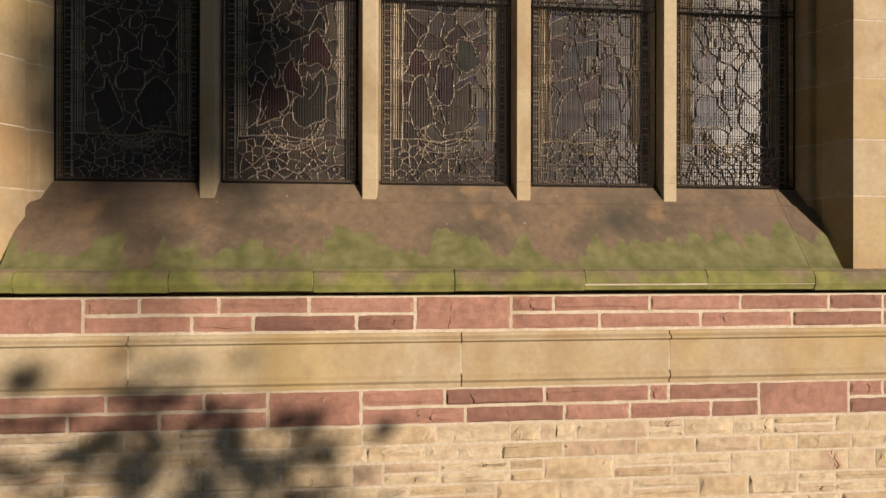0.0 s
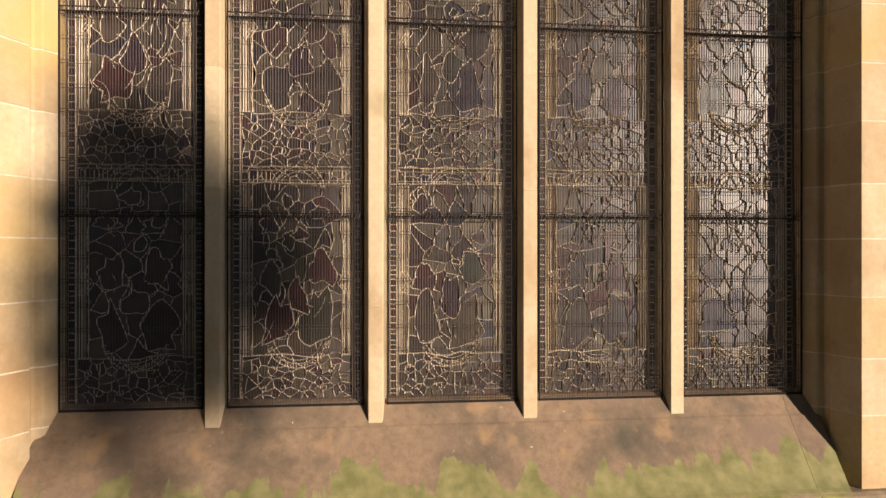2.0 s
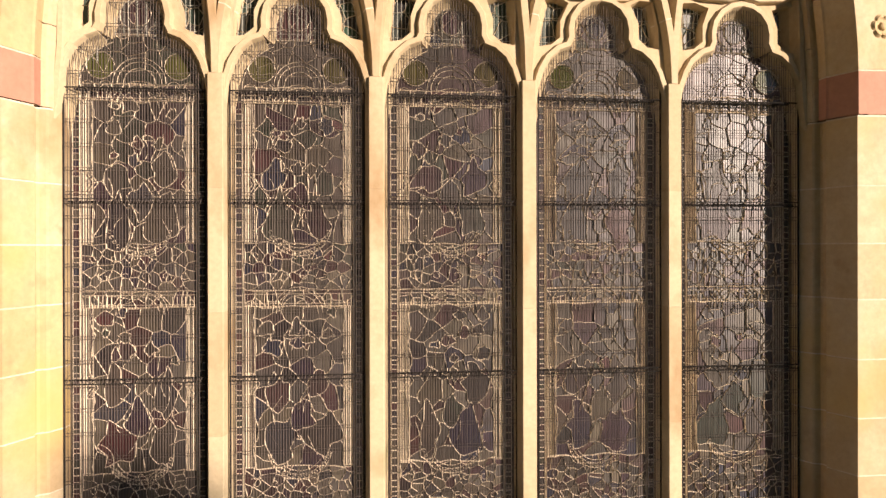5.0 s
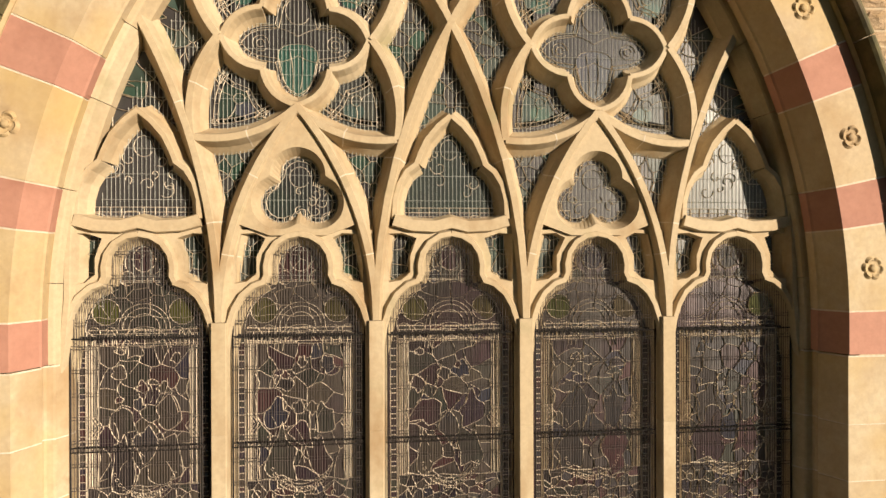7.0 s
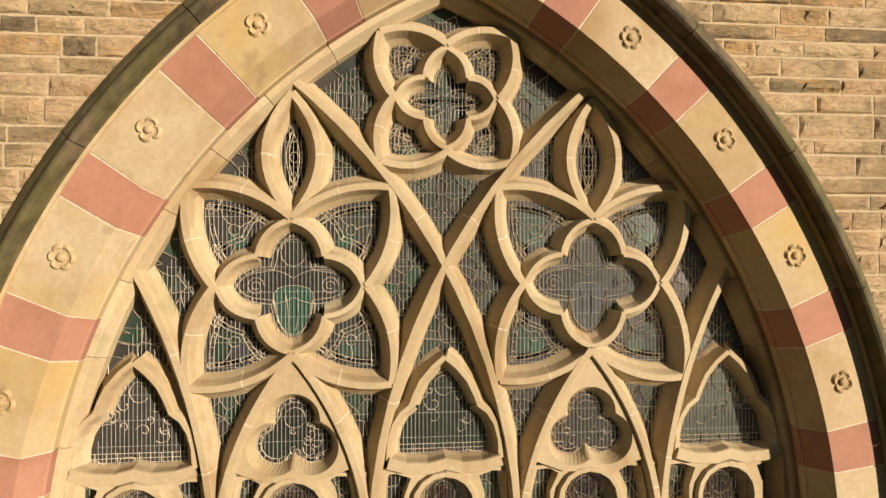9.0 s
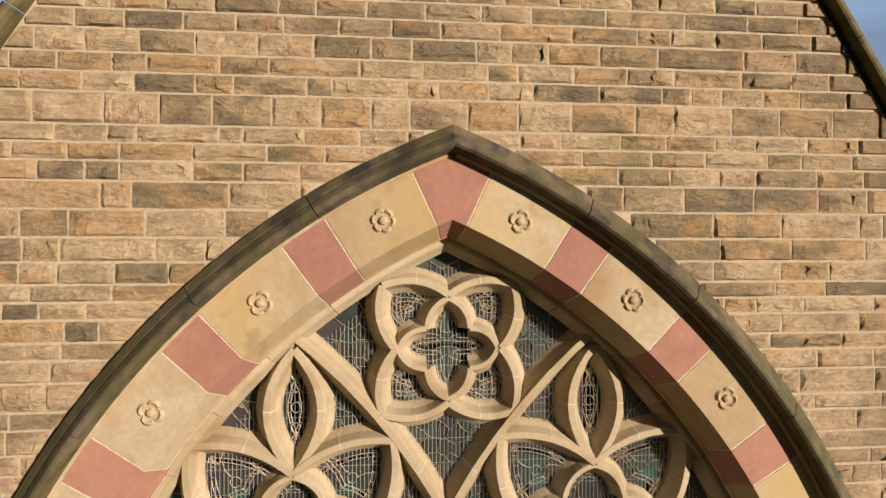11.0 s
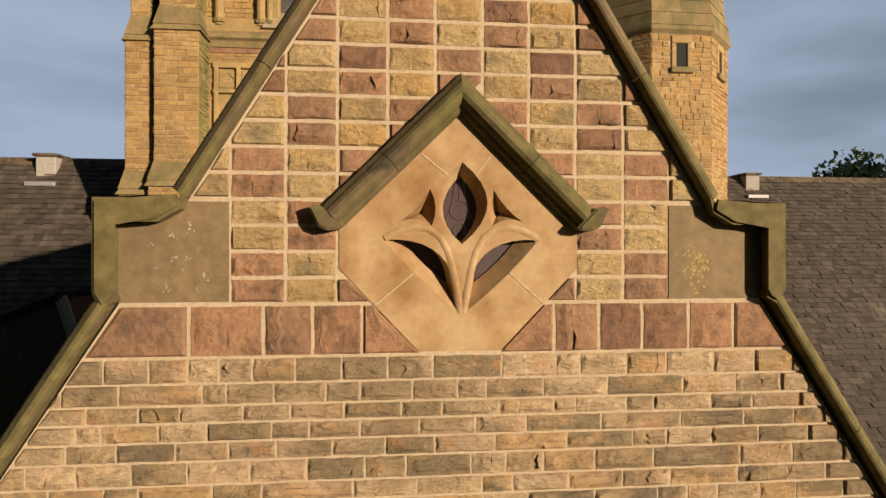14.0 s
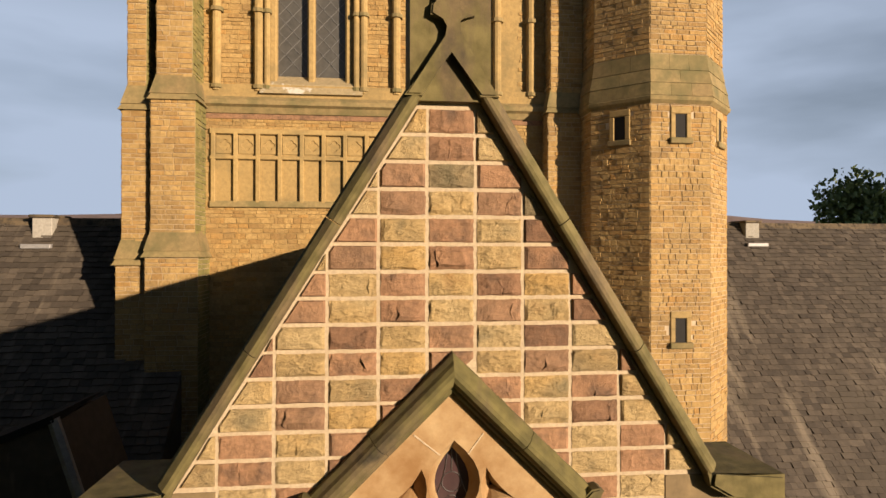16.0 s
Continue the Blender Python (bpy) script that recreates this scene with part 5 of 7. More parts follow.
def came_mesh(name, lines, parent, y, width, mat, deep=0.005):
    """Lead strips along polylines, joined."""
    verts, faces = [], []
    for pts, w in lines:
        for (ax, az), (bx, bz) in zip(pts, pts[1:]):
            d = math.hypot(bx - ax, bz - az)
            if d < 1e-5:
                continue
            nx, nz = -(bz - az) / d * w / 2, (bx - ax) / d * w / 2
            k = len(verts)
            for (px, pz) in ((ax, az), (bx, bz)):
                verts += [(px + nx, y, pz + nz), (px, y - deep, pz), (px - nx, y, pz - nz)]
            faces += [(k, k + 1, k + 4, k + 3), (k + 1, k + 2, k + 5, k + 4)]
    return tagged(obj(name, verts, faces, mat, parent), kind="stuff")


GLASS_Y, GUARD_Y = 0.296, 0.236
LIGHT_X = (-1.44, -0.72, 0.0, 0.72, 1.44)
BARS = (3.075, 3.94, 4.85, 5.66, 6.17)


DISH, CROWN = (3.29, 4.42, 5.47), (4.17, 5.25, 6.20)    # foot and top of the three pictures in each light


def ring(cx, cz, rx, rz, n=12, turn=0.0):
    pts = [(rx * math.cos(2 * math.pi * i / n), rz * math.sin(2 * math.pi * i / n)) for i in range(n)]
    c, s = math.cos(turn), math.sin(turn)
    return [(cx + x * c - z * s, cz + x * s + z * c) for x, z in pts]


def inside(p, poly):
    """Whether a point lies in an outline."""
    x, z = p
    hit = False
    for i in range(len(poly)):
        (ax, az), (bx, bz) = poly[i - 1], poly[i]
        if (az > z) != (bz > z) and x < ax + (bx - ax) * (z - az) / (bz - az):
            hit = not hit
    return hit


def smooth(pts, n=3):
    """A closed flowing outline through a few points."""
    out, m = [], len(pts)
    for i in range(m):
        p0, p1, p2, p3 = pts[i - 1], pts[i], pts[(i + 1) % m], pts[(i + 2) % m]
        for k in range(n):
            t = k / n
            out.append(tuple(0.5 * (2 * p1[c] + (p2[c] - p0[c]) * t + (2 * p0[c] - 5 * p1[c] + 4 * p2[c] - p3[c]) * t * t + (3 * p1[c] - p0[c] - 3 * p2[c] + p3[c]) * t ** 3) for c in (0, 1)))
    return out


def drapery(x, z, w, h, rng):
    """One piece of painted drapery: an uneven rounded outline, fuller at its foot."""
    n = 12
    pts = []
    for i in range(n):
        t = 2 * math.pi * (i + rng.uniform(-0.3, 0.3)) / n
        r = rng.choice((rng.uniform(0.60, 0.8), rng.uniform(0.85, 1.2)))
        full = 1.0 - 0.28 * math.sin(t)
        pts.append((x + w / 2 * r * full * math.cos(t), z + h / 2 * r * math.sin(t)))
    return smooth(pts, 2)


def scroll(x, z, r, turn, side, n=14):
    """A leafy curl: a line that winds in on itself."""
    return [(x + r * (1 - 0.8 * i / n) * math.cos(turn + side * 5.2 * i / n), z + r * (1 - 0.8 * i / n) * math.sin(turn + side * 5.2 * i / n)) for i in range(n + 1)]


def stained_light(cx, seed):
    rng = random.Random(seed)
    light = thing("stained_glass_light", "dark leaded stained-glass light with pale leads behind a wire guard", "stained glass", "five stained-glass lights", at=(cx, GLASS_Y, 3.08))
    lines, polys, small, pale, over, veiled, rimmed = [], [], [], [], [], [], []

    def quad(xa, xb, za, zb):
        return [(xa, za), (xb, za), (xb, zb), (xa, zb)] if xa < xb else [(xb, za), (xa, za), (xa, zb), (xb, zb)]

    def leaded(size, x0, x1, z0, z1, into, much):
        if z1 - z0 < 0.02:
            return
        rows, cols = max(1, round((z1 - z0) / size)), max(2, round((x1 - x0) / size))
        sites = [(x0 + (x1 - x0) * (c + 0.5 + rng.uniform(-0.6, 0.6)) / cols, z0 + (z1 - z0) * (r + 0.5 + rng.uniform(-0.6, 0.6)) / rows) for r in range(rows) for c in range(cols)]
        into.extend(flowing(p, much, 3) for p in cells(sites, (x0, x1, z0, z1), size * 4))

    low, high = 3.075, 6.17
    for s in (-1, 1):                                     # outer border the whole way up: small quarries, beads between
        z = low
        while z < high - 0.01:
            h = min(rng.choice((0.022, 0.030, 0.036)), high - z)
            rimmed.append(quad(cx + s * 0.262, cx + s * 0.292, z, z + h))
            z += h
        for a, b in ((0.262, 0.254),):
            z = low
            while z < high - 0.01:
                h = min(rng.uniform(0.16, 0.34), high - z)
                pale.append(quad(cx + s * b, cx + s * a, z, z + h))
                z += h
    edge = low
    for k, (d, a) in enumerate(zip(DISH, CROWN)):
        leaded(0.042, cx - 0.254, cx + 0.254, edge, d, small, 0.010)       # ornament under the picture
        if d - edge > 0.06:
            for i in range(10):
                x, r, side = cx + 0.225 * (2 * (i + 0.5) / 10 - 1), rng.uniform(0.018, 0.032), 1 if i % 2 else -1
                lines.append((scroll(x, edge + (d - edge) * (0.3 if i % 2 else 0.7), r, rng.uniform(0, 6.2), side), 0.0034))
        base, top = d, a - 0.075
        for s in (-1, 1):                                 # framing fillets of the picture, with a chevron half-way
            m = base + (top - base) * (0.42 + 0.1 * (k % 2))
            for n, (p, q) in enumerate(((0.254, 0.246), (0.246, 0.235), (0.235, 0.227), (0.227, 0.216), (0.216, 0.206))):
                for u, v in ((base, m - 0.05), (m - 0.05, m + 0.05), (m + 0.05, top)):
                    (pale if n in (1, 3) and rng.random() < 0.85 else small).append(quad(cx + s * q, cx + s * p, u, v))
            for n in range(3):
                lines.append(([(cx + s * (0.25 - 0.016 * n), m - 0.05), (cx + s * (0.215 - 0.016 * n), m), (cx + s * (0.25 - 0.016 * n), m + 0.05)], 0.0042))
        leaded(0.085, cx - 0.206, cx + 0.206, base, top, polys, 0.016)
        for r in (0.150, 0.128, 0.112):                   # bowl at the foot, arch at the top
            lines.append((arc(cx, base + 0.09, r, 190, 350, 14), 0.0038))
        for i in range(15):
            t = radians(195 + 150 * i / 14)
            lines.append((ring(cx + 0.139 * math.cos(t), base + 0.09 + 0.139 * math.sin(t), 0.008, 0.008, 6), 0.0028))
        for r in (0.125, 0.108, 0.086):
            lines.append((arc(cx, top - 0.035, r, 0, 180, 14), 0.0038))
        for i in range(26):                               # slender shafts and dentils beside the arch
            x = cx - 0.25 + 0.5 * (i + 0.5) / 26
            if abs(x - cx) > 0.12:
                lines.append(([(x, top), (x, top + rng.choice((0.03, 0.05, 0.055)))], 0.0042))
        for z in (top, top + 0.012, a - 0.018, a):
            lines.append(([(cx - 0.25, z), (cx + 0.25, z)], 0.0036))
        leaded(0.05, cx - 0.254, cx + 0.254, top, a, small, 0.006)
        tall, clamp = top - base, lambda p: [(max(cx - 0.203, min(cx + 0.203, x)), min(z, top + 0.05)) for x, z in p]
        for i in range(9):                                # rounded pieces in the upper half
            u, v = rng.uniform(-0.16, 0.16), rng.uniform(0.50, 0.98)
            r = rng.uniform(0.030, 0.062)
            veiled.append(clamp(drapery(cx + u, base + v * tall, r * rng.uniform(1.0, 1.7), r * rng.uniform(1.0, 1.8), rng)))
        side = rng.choice((-1, 1))
        for u, v, w, h in ((-0.10, 0.50, 0.15, 0.20), (0.11, 0.46, 0.13, 0.24), (-0.09, 0.20, 0.18, 0.30), (0.10, 0.19, 0.15, 0.26), (0.0, 0.33, 0.12, 0.18)):    # broad drapery below
            veiled.append(clamp(drapery(cx + side * u + rng.uniform(-0.02, 0.02), base + v * tall + rng.uniform(-0.02, 0.02), w * rng.uniform(0.8, 1.15), h * rng.uniform(0.7, 1.1), rng)))
        for _ in range(8):                                # folds, loosely drawn
            x, z = cx + rng.uniform(-0.17, 0.17), rng.uniform(base + 0.03, top - 0.2)
            lines.append((bow((x, z), (x + rng.uniform(-0.06, 0.06), z + rng.uniform(0.05, 0.16)), rng.uniform(-0.02, 0.02), 7), 0.0028))
        edge = a
    # the part inside the cusped head
    top = [(cx + x, z) for x, z in ((-0.318, 6.17), (0.318, 6.17), (0.318, 6.24), (0.29, 6.32), (0.235, 6.39), (0.15, 6.43), (-0.15, 6.43), (-0.235, 6.39), (-0.29, 6.32), (-0.318, 6.24))]
    polys += [top, arc(cx, 6.515, 0.15, -38, 218, 16)]
    for s in (-1, 1):
        pane(ring(cx + s * 0.172, 6.285, 0.062, 0.062, 14), light, OLIVEGLASS, GLASS_Y - 0.0022, rng)
        lines.append((ring(cx + s * 0.172, 6.285, 0.062, 0.062, 14), 0.0042))
        over.append(ring(cx + s * 0.075, 6.44, 0.034, 0.034, 10))
        for r in (0.285, 0.262):
            lines.append(([(cx + s * r * math.cos(radians(t)), 6.19 + r * 0.86 * math.sin(radians(t))) for t in range(0, 66, 8)], 0.0036))
    over.append(ring(cx, 6.53, 0.052, 0.060, 14))
    for r in (0.125, 0.085):
        lines.append((arc(cx, 6.515, r, -30, 210, 14), 0.0034))
    for i in range(9):
        t = radians(-10 + 25 * i)
        lines.append((ring(cx + 0.105 * math.cos(t), 6.515 + 0.105 * math.sin(t), 0.016, 0.016, 7), 0.003))
    for r in (0.118, 0.098, 0.07):
        lines.append((arc(cx, 6.205, r, 0, 180, 12), 0.0038))
    for i in range(-3, 4):
        if abs(i) > 1:
            lines.append((arc(cx + i * 0.075, 6.185, 0.03, 0, 180, 6), 0.0032))
    seen, rest, plain, upper = set(), ([], []), ([], []), ([], [])

    def high_up(p):
        return sum(q[1] for q in p) / len(p) > 5.36

    for n, p in enumerate(veiled):                        # a shape hides the leads of what lies behind it
        boxed = (min(q[0] for q in p), max(q[0] for q in p), min(q[1] for q in p), max(q[1] for q in p))
        kept = []
        for pts, w in lines:
            run = []
            for q in pts:
                if boxed[0] < q[0] < boxed[1] and boxed[2] < q[1] < boxed[3] and w > 0.0031 and inside(q, p):
                    if len(run) > 1:
                        kept.append((run, w))
                    run = []
                else:
                    run.append(q)
            if len(run) > 1:
                kept.append((run, w))
        lines[:] = kept
        lines.append((p + p[:1], 0.0048))
    for s in (-1, 1):
        rimmed.append(quad(cx + s * 0.292, cx + s * 0.312, low, high))
    for p in pale + polys + small + over + rimmed:
        for i in range(len(p)):
            mid = ((p[i - 1][0] + p[i][0]) / 2, (p[i - 1][1] + p[i][1]) / 2)
            if any(abs(mid[0] - v[0][0]) < 0.3 and abs(mid[1] - v[0][1]) < 0.6 and inside(mid, v) for v in veiled):
                continue
            a, b = p[i - 1], p[i]
            key = tuple(sorted(((round(a[0], 3), round(a[1], 3)), (round(b[0], 3), round(b[1], 3)))))
            if key not in seen:
                seen.add(key)
                lines.append(([a, b], rng.uniform(0.0032, 0.0052)))
    for p in polys:
        pane(p, light, DEEPGLASS if high_up(p) else GLASS, GLASS_Y, rng, rest if len(light.children) >= 260 else None)
    for n, p in enumerate(veiled):
        pane(p, light, DEEPGLASS, GLASS_Y - 0.0012 - 0.00006 * n, rng, flat=True)
    for p in over:
        pane(p, light, DEEPGLASS if high_up(p) else GLASS, GLASS_Y - 0.0022, rng)
    for p in small:
        pane(p, light, GLASS, GLASS_Y, rng, upper if high_up(p) else rest)
    for p in rimmed:
        pane(p, light, DEEPGLASS, GLASS_Y, rng, upper)
    for p in pale:
        pane(p, light, PALEGLASS, GLASS_Y, rng, plain)
    tagged(obj("glazing", rest[0], rest[1], GLASS_REST, light), kind="stuff")
    tagged(obj("glazing", upper[0], upper[1], DEEPGLASS_REST, light), kind="stuff")
    tagged(obj("border_glazing", plain[0], plain[1], PALEGLASS, light, "pale border strips"), kind="stuff")
    came_mesh("leading", lines, light, GLASS_Y - 0.003, 0.005, CAME)
    for z in BARS[1:]:
        bm = bmesh.new()
        box(bm, cx - 0.312, cx + 0.312, GLASS_Y - 0.020, GLASS_Y - 0.010, z - 0.004, z + 0.004, 0.0015)
        part("saddle_bar", bm, IRON, light)


def wires(verts, faces, p, q, w):
    """One wire between two points in x and z: a three-sided rod."""
    (ax, az), (bx, bz), y = p, q, w[1]
    r = w[0] / 2
    d = math.hypot(bx - ax, bz - az)
    nx, nz = -(bz - az) / d * r, (bx - ax) / d * r
    k = len(verts)
    for px, pz in ((ax, az), (bx, bz)):
        verts += [(px + nx, y + r * 0.6, pz + nz), (px, y - r, pz), (px - nx, y + r * 0.6, pz - nz)]
    faces += [(k, k + 1, k + 4, k + 3), (k + 1, k + 2, k + 5, k + 4), (k + 2, k, k + 3, k + 5)]


def light_half(z):
    """Half the clear width of a light's opening at height z."""
    if z < 6.24:
        return 0.305
    if z < 6.43:
        return max(0.15, 0.305 * math.sqrt(max(0, 1 - ((z - 6.20) / 0.26) ** 2)))
    return math.sqrt(max(0.0, 0.145 ** 2 - (z - 6.515) ** 2))


def wire_guard(cx):
    guard = thing("wire_guard", "dark close-set wire guard over a stained-glass light", "window guard", "wire guards", at=(cx, GUARD_Y, 3.07))
    verts, faces = [], []
    n = 50
    for i in range(n):
        x = -0.303 + 0.606 * i / (n - 1)
        top = 6.24
        while top < 6.66 and light_half(top) > abs(x):
            top += 0.01
        wires(verts, faces, (cx + x, 3.075), (cx + x + random.uniform(-0.002, 0.002), top), (0.0033, GUARD_Y))
    z = 3.085
    while z < 6.62:
        w = light_half(z)
        if w > 0.05:
            wires(verts, faces, (cx - w, z), (cx + w, z + random.uniform(-0.002, 0.002)), (0.0030, GUARD_Y + 0.003))
            if z > 3.2:
                wires(verts, faces, (cx - w, z + 0.014), (cx + w, z + 0.014), (0.0026, GUARD_Y + 0.003))
        z += 0.108 if z > 3.2 else 0.020
    for z0, z1 in ((3.09, 3.93), (3.95, 4.84), (4.86, 5.66), (5.68, 6.16)):     # thin bracing wires across each panel
        wires(verts, faces, (cx - 0.30, z0), (cx + 0.30, z1), (0.0022, GUARD_Y + 0.006))
        wires(verts, faces, (cx + 0.30, z0), (cx - 0.30, z1), (0.0022, GUARD_Y + 0.008))
    for z in (3.94, 4.85, 5.66):                          # the wires' ends twisted together where two panels meet
        for i in range(36):
            x = cx - 0.298 + 0.596 * i / 35
            wires(verts, faces, (x, z - 0.011), (x + 0.009, z + 0.012), (0.0036, GUARD_Y - 0.003))
    tagged(obj("wire_mesh", verts, faces, WIRE, guard), kind="stuff")
    for x0, x1, z0, z1 in ((-0.308, -0.302, 3.07, 6.24), (0.302, 0.308, 3.07, 6.24), (-0.308, 0.308, 3.066, 3.076), (-0.306, 0.306, 3.928, 3.932), (-0.306, 0.306, 3.948, 3.952), (-0.306, 0.306, 4.838, 4.842),
                           (-0.306, 0.306, 4.858, 4.862), (-0.306, 0.306, 5.648, 5.652), (-0.306, 0.306, 5.668, 5.672), (-0.306, 0.306, 6.166, 6.171)):
        bm = bmesh.new()
        box(bm, cx + x0, cx + x1, GUARD_Y - 0.003, GUARD_Y + 0.005, z0, z1)
        part("guard_rod", bm, IRON, guard)


for k, c in enumerate(LIGHT_X):
    stained_light(c, 50 + k)
    wire_guard(c)

# a black sheet painted as the dark inside; it also stops light from behind
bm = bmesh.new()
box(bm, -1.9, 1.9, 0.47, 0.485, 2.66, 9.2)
tagged(part("wall_interior", bm, DARK, None), "black sheet behind the stained glass, standing in for the dark inside", "wall", kind="structure")

# glass in the head of the window
hglass = thing("tracery_glass", "greenish leaded glass filling the tracery openings", "stained glass", at=(0, GLASS_Y, 6.4))
rng = random.Random(77)
sites, z = [], 6.30
while z < 8.98:
    w = math.sqrt(max(0.0, 2.95 ** 2 - (z - SPRING) ** 2)) - ARCX
    n = max(1, round(2 * w / 0.074))
    for i in range(n):
        sites.append((-w + 2 * w * (i + 0.5 + rng.uniform(-0.4, 0.4)) / n, z + rng.uniform(-0.036, 0.036)))
    z += 0.072
hl, hrest = [], ([], [])


def inset(poly, d):
    """The outline drawn in by d all round."""
    n = len(poly)
    turn = 1 if sum(poly[i - 1][0] * poly[i][1] - poly[i][0] * poly[i - 1][1] for i in range(n)) > 0 else -1
    out = []
    for i in range(n):
        (ax, az), (x, z), (bx, bz) = poly[i - 1], poly[i], poly[(i + 1) % n]
        u, v = Vector((x - ax, z - az)).normalized(), Vector((bx - x, bz - z)).normalized()
        m = u + v
        m = m.normalized() if m.length > 0.2 else v
        k = d / max(0.5, m.dot(v))
        out.append((x - m.y * k * turn, z + m.x * k * turn))
    return out


def petal(cx, cz, cw, ch, mw, mh, swell, cusp, lobe, sx, sz):
    c, side, end, q = (cx + sx * cw, cz + sz * ch), (cx + sx * mw, cz), (cx, cz + sz * mh), (cx + sx * cusp, cz + sz * cusp * 0.92)
    k = sx * sz
    return bow(c, side, swell * k, 8)[:-1] + bow(side, q, -lobe * k, 5)[:-1] + bow(q, end, -lobe * k, 5)[:-1] + bow(end, c, swell * k, 8)[:-1]


def four_lobes(cx, cz, mw, mh, cusp, lobe):
    out = []
    for (ax, az), (bx, bz) in (((0, 1), (1, 1)), ((1, 1), (1, 0)), ((1, 0), (1, -1)), ((1, -1), (0, -1)), ((0, -1), (-1, -1)), ((-1, -1), (-1, 0)), ((-1, 0), (-1, 1)), ((-1, 1), (0, 1))):
        p, q = ((cx + (u * cusp if u * v else u * mw), cz + (v * cusp * 0.92 if u * v else v * mh)) for u, v in ((ax, az), (bx, bz)))
        out += bow(p, q, lobe, 5)[:-1]
    return out


shaped = []                                               # outlines of the tracery's openings, and what is drawn in each
for f in ((-0.728, 7.56, 0.470, 0.468, 0.352, 0.325, 0.055, 0.155, 0.04), (0.734, 7.565, 0.470, 0.468, 0.352, 0.325, 0.055, 0.155, 0.04), (0.008, 8.462, 0.318, 0.305, 0.255, 0.258, 0.045, 0.105, 0.03)):
    for sx in (-1, 1):
        for sz in (-1, 1):
            shaped.append((petal(*f, sx, sz), "petal"))
    shaped.append((four_lobes(f[0], f[1], f[4], f[5], f[7], f[8]), "lobes"))
for c in (-0.722, 0.736):
    shaped.append((bow((c, 7.885), (c, 8.47), -0.125, 9)[:-1] + bow((c, 8.47), (c, 7.885), -0.125, 9)[:-1], "leaf"))
for c in (-1.44, 0.0, 1.44):
    shaped.append(([(c + x, z) for x, z in ((-0.25, 6.72), (0.25, 6.72), (0.26, 6.81), (0.235, 6.885), (0.19, 6.95), (0.14, 7.02), (0.08, 7.13), (0.0, 7.20), (-0.08, 7.13), (-0.14, 7.02), (-0.19, 6.95), (-0.235, 6.885), (-0.26, 6.81))], "canopy"))
for c in (-0.722, 0.722):
    shaped.append((arc(c, 6.926, 0.105, -30, 210, 9) + arc(c - 0.086, 6.796, 0.105, 100, 330, 9) + arc(c + 0.086, 6.796, 0.105, 210, 440, 9), "trefoil"))
for p in cells(sites, (-1.75, 1.75, 6.26, 9.0), 0.30):
    p = flowing(p, 0.010, 3)
    mid = (sum(q[0] for q in p) / len(p), sum(q[1] for q in p) / len(p))
    if max(math.hypot(abs(x) + ARCX, z - SPRING) for x, z in p) > 3.08:
        p = [(x, z) if math.hypot(abs(x) + ARCX, z - SPRING) < 3.08 else (x * 0.9, SPRING + (z - SPRING) * 0.96) for x, z in p]
    pane(p, hglass, GREENGLASS, GLASS_Y + 0.004, rng, hrest)
    if not any(inside(mid, o) for o, _ in shaped):
        for i in range(len(p)):
            hl.append(([p[i - 1], p[i]], 0.0038))
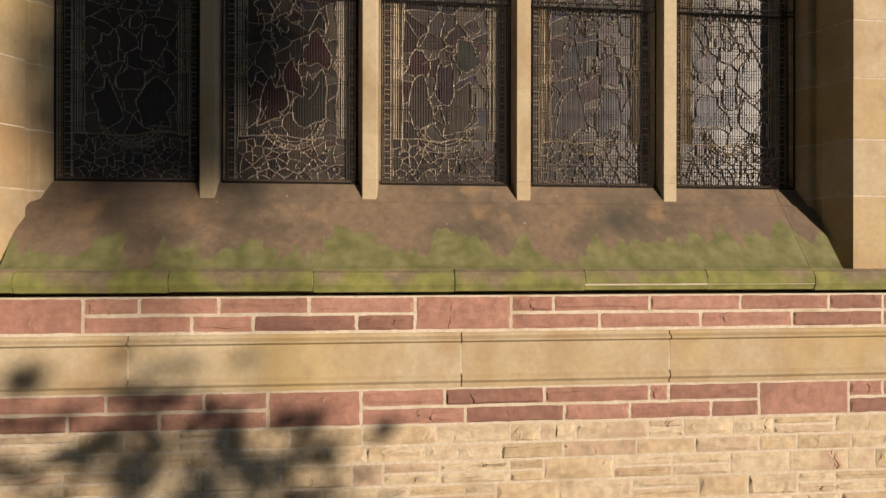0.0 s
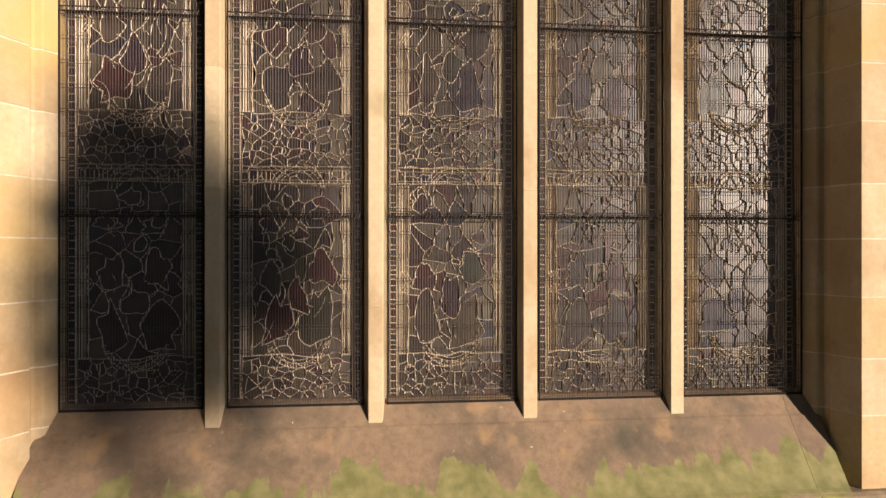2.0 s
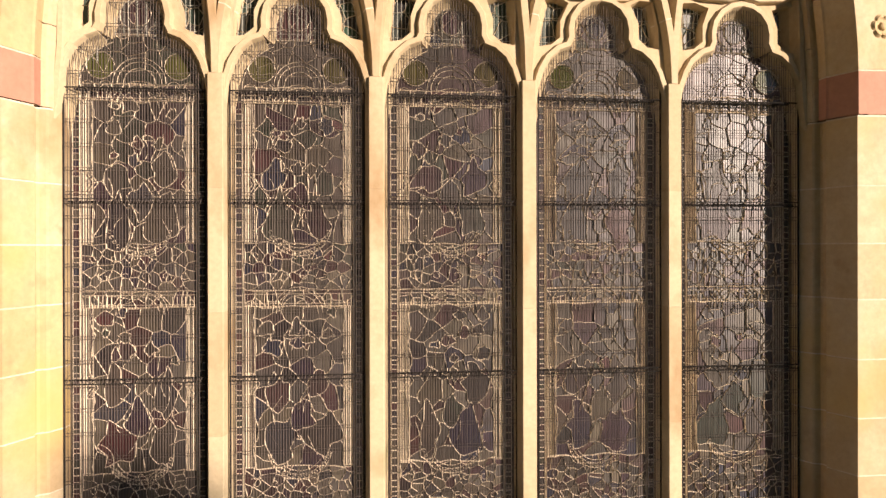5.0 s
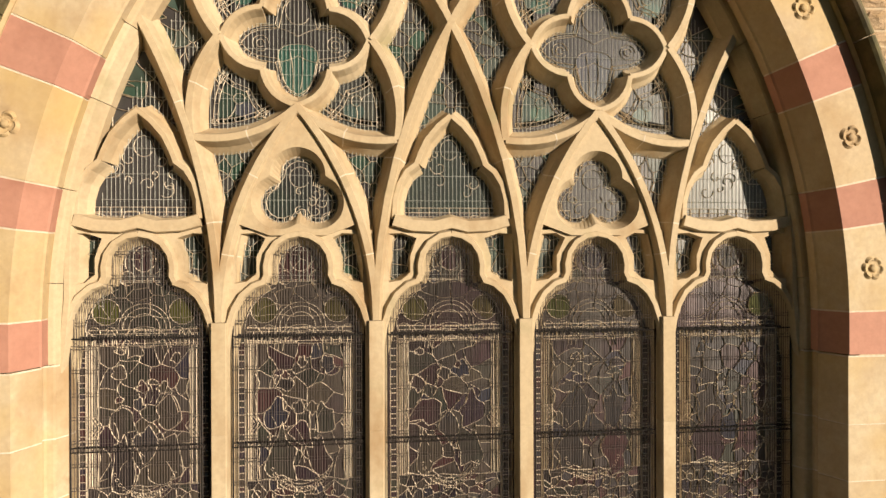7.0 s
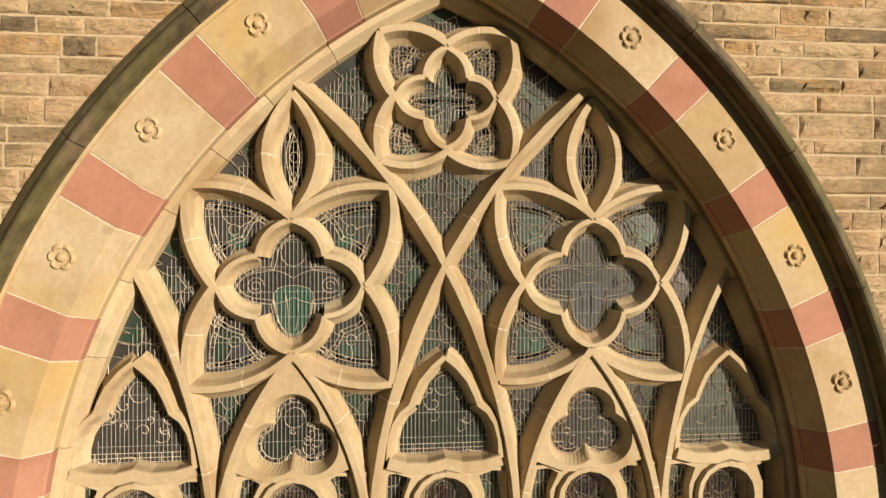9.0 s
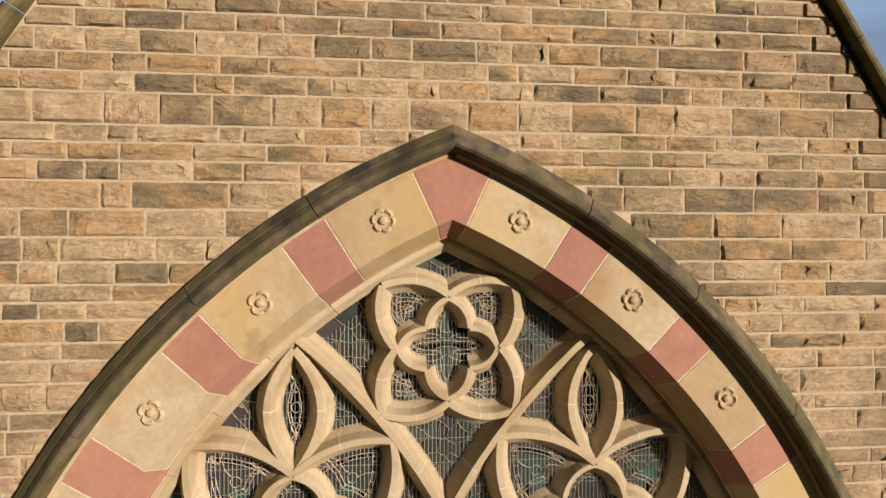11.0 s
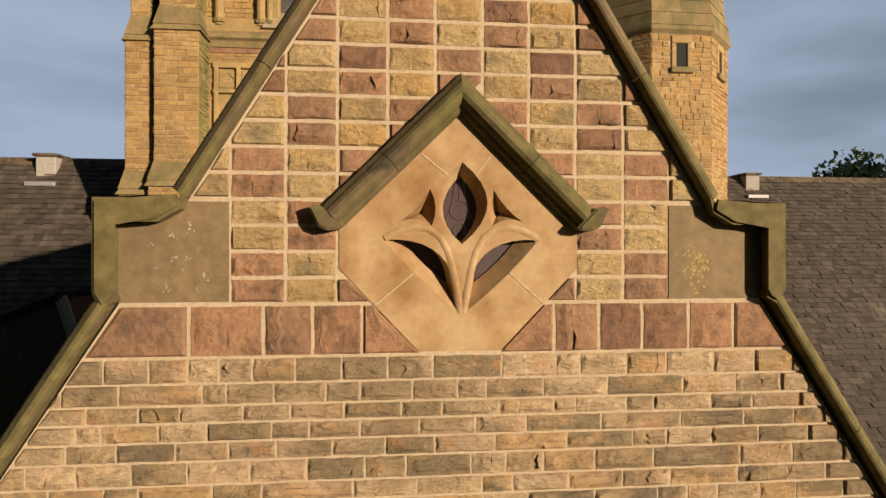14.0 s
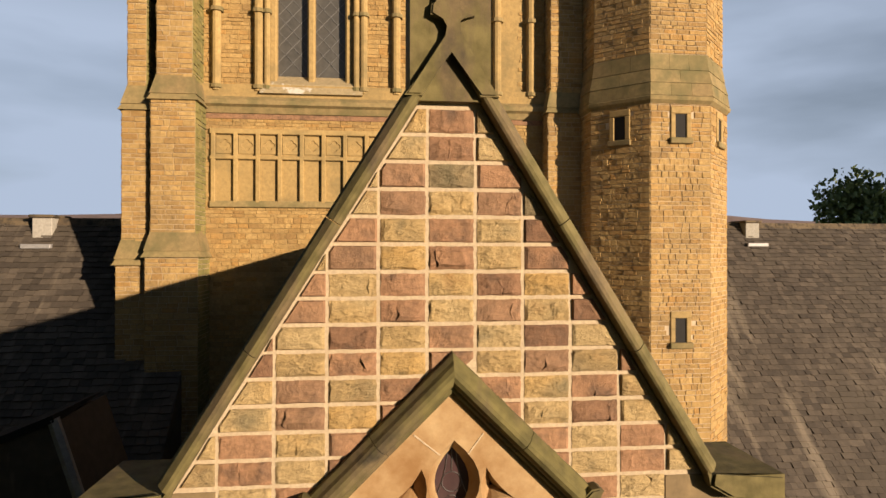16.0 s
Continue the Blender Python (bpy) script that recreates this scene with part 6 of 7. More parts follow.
for n, (o, what) in enumerate(shaped):
    dy = 0.0022
    pane(o, hglass, DARKGREEN, GLASS_Y + dy, rng, flat=True)
    mid = (sum(p[0] for p in o) / len(o), sum(p[1] for p in o) / len(o))
    rim = 0.012 if what in ("canopy", "trefoil") else 0.058 if what == "lobes" else 0.086
    a, b = inset(o, rim), inset(o, rim + (0.020 if what != "leaf" else 0.013))
    for ln in (a, b):
        hl.append((ln + ln[:1], 0.0034))
    pane(b, hglass, GREENGLASS, GLASS_Y + 0.0012, rng, flat=True)
    for i in range(len(o)):                               # beads between the two border lines
        hl.append(([a[i], b[i]], 0.0030))
    size = 0.5 * (max(p[0] for p in o) - min(p[0] for p in o))
    if what == "petal":
        hl.append((ring(mid[0], mid[1], size * 0.11, size * 0.11, 9), 0.0034))
        for t in (0.4, 2.4, 4.4):
            t += rng.uniform(-0.3, 0.3)
            hl.append((bow((mid[0] + size * 0.11 * math.cos(t), mid[1] + size * 0.11 * math.sin(t)), (mid[0] + size * 0.5 * math.cos(t), mid[1] + size * 0.5 * math.sin(t)), 0.012, 6), 0.0032))
        pane(ring(mid[0] + rng.uniform(-0.03, 0.03), mid[1] - 0.05, size * 0.22, size * 0.16, 10), hglass, TEALGLASS, GLASS_Y + 0.0004, rng, flat=True)
    elif what == "lobes":
        for sx in (-1, 1):
            hl.append((ring(mid[0] + sx * size * 0.50, mid[1], size * 0.11, size * 0.11, 10), 0.0030))
            hl.append((ring(mid[0] + sx * size * 0.50, mid[1], size * 0.055, size * 0.055, 8), 0.003))
            hl.append((bow((mid[0], mid[1] + size * 0.10), (mid[0] + sx * size * 0.62, mid[1] + size * 0.16), 0.03 * sx, 8), 0.0030))
            hl.append((bow((mid[0], mid[1] - size * 0.16), (mid[0] + sx * size * 0.62, mid[1] - size * 0.18), -0.03 * sx, 8), 0.0030))
        hl.append((ring(mid[0], mid[1] + size * 0.45, size * 0.17, size * 0.19, 12), 0.0030))
        foot = smooth([(mid[0] - size * 0.26, mid[1] - size * 0.1), (mid[0], mid[1]), (mid[0] + size * 0.26, mid[1] - size * 0.1), (mid[0] + size * 0.2, mid[1] - size * 0.5), (mid[0], mid[1] - size * 0.72), (mid[0] - size * 0.2, mid[1] - size * 0.5)])
        pane(foot, hglass, TEALGLASS, GLASS_Y + 0.0004, rng, flat=True)
        hl.append((foot + foot[:1], 0.0030))
        for k in (-0.12, 0.05):
            hl.append((bow((mid[0] + size * k, mid[1] - size * 0.05), (mid[0] + size * k * 0.6, mid[1] - size * 0.62), 0.008, 6), 0.003))
    elif what == "leaf":
        for dz in (-0.10, 0.0, 0.10):
            hl.append((ring(mid[0], mid[1] + dz, 0.022, 0.026, 9), 0.0034))
    elif what == "canopy":
        hl.append((ring(mid[0], mid[1] + 0.12, 0.045, 0.05, 12), 0.0030))
        hl.append(([(mid[0] - 0.23, 6.775), (mid[0] + 0.23, 6.775)], 0.0034))
        for k in range(9):
            hl.append(([(mid[0] - 0.2 + 0.05 * k, 6.735), (mid[0] - 0.2 + 0.05 * k, 6.775)], 0.003))
        for _ in range(11):
            hl.append((scroll(mid[0] + rng.uniform(-0.15, 0.15), mid[1] + rng.uniform(-0.10, 0.10), rng.uniform(0.02, 0.045), rng.uniform(0, 6.2), rng.choice((-1, 1)), 10), 0.0034))
    else:
        hl.append((ring(mid[0], mid[1] + 0.085, 0.05, 0.05, 12), 0.0030))
        for _ in range(7):
            hl.append((scroll(mid[0] + rng.uniform(-0.11, 0.11), mid[1] + rng.uniform(-0.09, 0.03), rng.uniform(0.02, 0.04), rng.uniform(0, 6.2), rng.choice((-1, 1)), 10), 0.0034))
tagged(obj("glazing", hrest[0], hrest[1], GREENGLASS_REST, hglass), kind="stuff")
came_mesh("leading", hl, hglass, GLASS_Y - 0.0005, 0.005, CAME)
verts, faces, x = [], [], -1.72
while x < 1.72:
    top = SPRING + math.sqrt(max(0.0, 2.93 ** 2 - (abs(x) + ARCX) ** 2))
    wires(verts, faces, (x, 6.42 if abs(x) < 1.62 else 6.30), (x, top), (0.0026, GLASS_Y - 0.009))
    x += 0.0195
z = 6.45
while z < 8.9:
    w = math.sqrt(max(0.0, 2.93 ** 2 - (z - SPRING) ** 2)) - ARCX
    wires(verts, faces, (-w, z), (w, z), (0.0022, GLASS_Y - 0.008))
    z += 0.12
tagged(obj("wire_mesh", verts, faces, PALEWIRE, hglass, "pale vertical guard wires"), kind="stuff")


# ---- trees ----
def tree(name, x, y, base, height, spread, seed, leaves=2600, leaf=0.22, label="broad leafy tree with a dense dark crown", low=0.35, reach=0.75):
    """A trunk with limbs and a crown of many small leaf clumps with gaps between them."""
    rng = random.Random(seed)
    t = thing(name, label, "tree", at=(x, y, base))
    bm = bmesh.new()
    tips = []

    def limb(p, d, r, length, depth):
        q = p + d * length
        s = d.orthogonal().normalized()
        u = d.cross(s)
        n = 7 if depth < 2 else 5
        a = [bm.verts.new(p + (s * math.cos(2 * math.pi * i / n) + u * math.sin(2 * math.pi * i / n)) * r) for i in range(n)]
        b = [bm.verts.new(q + (s * math.cos(2 * math.pi * i / n) + u * math.sin(2 * math.pi * i / n)) * r * 0.66) for i in range(n)]
        for i in range(n):
            bm.faces.new((a[i], a[(i + 1) % n], b[(i + 1) % n], b[i]))
        if depth >= 2:
            tips.append(q)
        if depth < 4:
            for _ in range(3 if depth < 3 else 2):
                e = (d + Vector((rng.gauss(0, 0.62), rng.gauss(0, 0.62), rng.gauss(0.12, 0.35)))).normalized()
                limb(q, e, r * 0.6, length * reach * rng.uniform(0.85, 1.12), depth + 1)

    limb(Vector((x, y, base - 0.1)), Vector((rng.gauss(0, 0.03), rng.gauss(0, 0.03), 1)).normalized(), height * 0.028, height * low, 0)
    part("trunk", bm, BARK, t)
    verts, faces = [], []
    c = Vector((x, y, base + height * 0.66))
    for i in range(leaves):
        g = Vector((rng.gauss(0, 1), rng.gauss(0, 1), rng.gauss(0, 0.8)))
        p = rng.choice(tips) + g * (min(1.0, 2.1 / max(0.01, g.length)) * spread * 0.135)
        s = leaf * rng.uniform(0.6, 1.3)
        a = Vector((rng.gauss(0, 1), rng.gauss(0, 1), rng.gauss(0, 1))).normalized()
        b = a.orthogonal().normalized()
        d = a.cross(b)
        k = len(verts)
        verts += [tuple(p + b * s), tuple(p + d * s * 0.5 + a * s * 0.15), tuple(p - b * s), tuple(p - d * s * 0.5 + a * s * 0.15)]
        faces += [(k, k + 1, k + 2), (k, k + 2, k + 3)]
    tagged(obj("crown", verts, faces, LEAF, t), kind="stuff")
    return t


def pointed_tree(x, y, height, seed, thick=80, foot=3.0):
    """A slim pointed tree: a straight stem, short limbs, dense tufts that thin out towards the wide foot of the crown."""
    rng = random.Random(seed)
    t = thing("pointed_tree", "slim pointed evergreen in the churchyard", "tree", at=(x, y, 0))
    bm = bmesh.new()
    bmesh.ops.create_cone(bm, cap_ends=True, segments=9, radius1=0.055, radius2=0.012, depth=height, matrix=Matrix.Translation((x, y, height / 2 - 0.05)))
    part("trunk", bm, BARK, t)
    bm = bmesh.new()
    verts, faces = [], []
    for i in range(190):
        f = rng.random() ** 0.8                           # 0 at the top, 1 at the foot of the crown
        z = height - 0.30 - f * (height - foot)
        r, a = (0.14 + 0.30 * f) * math.sqrt(rng.random()), rng.uniform(0, 6.283)
        c = Vector((x + r * math.cos(a), y + r * math.sin(a), z))
        sweep_from = Vector((x, y, z - 0.35 * r))
        d = c - sweep_from
        s = d.orthogonal().normalized() * 0.012
        q = [bm.verts.new(p) for p in (sweep_from + s, sweep_from + d.cross(s).normalized() * 0.012, sweep_from - s, c)]
        bm.faces.new((q[0], q[1], q[3])), bm.faces.new((q[1], q[2], q[3])), bm.faces.new((q[2], q[0], q[3]))
        for _ in range(thick if f < 0.64 else thick // 8 if f < 0.74 else 0):
            p = c + Vector((rng.gauss(0, 1), rng.gauss(0, 1), rng.gauss(0, 1.2))) * 0.085
            n = Vector((rng.gauss(0, 1), rng.gauss(0, 1), rng.gauss(0, 1))).normalized()
            b = n.orthogonal().normalized() * rng.uniform(0.05, 0.10)
            e = n.cross(b) * 0.55
            k = len(verts)
            verts += [tuple(p + b), tuple(p + e), tuple(p - b), tuple(p - e)]
            faces.append((k, k + 1, k + 2, k + 3))
    part("limbs", bm, BARK, t)
    tagged(obj("crown", verts, faces, LEAF, t), kind="stuff")


tree("tree", 37.4, 40.0, 0.0, 17.4, 9.0, 5, leaves=100000, leaf=0.27)
# trees across the churchyard, unseen behind the camera: they shade the foot of the window, hold off sky light and stand
# in the glass
pointed_tree(14.40, -18.0, 9.17, 31, 28, 7.35)
pointed_tree(15.12, -18.3, 8.95, 32, 4, 8.0)
pointed_tree(13.20, -18.2, 10.1, 33, 1, 8.2)
# this unseen tree is added to keep sky light off the right-hand reveals
tree("tree", -13.0, -5.5, 0.0, 18.0, 10.0, 18, leaves=20000, leaf=0.55)
tree("small_tree", 4.65, -7.2, 0.0, 4.50, 1.6, 21, leaves=380, leaf=0.08, label="small open-crowned tree in the churchyard", low=0.56, reach=0.40)
def hedge(x0, x1, y, high, seed):
    """A clipped evergreen hedge added unseen across the churchyard to darken what the glass mirrors: a dark core under
    many small leaves.
    """
    rng = random.Random(seed)
    t = thing("hedge", "tall dark evergreen hedge added out of view to darken reflections in the glass", "hedge", at=((x0 + x1) / 2, y, 0))
    bm = bmesh.new()
    box(bm, x0 + 0.2, x1 - 0.2, y - 0.5, y + 0.5, -0.05, high - 0.25, 0.15)
    part("core", bm, LEAF, t)
    verts, faces = [], []
    for _ in range(9000):
        p = Vector((rng.uniform(x0, x1), y + rng.choice((-0.55, 0.55, rng.uniform(-0.6, 0.6))) + rng.gauss(0, 0.08), rng.uniform(0, high + rng.gauss(0, 0.12))))
        n = Vector((rng.gauss(0, 1), rng.gauss(0, 1), rng.gauss(0, 1))).normalized()
        b = n.orthogonal().normalized() * rng.uniform(0.10, 0.22)
        e = n.cross(b) * 0.55
        k = len(verts)
        verts += [tuple(p + b), tuple(p + e), tuple(p - b), tuple(p - e)]
        faces.append((k, k + 1, k + 2, k + 3))
    tagged(obj("foliage", verts, faces, LEAF, t), kind="stuff")


hedge(-32.0, 3.0, -17.0, 5.0, 41)
# the next six are unseen too, added to block sky light from left and behind
tree("tree", -26.0, -9.0, 0.0, 19.0, 10.0, 14, leaves=20000, leaf=0.55)
tree("tree", -19.0, -4.0, 0.0, 17.0, 10.0, 15, leaves=20000, leaf=0.55)
tree("tree", -13.0, -15.0, 0.0, 16.0, 9.0, 16, leaves=20000, leaf=0.55)
tree("tree", -15.0, -10.0, 0.0, 21.0, 10.0, 23, leaves=26000, leaf=0.6)
tree("tree", -8.0, -17.0, 0.0, 20.0, 10.0, 24, leaves=26000, leaf=0.6)
tree("tree", -2.5, -19.5, 0.0, 18.0, 9.0, 25, leaves=22000, leaf=0.55)
tree("tree", -9.0, -24.0, 0.0, 15.0, 9.0, 9, leaves=4200, leaf=0.32)
tree("tree", -1.5, -26.0, 0.0, 16.0, 9.0, 10, leaves=4200, leaf=0.32)
tree("tree", 6.0, -27.0, 0.0, 14.0, 9.0, 12, leaves=2600, leaf=0.30)
tree("tree", -18.0, -22.0, 0.0, 15.0, 9.0, 13, leaves=4200, leaf=0.32)


# ---- the stones of the wall, one by one ----
def rock_face(w, h, rng, rough):
    """Front of one rock-faced stone: steep worn edges, a nearly flat broken face, and often a crack part of the way across it."""
    n, nz = max(3, min(7, round(w / 0.05))), 3 if h < 0.10 else 4
    e, g = 0.010 / w, 0.009 / h
    us, jump = [0.0, e * rng.uniform(0.5, 1.6)] + [i / n for i in range(1, n)] + [1 - e * rng.uniform(0.6, 2.2), 1.0], {}
    vs = [0.0, g * rng.uniform(0.6, 1.4)] + [j / nz for j in range(1, nz)] + [1 - g * rng.uniform(0.8, 2.5), 1.0]
    for _ in range(rng.choice((0, 0, 1, 1, 2)) if w > 0.12 else rng.choice((0, 0, 1))):
        u = rng.uniform(0.12, 0.88)
        if min(abs(u - q) for q in us) > 0.02:
            us += [u, u + 0.004 / w]
            jump[u] = (rng.uniform(-0.55, 0.65) * rough, rng.uniform(0.2, 0.8), rng.choice((-1, 1)))
    us.sort()
    nx, nr = len(us) - 1, len(vs) - 1
    verts, faces = [], []
    lean, drop = rng.uniform(-0.35, 0.35), rng.uniform(-0.5, 0.4)
    crack = rng.uniform(0.2, 0.8) if rng.random() < 0.4 else None        # a level break: the face sets back below it
    wob = [rng.uniform(-0.014, 0.014) for _ in vs]
    soft = [rng.choice((0.15, 0.4, 0.7, 1.0)) for _ in range(4)]
    for j, v in enumerate(vs):
        for i, u in enumerate(us):
            edge = i in (0, nx) or j in (0, nr)
            step = sum(d for q, (d, v0, sg) in jump.items() if u > q + 1e-6 and (v - v0) * sg > 0)
            if crack is not None and v < crack:
                step -= 0.35 * rough
            inner = 1 < i < nx - 1
            near = i in (1, nx - 1)
            x = w * u + (wob[j] if inner else rng.uniform(-0.003, 0.005) if near else 0) + rng.uniform(-0.0025, 0.0025)
            z = h * v + (rng.uniform(-0.3, 0.3) * h / nz if 1 < j < nr - 1 else rng.uniform(-0.003, 0.004)) * (0 if j in (0, nr) else 1) + rng.uniform(-0.002, 0.002)
            slack = (soft[0] if i == 1 else soft[1] if i == nx - 1 else 1.0) * (soft[2] if j == 1 else soft[3] if j == nr - 1 else 1.0)
            y = -0.004 if edge else -0.004 - slack * max(0.0, rough * (0.50 + lean * (u - 0.5) + drop * (v - 0.5) + rng.uniform(-0.17, 0.17)) + step)
            verts.append((min(max(x, -0.002), w + 0.002), y, min(max(z, -0.002), h + 0.002)))
    for j in range(nr):
        for i in range(nx):
            a = j * (nx + 1) + i
            faces.append((a, a + 1, a + nx + 2, a + nx + 1))
    nz = nr
    n = len(verts)
    ring = [i for i in range(nx + 1)] + [(nx + 1) * (j + 1) - 1 for j in range(1, nz + 1)] + [nz * (nx + 1) + i for i in range(nx - 1, -1, -1)] + [j * (nx + 1) for j in range(nz - 1, 0, -1)]
    for i in ring:
        x, y, z = verts[i]
        verts.append((x, 0.012, z))
    for k in range(len(ring)):
        m = (k + 1) % len(ring)
        faces.append((ring[m], ring[k], n + k, n + m))
    return verts, faces


def rock_poly(poly, rng, rough):
    """The same for a stone cut to another outline."""
    n = len(poly)
    cx, cz = sum(p[0] for p in poly) / n, sum(p[1] for p in poly) / n
    verts = [(x, 0.012, z) for x, z in poly] + [(x, -0.004, z) for x, z in poly]
    for f, lo, hi in ((0.90, 0.55, 0.85), (0.45, 0.6, 0.95)):
        verts += [(cx + (x - cx) * f, -rough * rng.uniform(lo, hi), cz + (z - cz) * f) for x, z in poly]
    verts.append((cx, -rough * rng.uniform(0.6, 0.95), cz))
    faces = []
    for r in range(3):
        for i in range(n):
            j = (i + 1) % n
            faces.append((r * n + i, r * n + j, (r + 1) * n + j, (r + 1) * n + i))
    faces += [(3 * n + i, 3 * n + (i + 1) % n, 4 * n) for i in range(n)]
    return verts, faces


stone_rng = random.Random(4)
joined = {}
count = {}


def lay(poly, parent, mat, rough=0.021, joint=0.0055, name="stone", limit=300):
    """Lay one stone into the wall. poly: its outline counter-clockwise, to the middle of the joints."""
    rng = stone_rng
    xs, zs = [p[0] for p in poly], [p[1] for p in poly]
    w, h = max(xs) - min(xs) - 2 * joint, max(zs) - min(zs) - 2 * joint
    if w < 0.025 or h < 0.02:
        return
    square = len(poly) == 4 and len({round(x, 3) for x in xs}) == 2 and len({round(z, 3) for z in zs}) == 2
    if square:
        v, f = rock_face(w, h, rng, rough)
        x0, z0 = min(xs) + joint, min(zs) + joint
        v = [(x + x0, y, z + z0) for x, y, z in v]
    else:
        cx, cz = sum(xs) / len(xs), sum(zs) / len(zs)
        kx, kz = 1 - 2 * joint / (w + 2 * joint), 1 - 2 * joint / (h + 2 * joint)
        v, f = rock_poly([(cx + (x - cx) * kx, cz + (z - cz) * kz) for x, z in poly], rng, rough)
    key = (parent.name, mat.name)
    count[parent.name] = count.get(parent.name, 0) + 1
    if count[parent.name] <= limit:
        obj(name, v, f, mat, parent)
    else:
        vs, fs, _, _ = joined.setdefault(key, ([], [], parent, mat))
        k = len(vs)
        vs += v
        fs += [tuple(i + k for i in q) for q in f]


def rect(x0, x1, z0, z1):
    return [(x0, z0), (x1, z0), (x1, z1), (x0, z1)]


def under_coping(poly):
    """Cut an outline to the gable's edges."""
    for s in (-1, 1):
        if max(p[1] for p in poly) > 10.98:
            poly = clip_poly(poly, s * 1.62, 1.0, 12.845 + 1.62 * s * GX)
        elif max(p[1] for p in poly) < 10.57:
            poly = clip_poly(poly, s * 1.555, 1.0, 10.55 + 1.555 * 1.43 + 1.555 * s * GX)
        if len(poly) < 3:
            return []
    return poly


def hood_edge(z):
    """How far the hood reaches from the middle at height z."""
    return math.sqrt(max(0.0, 3.492 ** 2 - (z - SPRING) ** 2)) - ARCX if z > SPRING else JAMB + 0.20


def course(z0, z1, joints, mat=None):
    """One course of the wall between two heights, with its upright joints."""
    e = hood_edge((z0 + z1) / 2)
    ends = [-2.75] + [j for j in joints if -2.7 < j < 2.8] + [2.85]
    for a, b in zip(ends, ends[1:]):
        if b - a > 0.42:
            m = (a + b) / 2 + stone_rng.uniform(-0.05, 0.05)
            pieces = [(a, m), (m, b)]
        else:
            pieces = [(a, b)]
        for p, q in pieces:
            if e > 0:
                if p > -e and q < e:
                    continue
                if p < e < q:
                    p = e
                if p < -e < q:
                    q = -e
            poly = under_coping(rect(p, q, z0, z1))
            if poly:
                lay(poly, wall, mat or RUBBLE)


def random_joints(lo=0.12, hi=0.42):
    x, out = -2.75 + stone_rng.uniform(0, 0.2), []
    while x < 2.8:
        out.append(round(x, 3))
        x += stone_rng.uniform(lo, hi)
    return out


# the courses between the red band and the point of the arch
course(10.207, 10.316, [-1.6, -1.45, -1.27, -1.11, -0.98, -0.84, -0.66, -0.46, -0.26, -0.06, 0.25, 0.5, 0.61, 0.83, 1.02, 1.25, 1.45, 1.64])
course(10.114, 10.207, [-1.76, -1.62, -1.39, -1.05, -0.95, -0.75, -0.53, -0.38, -0.15, 0.05, 0.18, 0.44, 0.74, 1.1, 1.58, 1.72])
course(10.039, 10.114, [-1.72, -1.52, -1.31, -0.88, -0.68, -0.45, -0.2, -0.02, 0.24, 0.49, 0.59, 0.83, 0.96, 1.44, 1.68])
course(9.958, 10.039, [-1.75, -1.56, -1.46, -1.23, -1.03, -0.76, -0.6, -0.38, -0.12, 0.13, 0.36, 0.71, 1.09, 1.4, 1.65, 1.8])
course(9.876, 9.958, [-1.8, -1.6, -1.4, -1.16, -0.94, -0.74, -0.5, -0.27, 0.22, 0.55, 0.86, 1.02, 1.24, 1.47, 1.72, 1.87])
course(9.775, 9.876, [-1.76, -1.56, -1.34, -1.11, -0.85, -0.61, -0.36, -0.18, 0.11, 0.27, 0.44, 0.68, 0.96, 1.38, 1.64, 1.9])
course(9.692, 9.775, [-1.86, -1.67, -1.45, -1.31, -1.01, -0.8, -0.41, -0.13, 0.16, 0.3, 0.56, 0.81, 1.04, 1.62, 1.81, 2.02])
course(9.607, 9.692, [-1.82, -1.57, -1.11, -0.95, -0.64, -0.53, -0.2, -0.06, 0.37, 0.68, 0.98, 1.12, 1.27, 1.48, 1.66, 1.9])
course(9.469, 9.607, [-1.77, -1.26, -1.04, -0.79, -0.58, -0.36, 0.07, 0.30, 0.55, 0.85, 1.32, 1.56, 1.83, 2.07])
course(9.393, 9.469, [-1.68, -1.47, -1.35, -1.01, -0.91, -0.65, -0.41, -0.2, 0.08, 0.31, 0.5, 0.78, 1.0, 1.24, 1.44, 1.7, 1.96])
course(9.316, 9.393, [-1.85, -1.63, -1.42, -1.12, -0.81, -0.56, -0.3, -0.05, 0.26, 0.6, 0.93, 1.19, 1.5, 1.67, 1.93])
course(9.230, 9.316, [-1.75, -1.56, -1.42, -1.12, -0.91, -0.67, -0.45, -0.2, 0.15, 0.46, 0.77, 1.02, 1.26, 1.44, 1.75, 1.99])
z = 9.230
while z > SPRING + 0.03:
    h = stone_rng.choice((0.075, 0.085, 0.095, 0.105, 0.12))
    course(z - h, z, random_joints())
    z -= h
while z > 2.72:
    h = stone_rng.choice((0.08, 0.09, 0.10, 0.13))
    course(z - h, z, random_joints())
    z -= h

# red bands and the moulded band below the window
base = tagged(thing("wall_base", at=(0, 0.006, 1.0)), "banded red and cream masonry under the window", "wall", kind="structure")


def row(z0, z1, xs, mat, rough=0.012, parent=base):
    for a, b in zip(xs, xs[1:]):
        lay(rect(a, b, z0, z1), parent, mat, rough, 0.007)


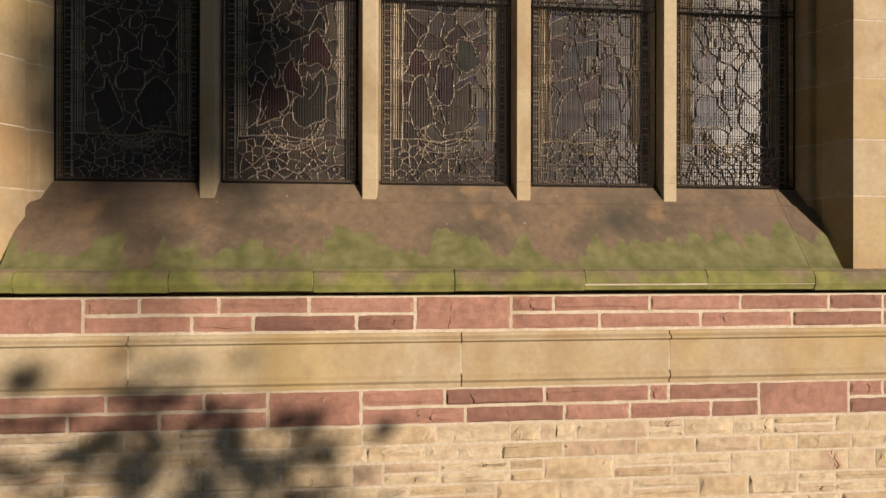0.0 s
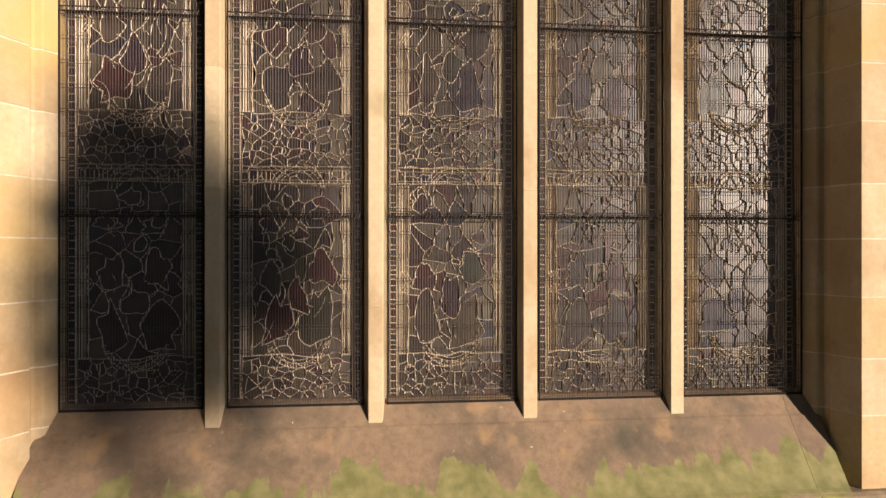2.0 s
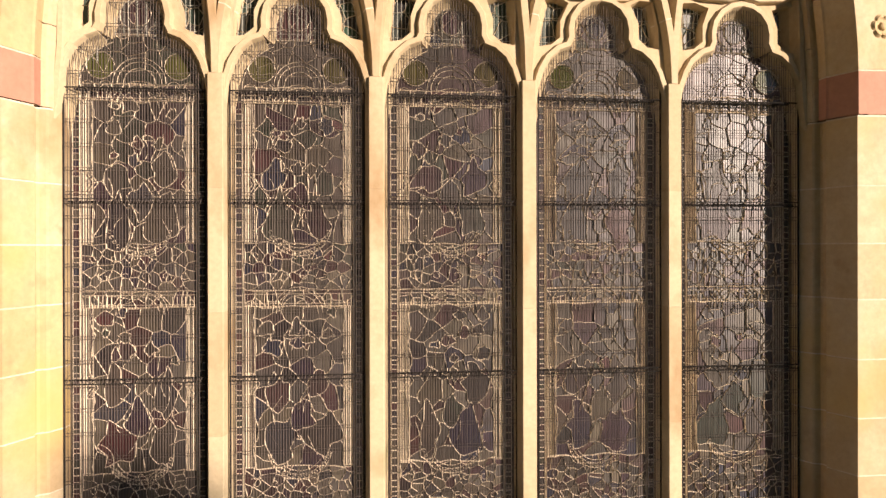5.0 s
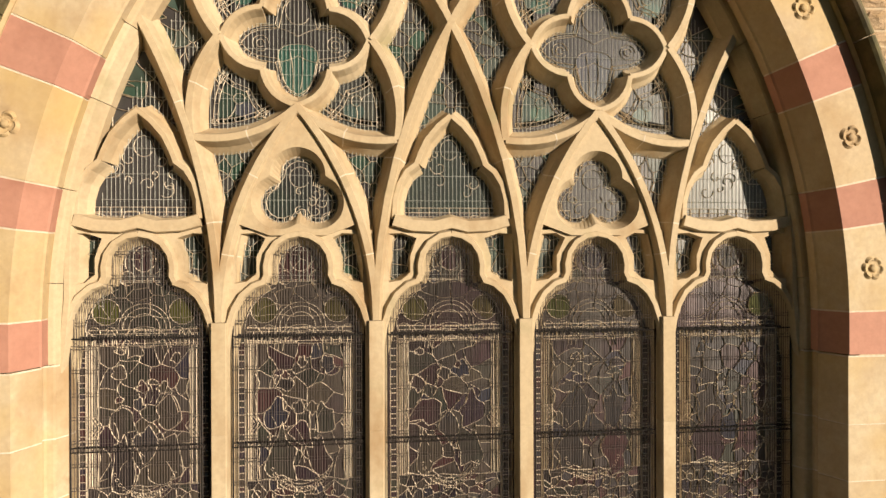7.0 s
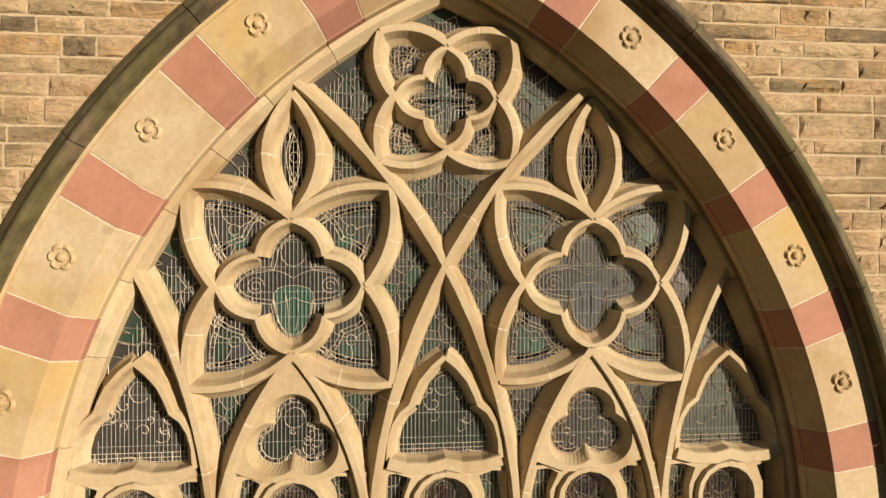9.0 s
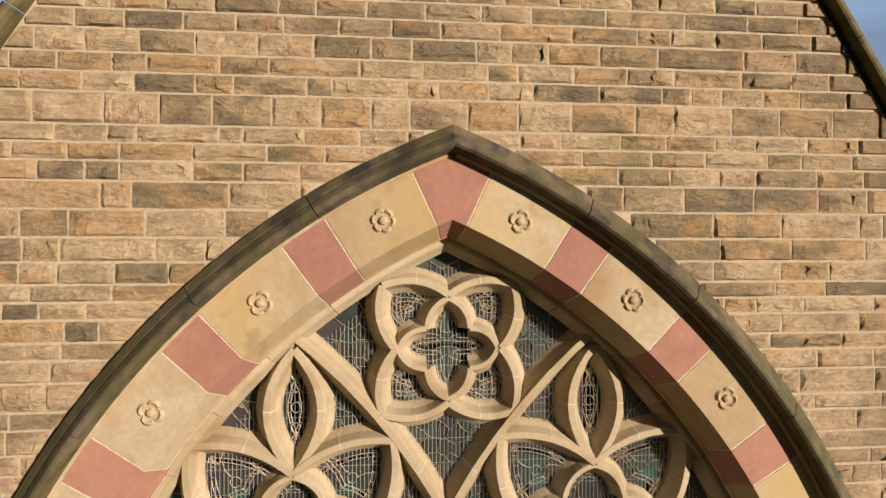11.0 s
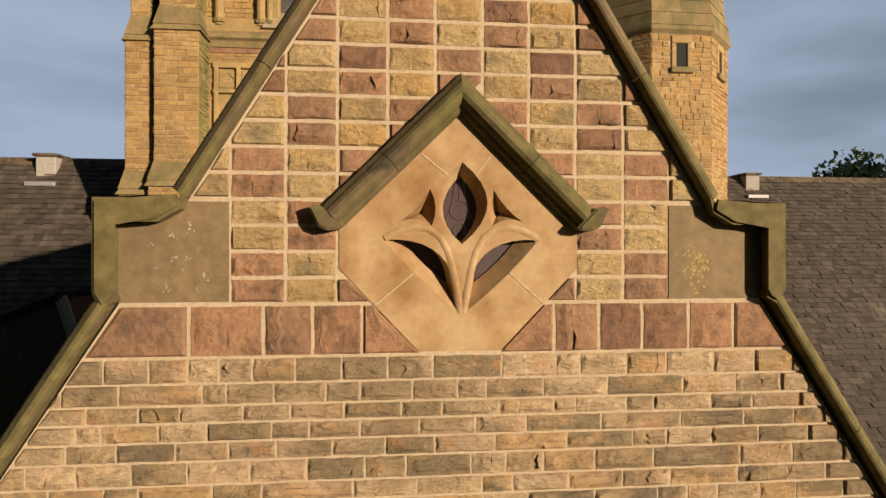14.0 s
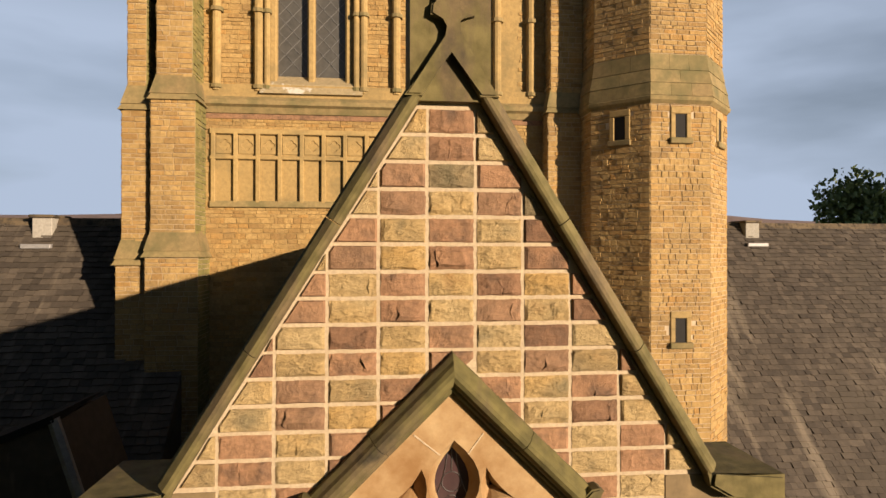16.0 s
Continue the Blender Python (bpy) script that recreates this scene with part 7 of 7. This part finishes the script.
LO1, HI1, LO2, HI2 = 2.413, 2.565, 2.007, 2.165
for x0, x1 in ((-1.98, -1.52), (-0.16, 0.26)):
    lay(rect(x0, x1, LO1, HI1), base, PINKROCK, 0.012, 0.007)
row((LO1 + HI1) / 2, HI1, [-1.52, -1.30, -0.98, -0.61, -0.16], PINKROCK)
row(LO1, (LO1 + HI1) / 2, [-1.52, -1.09, -0.84, -0.41, -0.16], PINKROCK)
row((LO1 + HI1) / 2, HI1, [0.26, 0.45, 0.89, 1.32, 1.75, 2.02, 2.4], PINKROCK)
row(LO1, (LO1 + HI1) / 2, [0.26, 0.66, 1.13, 1.57, 2.02, 2.4], PINKROCK)
for x0, x1 in ((-0.78, -0.39), (1.41, 1.85)):
    lay(rect(x0, x1, LO2, HI2), base, PINKROCK, 0.012, 0.007)
row((LO2 + HI2) / 2, HI2, [-2.2, -1.88, -1.43, -1.04, -0.78], PINKROCK)
row(LO2, (LO2 + HI2) / 2, [-2.2, -1.97, -1.58, -1.22, -0.78], PINKROCK)
row((LO2 + HI2) / 2, HI2, [-0.39, -0.03, 0.41, 0.89, 0.98, 1.41], PINKROCK)
row(LO2, (LO2 + HI2) / 2, [-0.39, 0.06, 0.50, 0.80, 1.18, 1.41], PINKROCK)
row((LO2 + HI2) / 2, HI2, [1.85, 2.02, 2.4], PINKROCK)
row(LO2, (LO2 + HI2) / 2, [1.85, 2.2, 2.5], PINKROCK)
bm = bmesh.new()
box(bm, -4.3, 4.3, -0.0096, 0.0, 2.228, 2.36)
part("mortar_bed", bm, PALEMORTAR, base)
bm = bmesh.new()
box(bm, -4.3, 4.3, -0.003, 0.0, 0.3, 2.166)
part("mortar_bed", bm, PALEMORTAR, base)
bm = bmesh.new()
box(bm, -4.3, 4.3, -0.003, 0.0, 2.406, 2.566)
part("mortar_bed", bm, PALEMORTAR, base)
band = thing("moulded_band", "cream ashlar band with moulded edges under the window", "string course", at=(0, 0, 2.17))
BP = [(0.02, 2.408), (-0.010, 2.406), (-0.012, 2.392), (-0.030, 2.380), (-0.030, 2.372), (-0.012, 2.362), (-0.010, 2.225), (-0.022, 2.212), (-0.022, 2.200), (-0.008, 2.186), (-0.006, 2.170), (0.02, 2.168)]
cuts = [-4.3, -3.2, -2.2, -1.34, 0.04, 0.98, 2.15, 3.2, 4.3]
for x0, x1 in zip(cuts, cuts[1:]):
    bm = bmesh.new()
    a, b = [bm.verts.new((x0 + 0.003, y, z)) for y, z in BP], [bm.verts.new((x1 - 0.003, y, z)) for y, z in BP]
    for i in range(len(BP)):
        j = (i + 1) % len(BP)
        bm.faces.new((a[i], a[j], b[j], b[i]))
    bm.faces.new(a[::-1]), bm.faces.new(b)
    part("band_stone", bm, CREAM, band)
plinth = tagged(thing("wall_plinth", at=(0, 0.006, 0.0)), "coursed pale buff rubble at the foot of the wall", "wall", kind="structure")
z = LO2
while z > 0.9:
    h = stone_rng.choice((0.062, 0.075, 0.085, 0.10))
    xs = [x for x in random_joints(0.13, 0.34) if -2.4 < x < 2.5]
    for a, b in zip(xs, xs[1:]):
        if stone_rng.random() < 0.3 and h > 0.07:
            m = z - h * 0.48
            lay(rect(a, b, m, z), plinth, PALERUBBLE, 0.013)
            lay(rect(a, b, z - h, m), plinth, PALERUBBLE, 0.013)
        else:
            lay(rect(a, b, z - h, z), plinth, PALERUBBLE, 0.013)
    z -= h

# the red band and the chequered point of the gable
point = tagged(thing("wall_gable_point", at=(GX, 0.006, 10.3)), "chequered red and buff rock-faced stones of the gable's point", "wall", kind="structure")


def beside_panel(poly):
    """Cut an outline to outside the diamond panel and its hood; [] where it lies within."""
    cx, cz = sum(p[0] for p in poly) / len(poly), sum(p[1] for p in poly) / len(poly)
    best = None
    for nx, nz in ((-1, 0), (1, 0), (-0.722, -0.692), (0.722, -0.692), (-0.700, 0.714), (0.700, 0.714)):
        if nz == 0:
            d = 0.533 + nx * DX
        elif nz < 0:
            d = nx * (DX + (0.184 if nx > 0 else -0.182)) + nz * 10.33
        else:
            d = nx * DX + nz * 11.43
        out = nx * cx + nz * cz - d
        if best is None or out > best[0]:
            best = (out, nx, nz, d)
    far = min(best[1] * x + best[2] * z - best[3] for x, z in poly)
    if far >= -1e-3:
        return poly
    poly = clip_poly(poly, -best[1], -best[2], -best[3])
    if len(poly) < 3:
        return []
    area = abs(sum(poly[i - 1][0] * poly[i][1] - poly[i][0] * poly[i - 1][1] for i in range(len(poly)))) / 2
    return poly if area > 0.0022 else []


for xs in ((-1.60, -1.105, -0.794, -0.585, -0.37, -0.10), (0.24, 0.49, 0.699, 0.904, 1.128, 1.347, 1.70)):
    for a, b in zip(xs, xs[1:]):
        poly = under_coping(rect(a, b, 10.316, 10.544))
        poly = beside_panel(poly) if poly else poly
        if poly:
            lay(poly, point, ROCKRED, 0.020, 0.009)
COLS = (-1.17, -0.935, -0.70, -0.479, -0.26, -0.05, 0.161, 0.373, 0.589, 0.813, 1.033, 1.26)
z = 10.545
for r in range(19):
    h = 0.1135 if r < 12 else 0.119
    for c in range(11):
        if c in (0, 10) and z < 10.97:
            continue
        red = (c + r // 2) % 2 == 1
        poly = under_coping(rect(COLS[c], COLS[c + 1], z, z + h))
        poly = beside_panel(poly) if poly else poly
        if poly and z + h < 12.67:
            lay(poly, point, ROCKRED if red else RUBBLE2, 0.020, 0.0085)
    z += h

for (vs, fs, parent, mat) in joined.values():
    tagged(obj("stonework", vs, fs, mat, parent), kind="stuff")
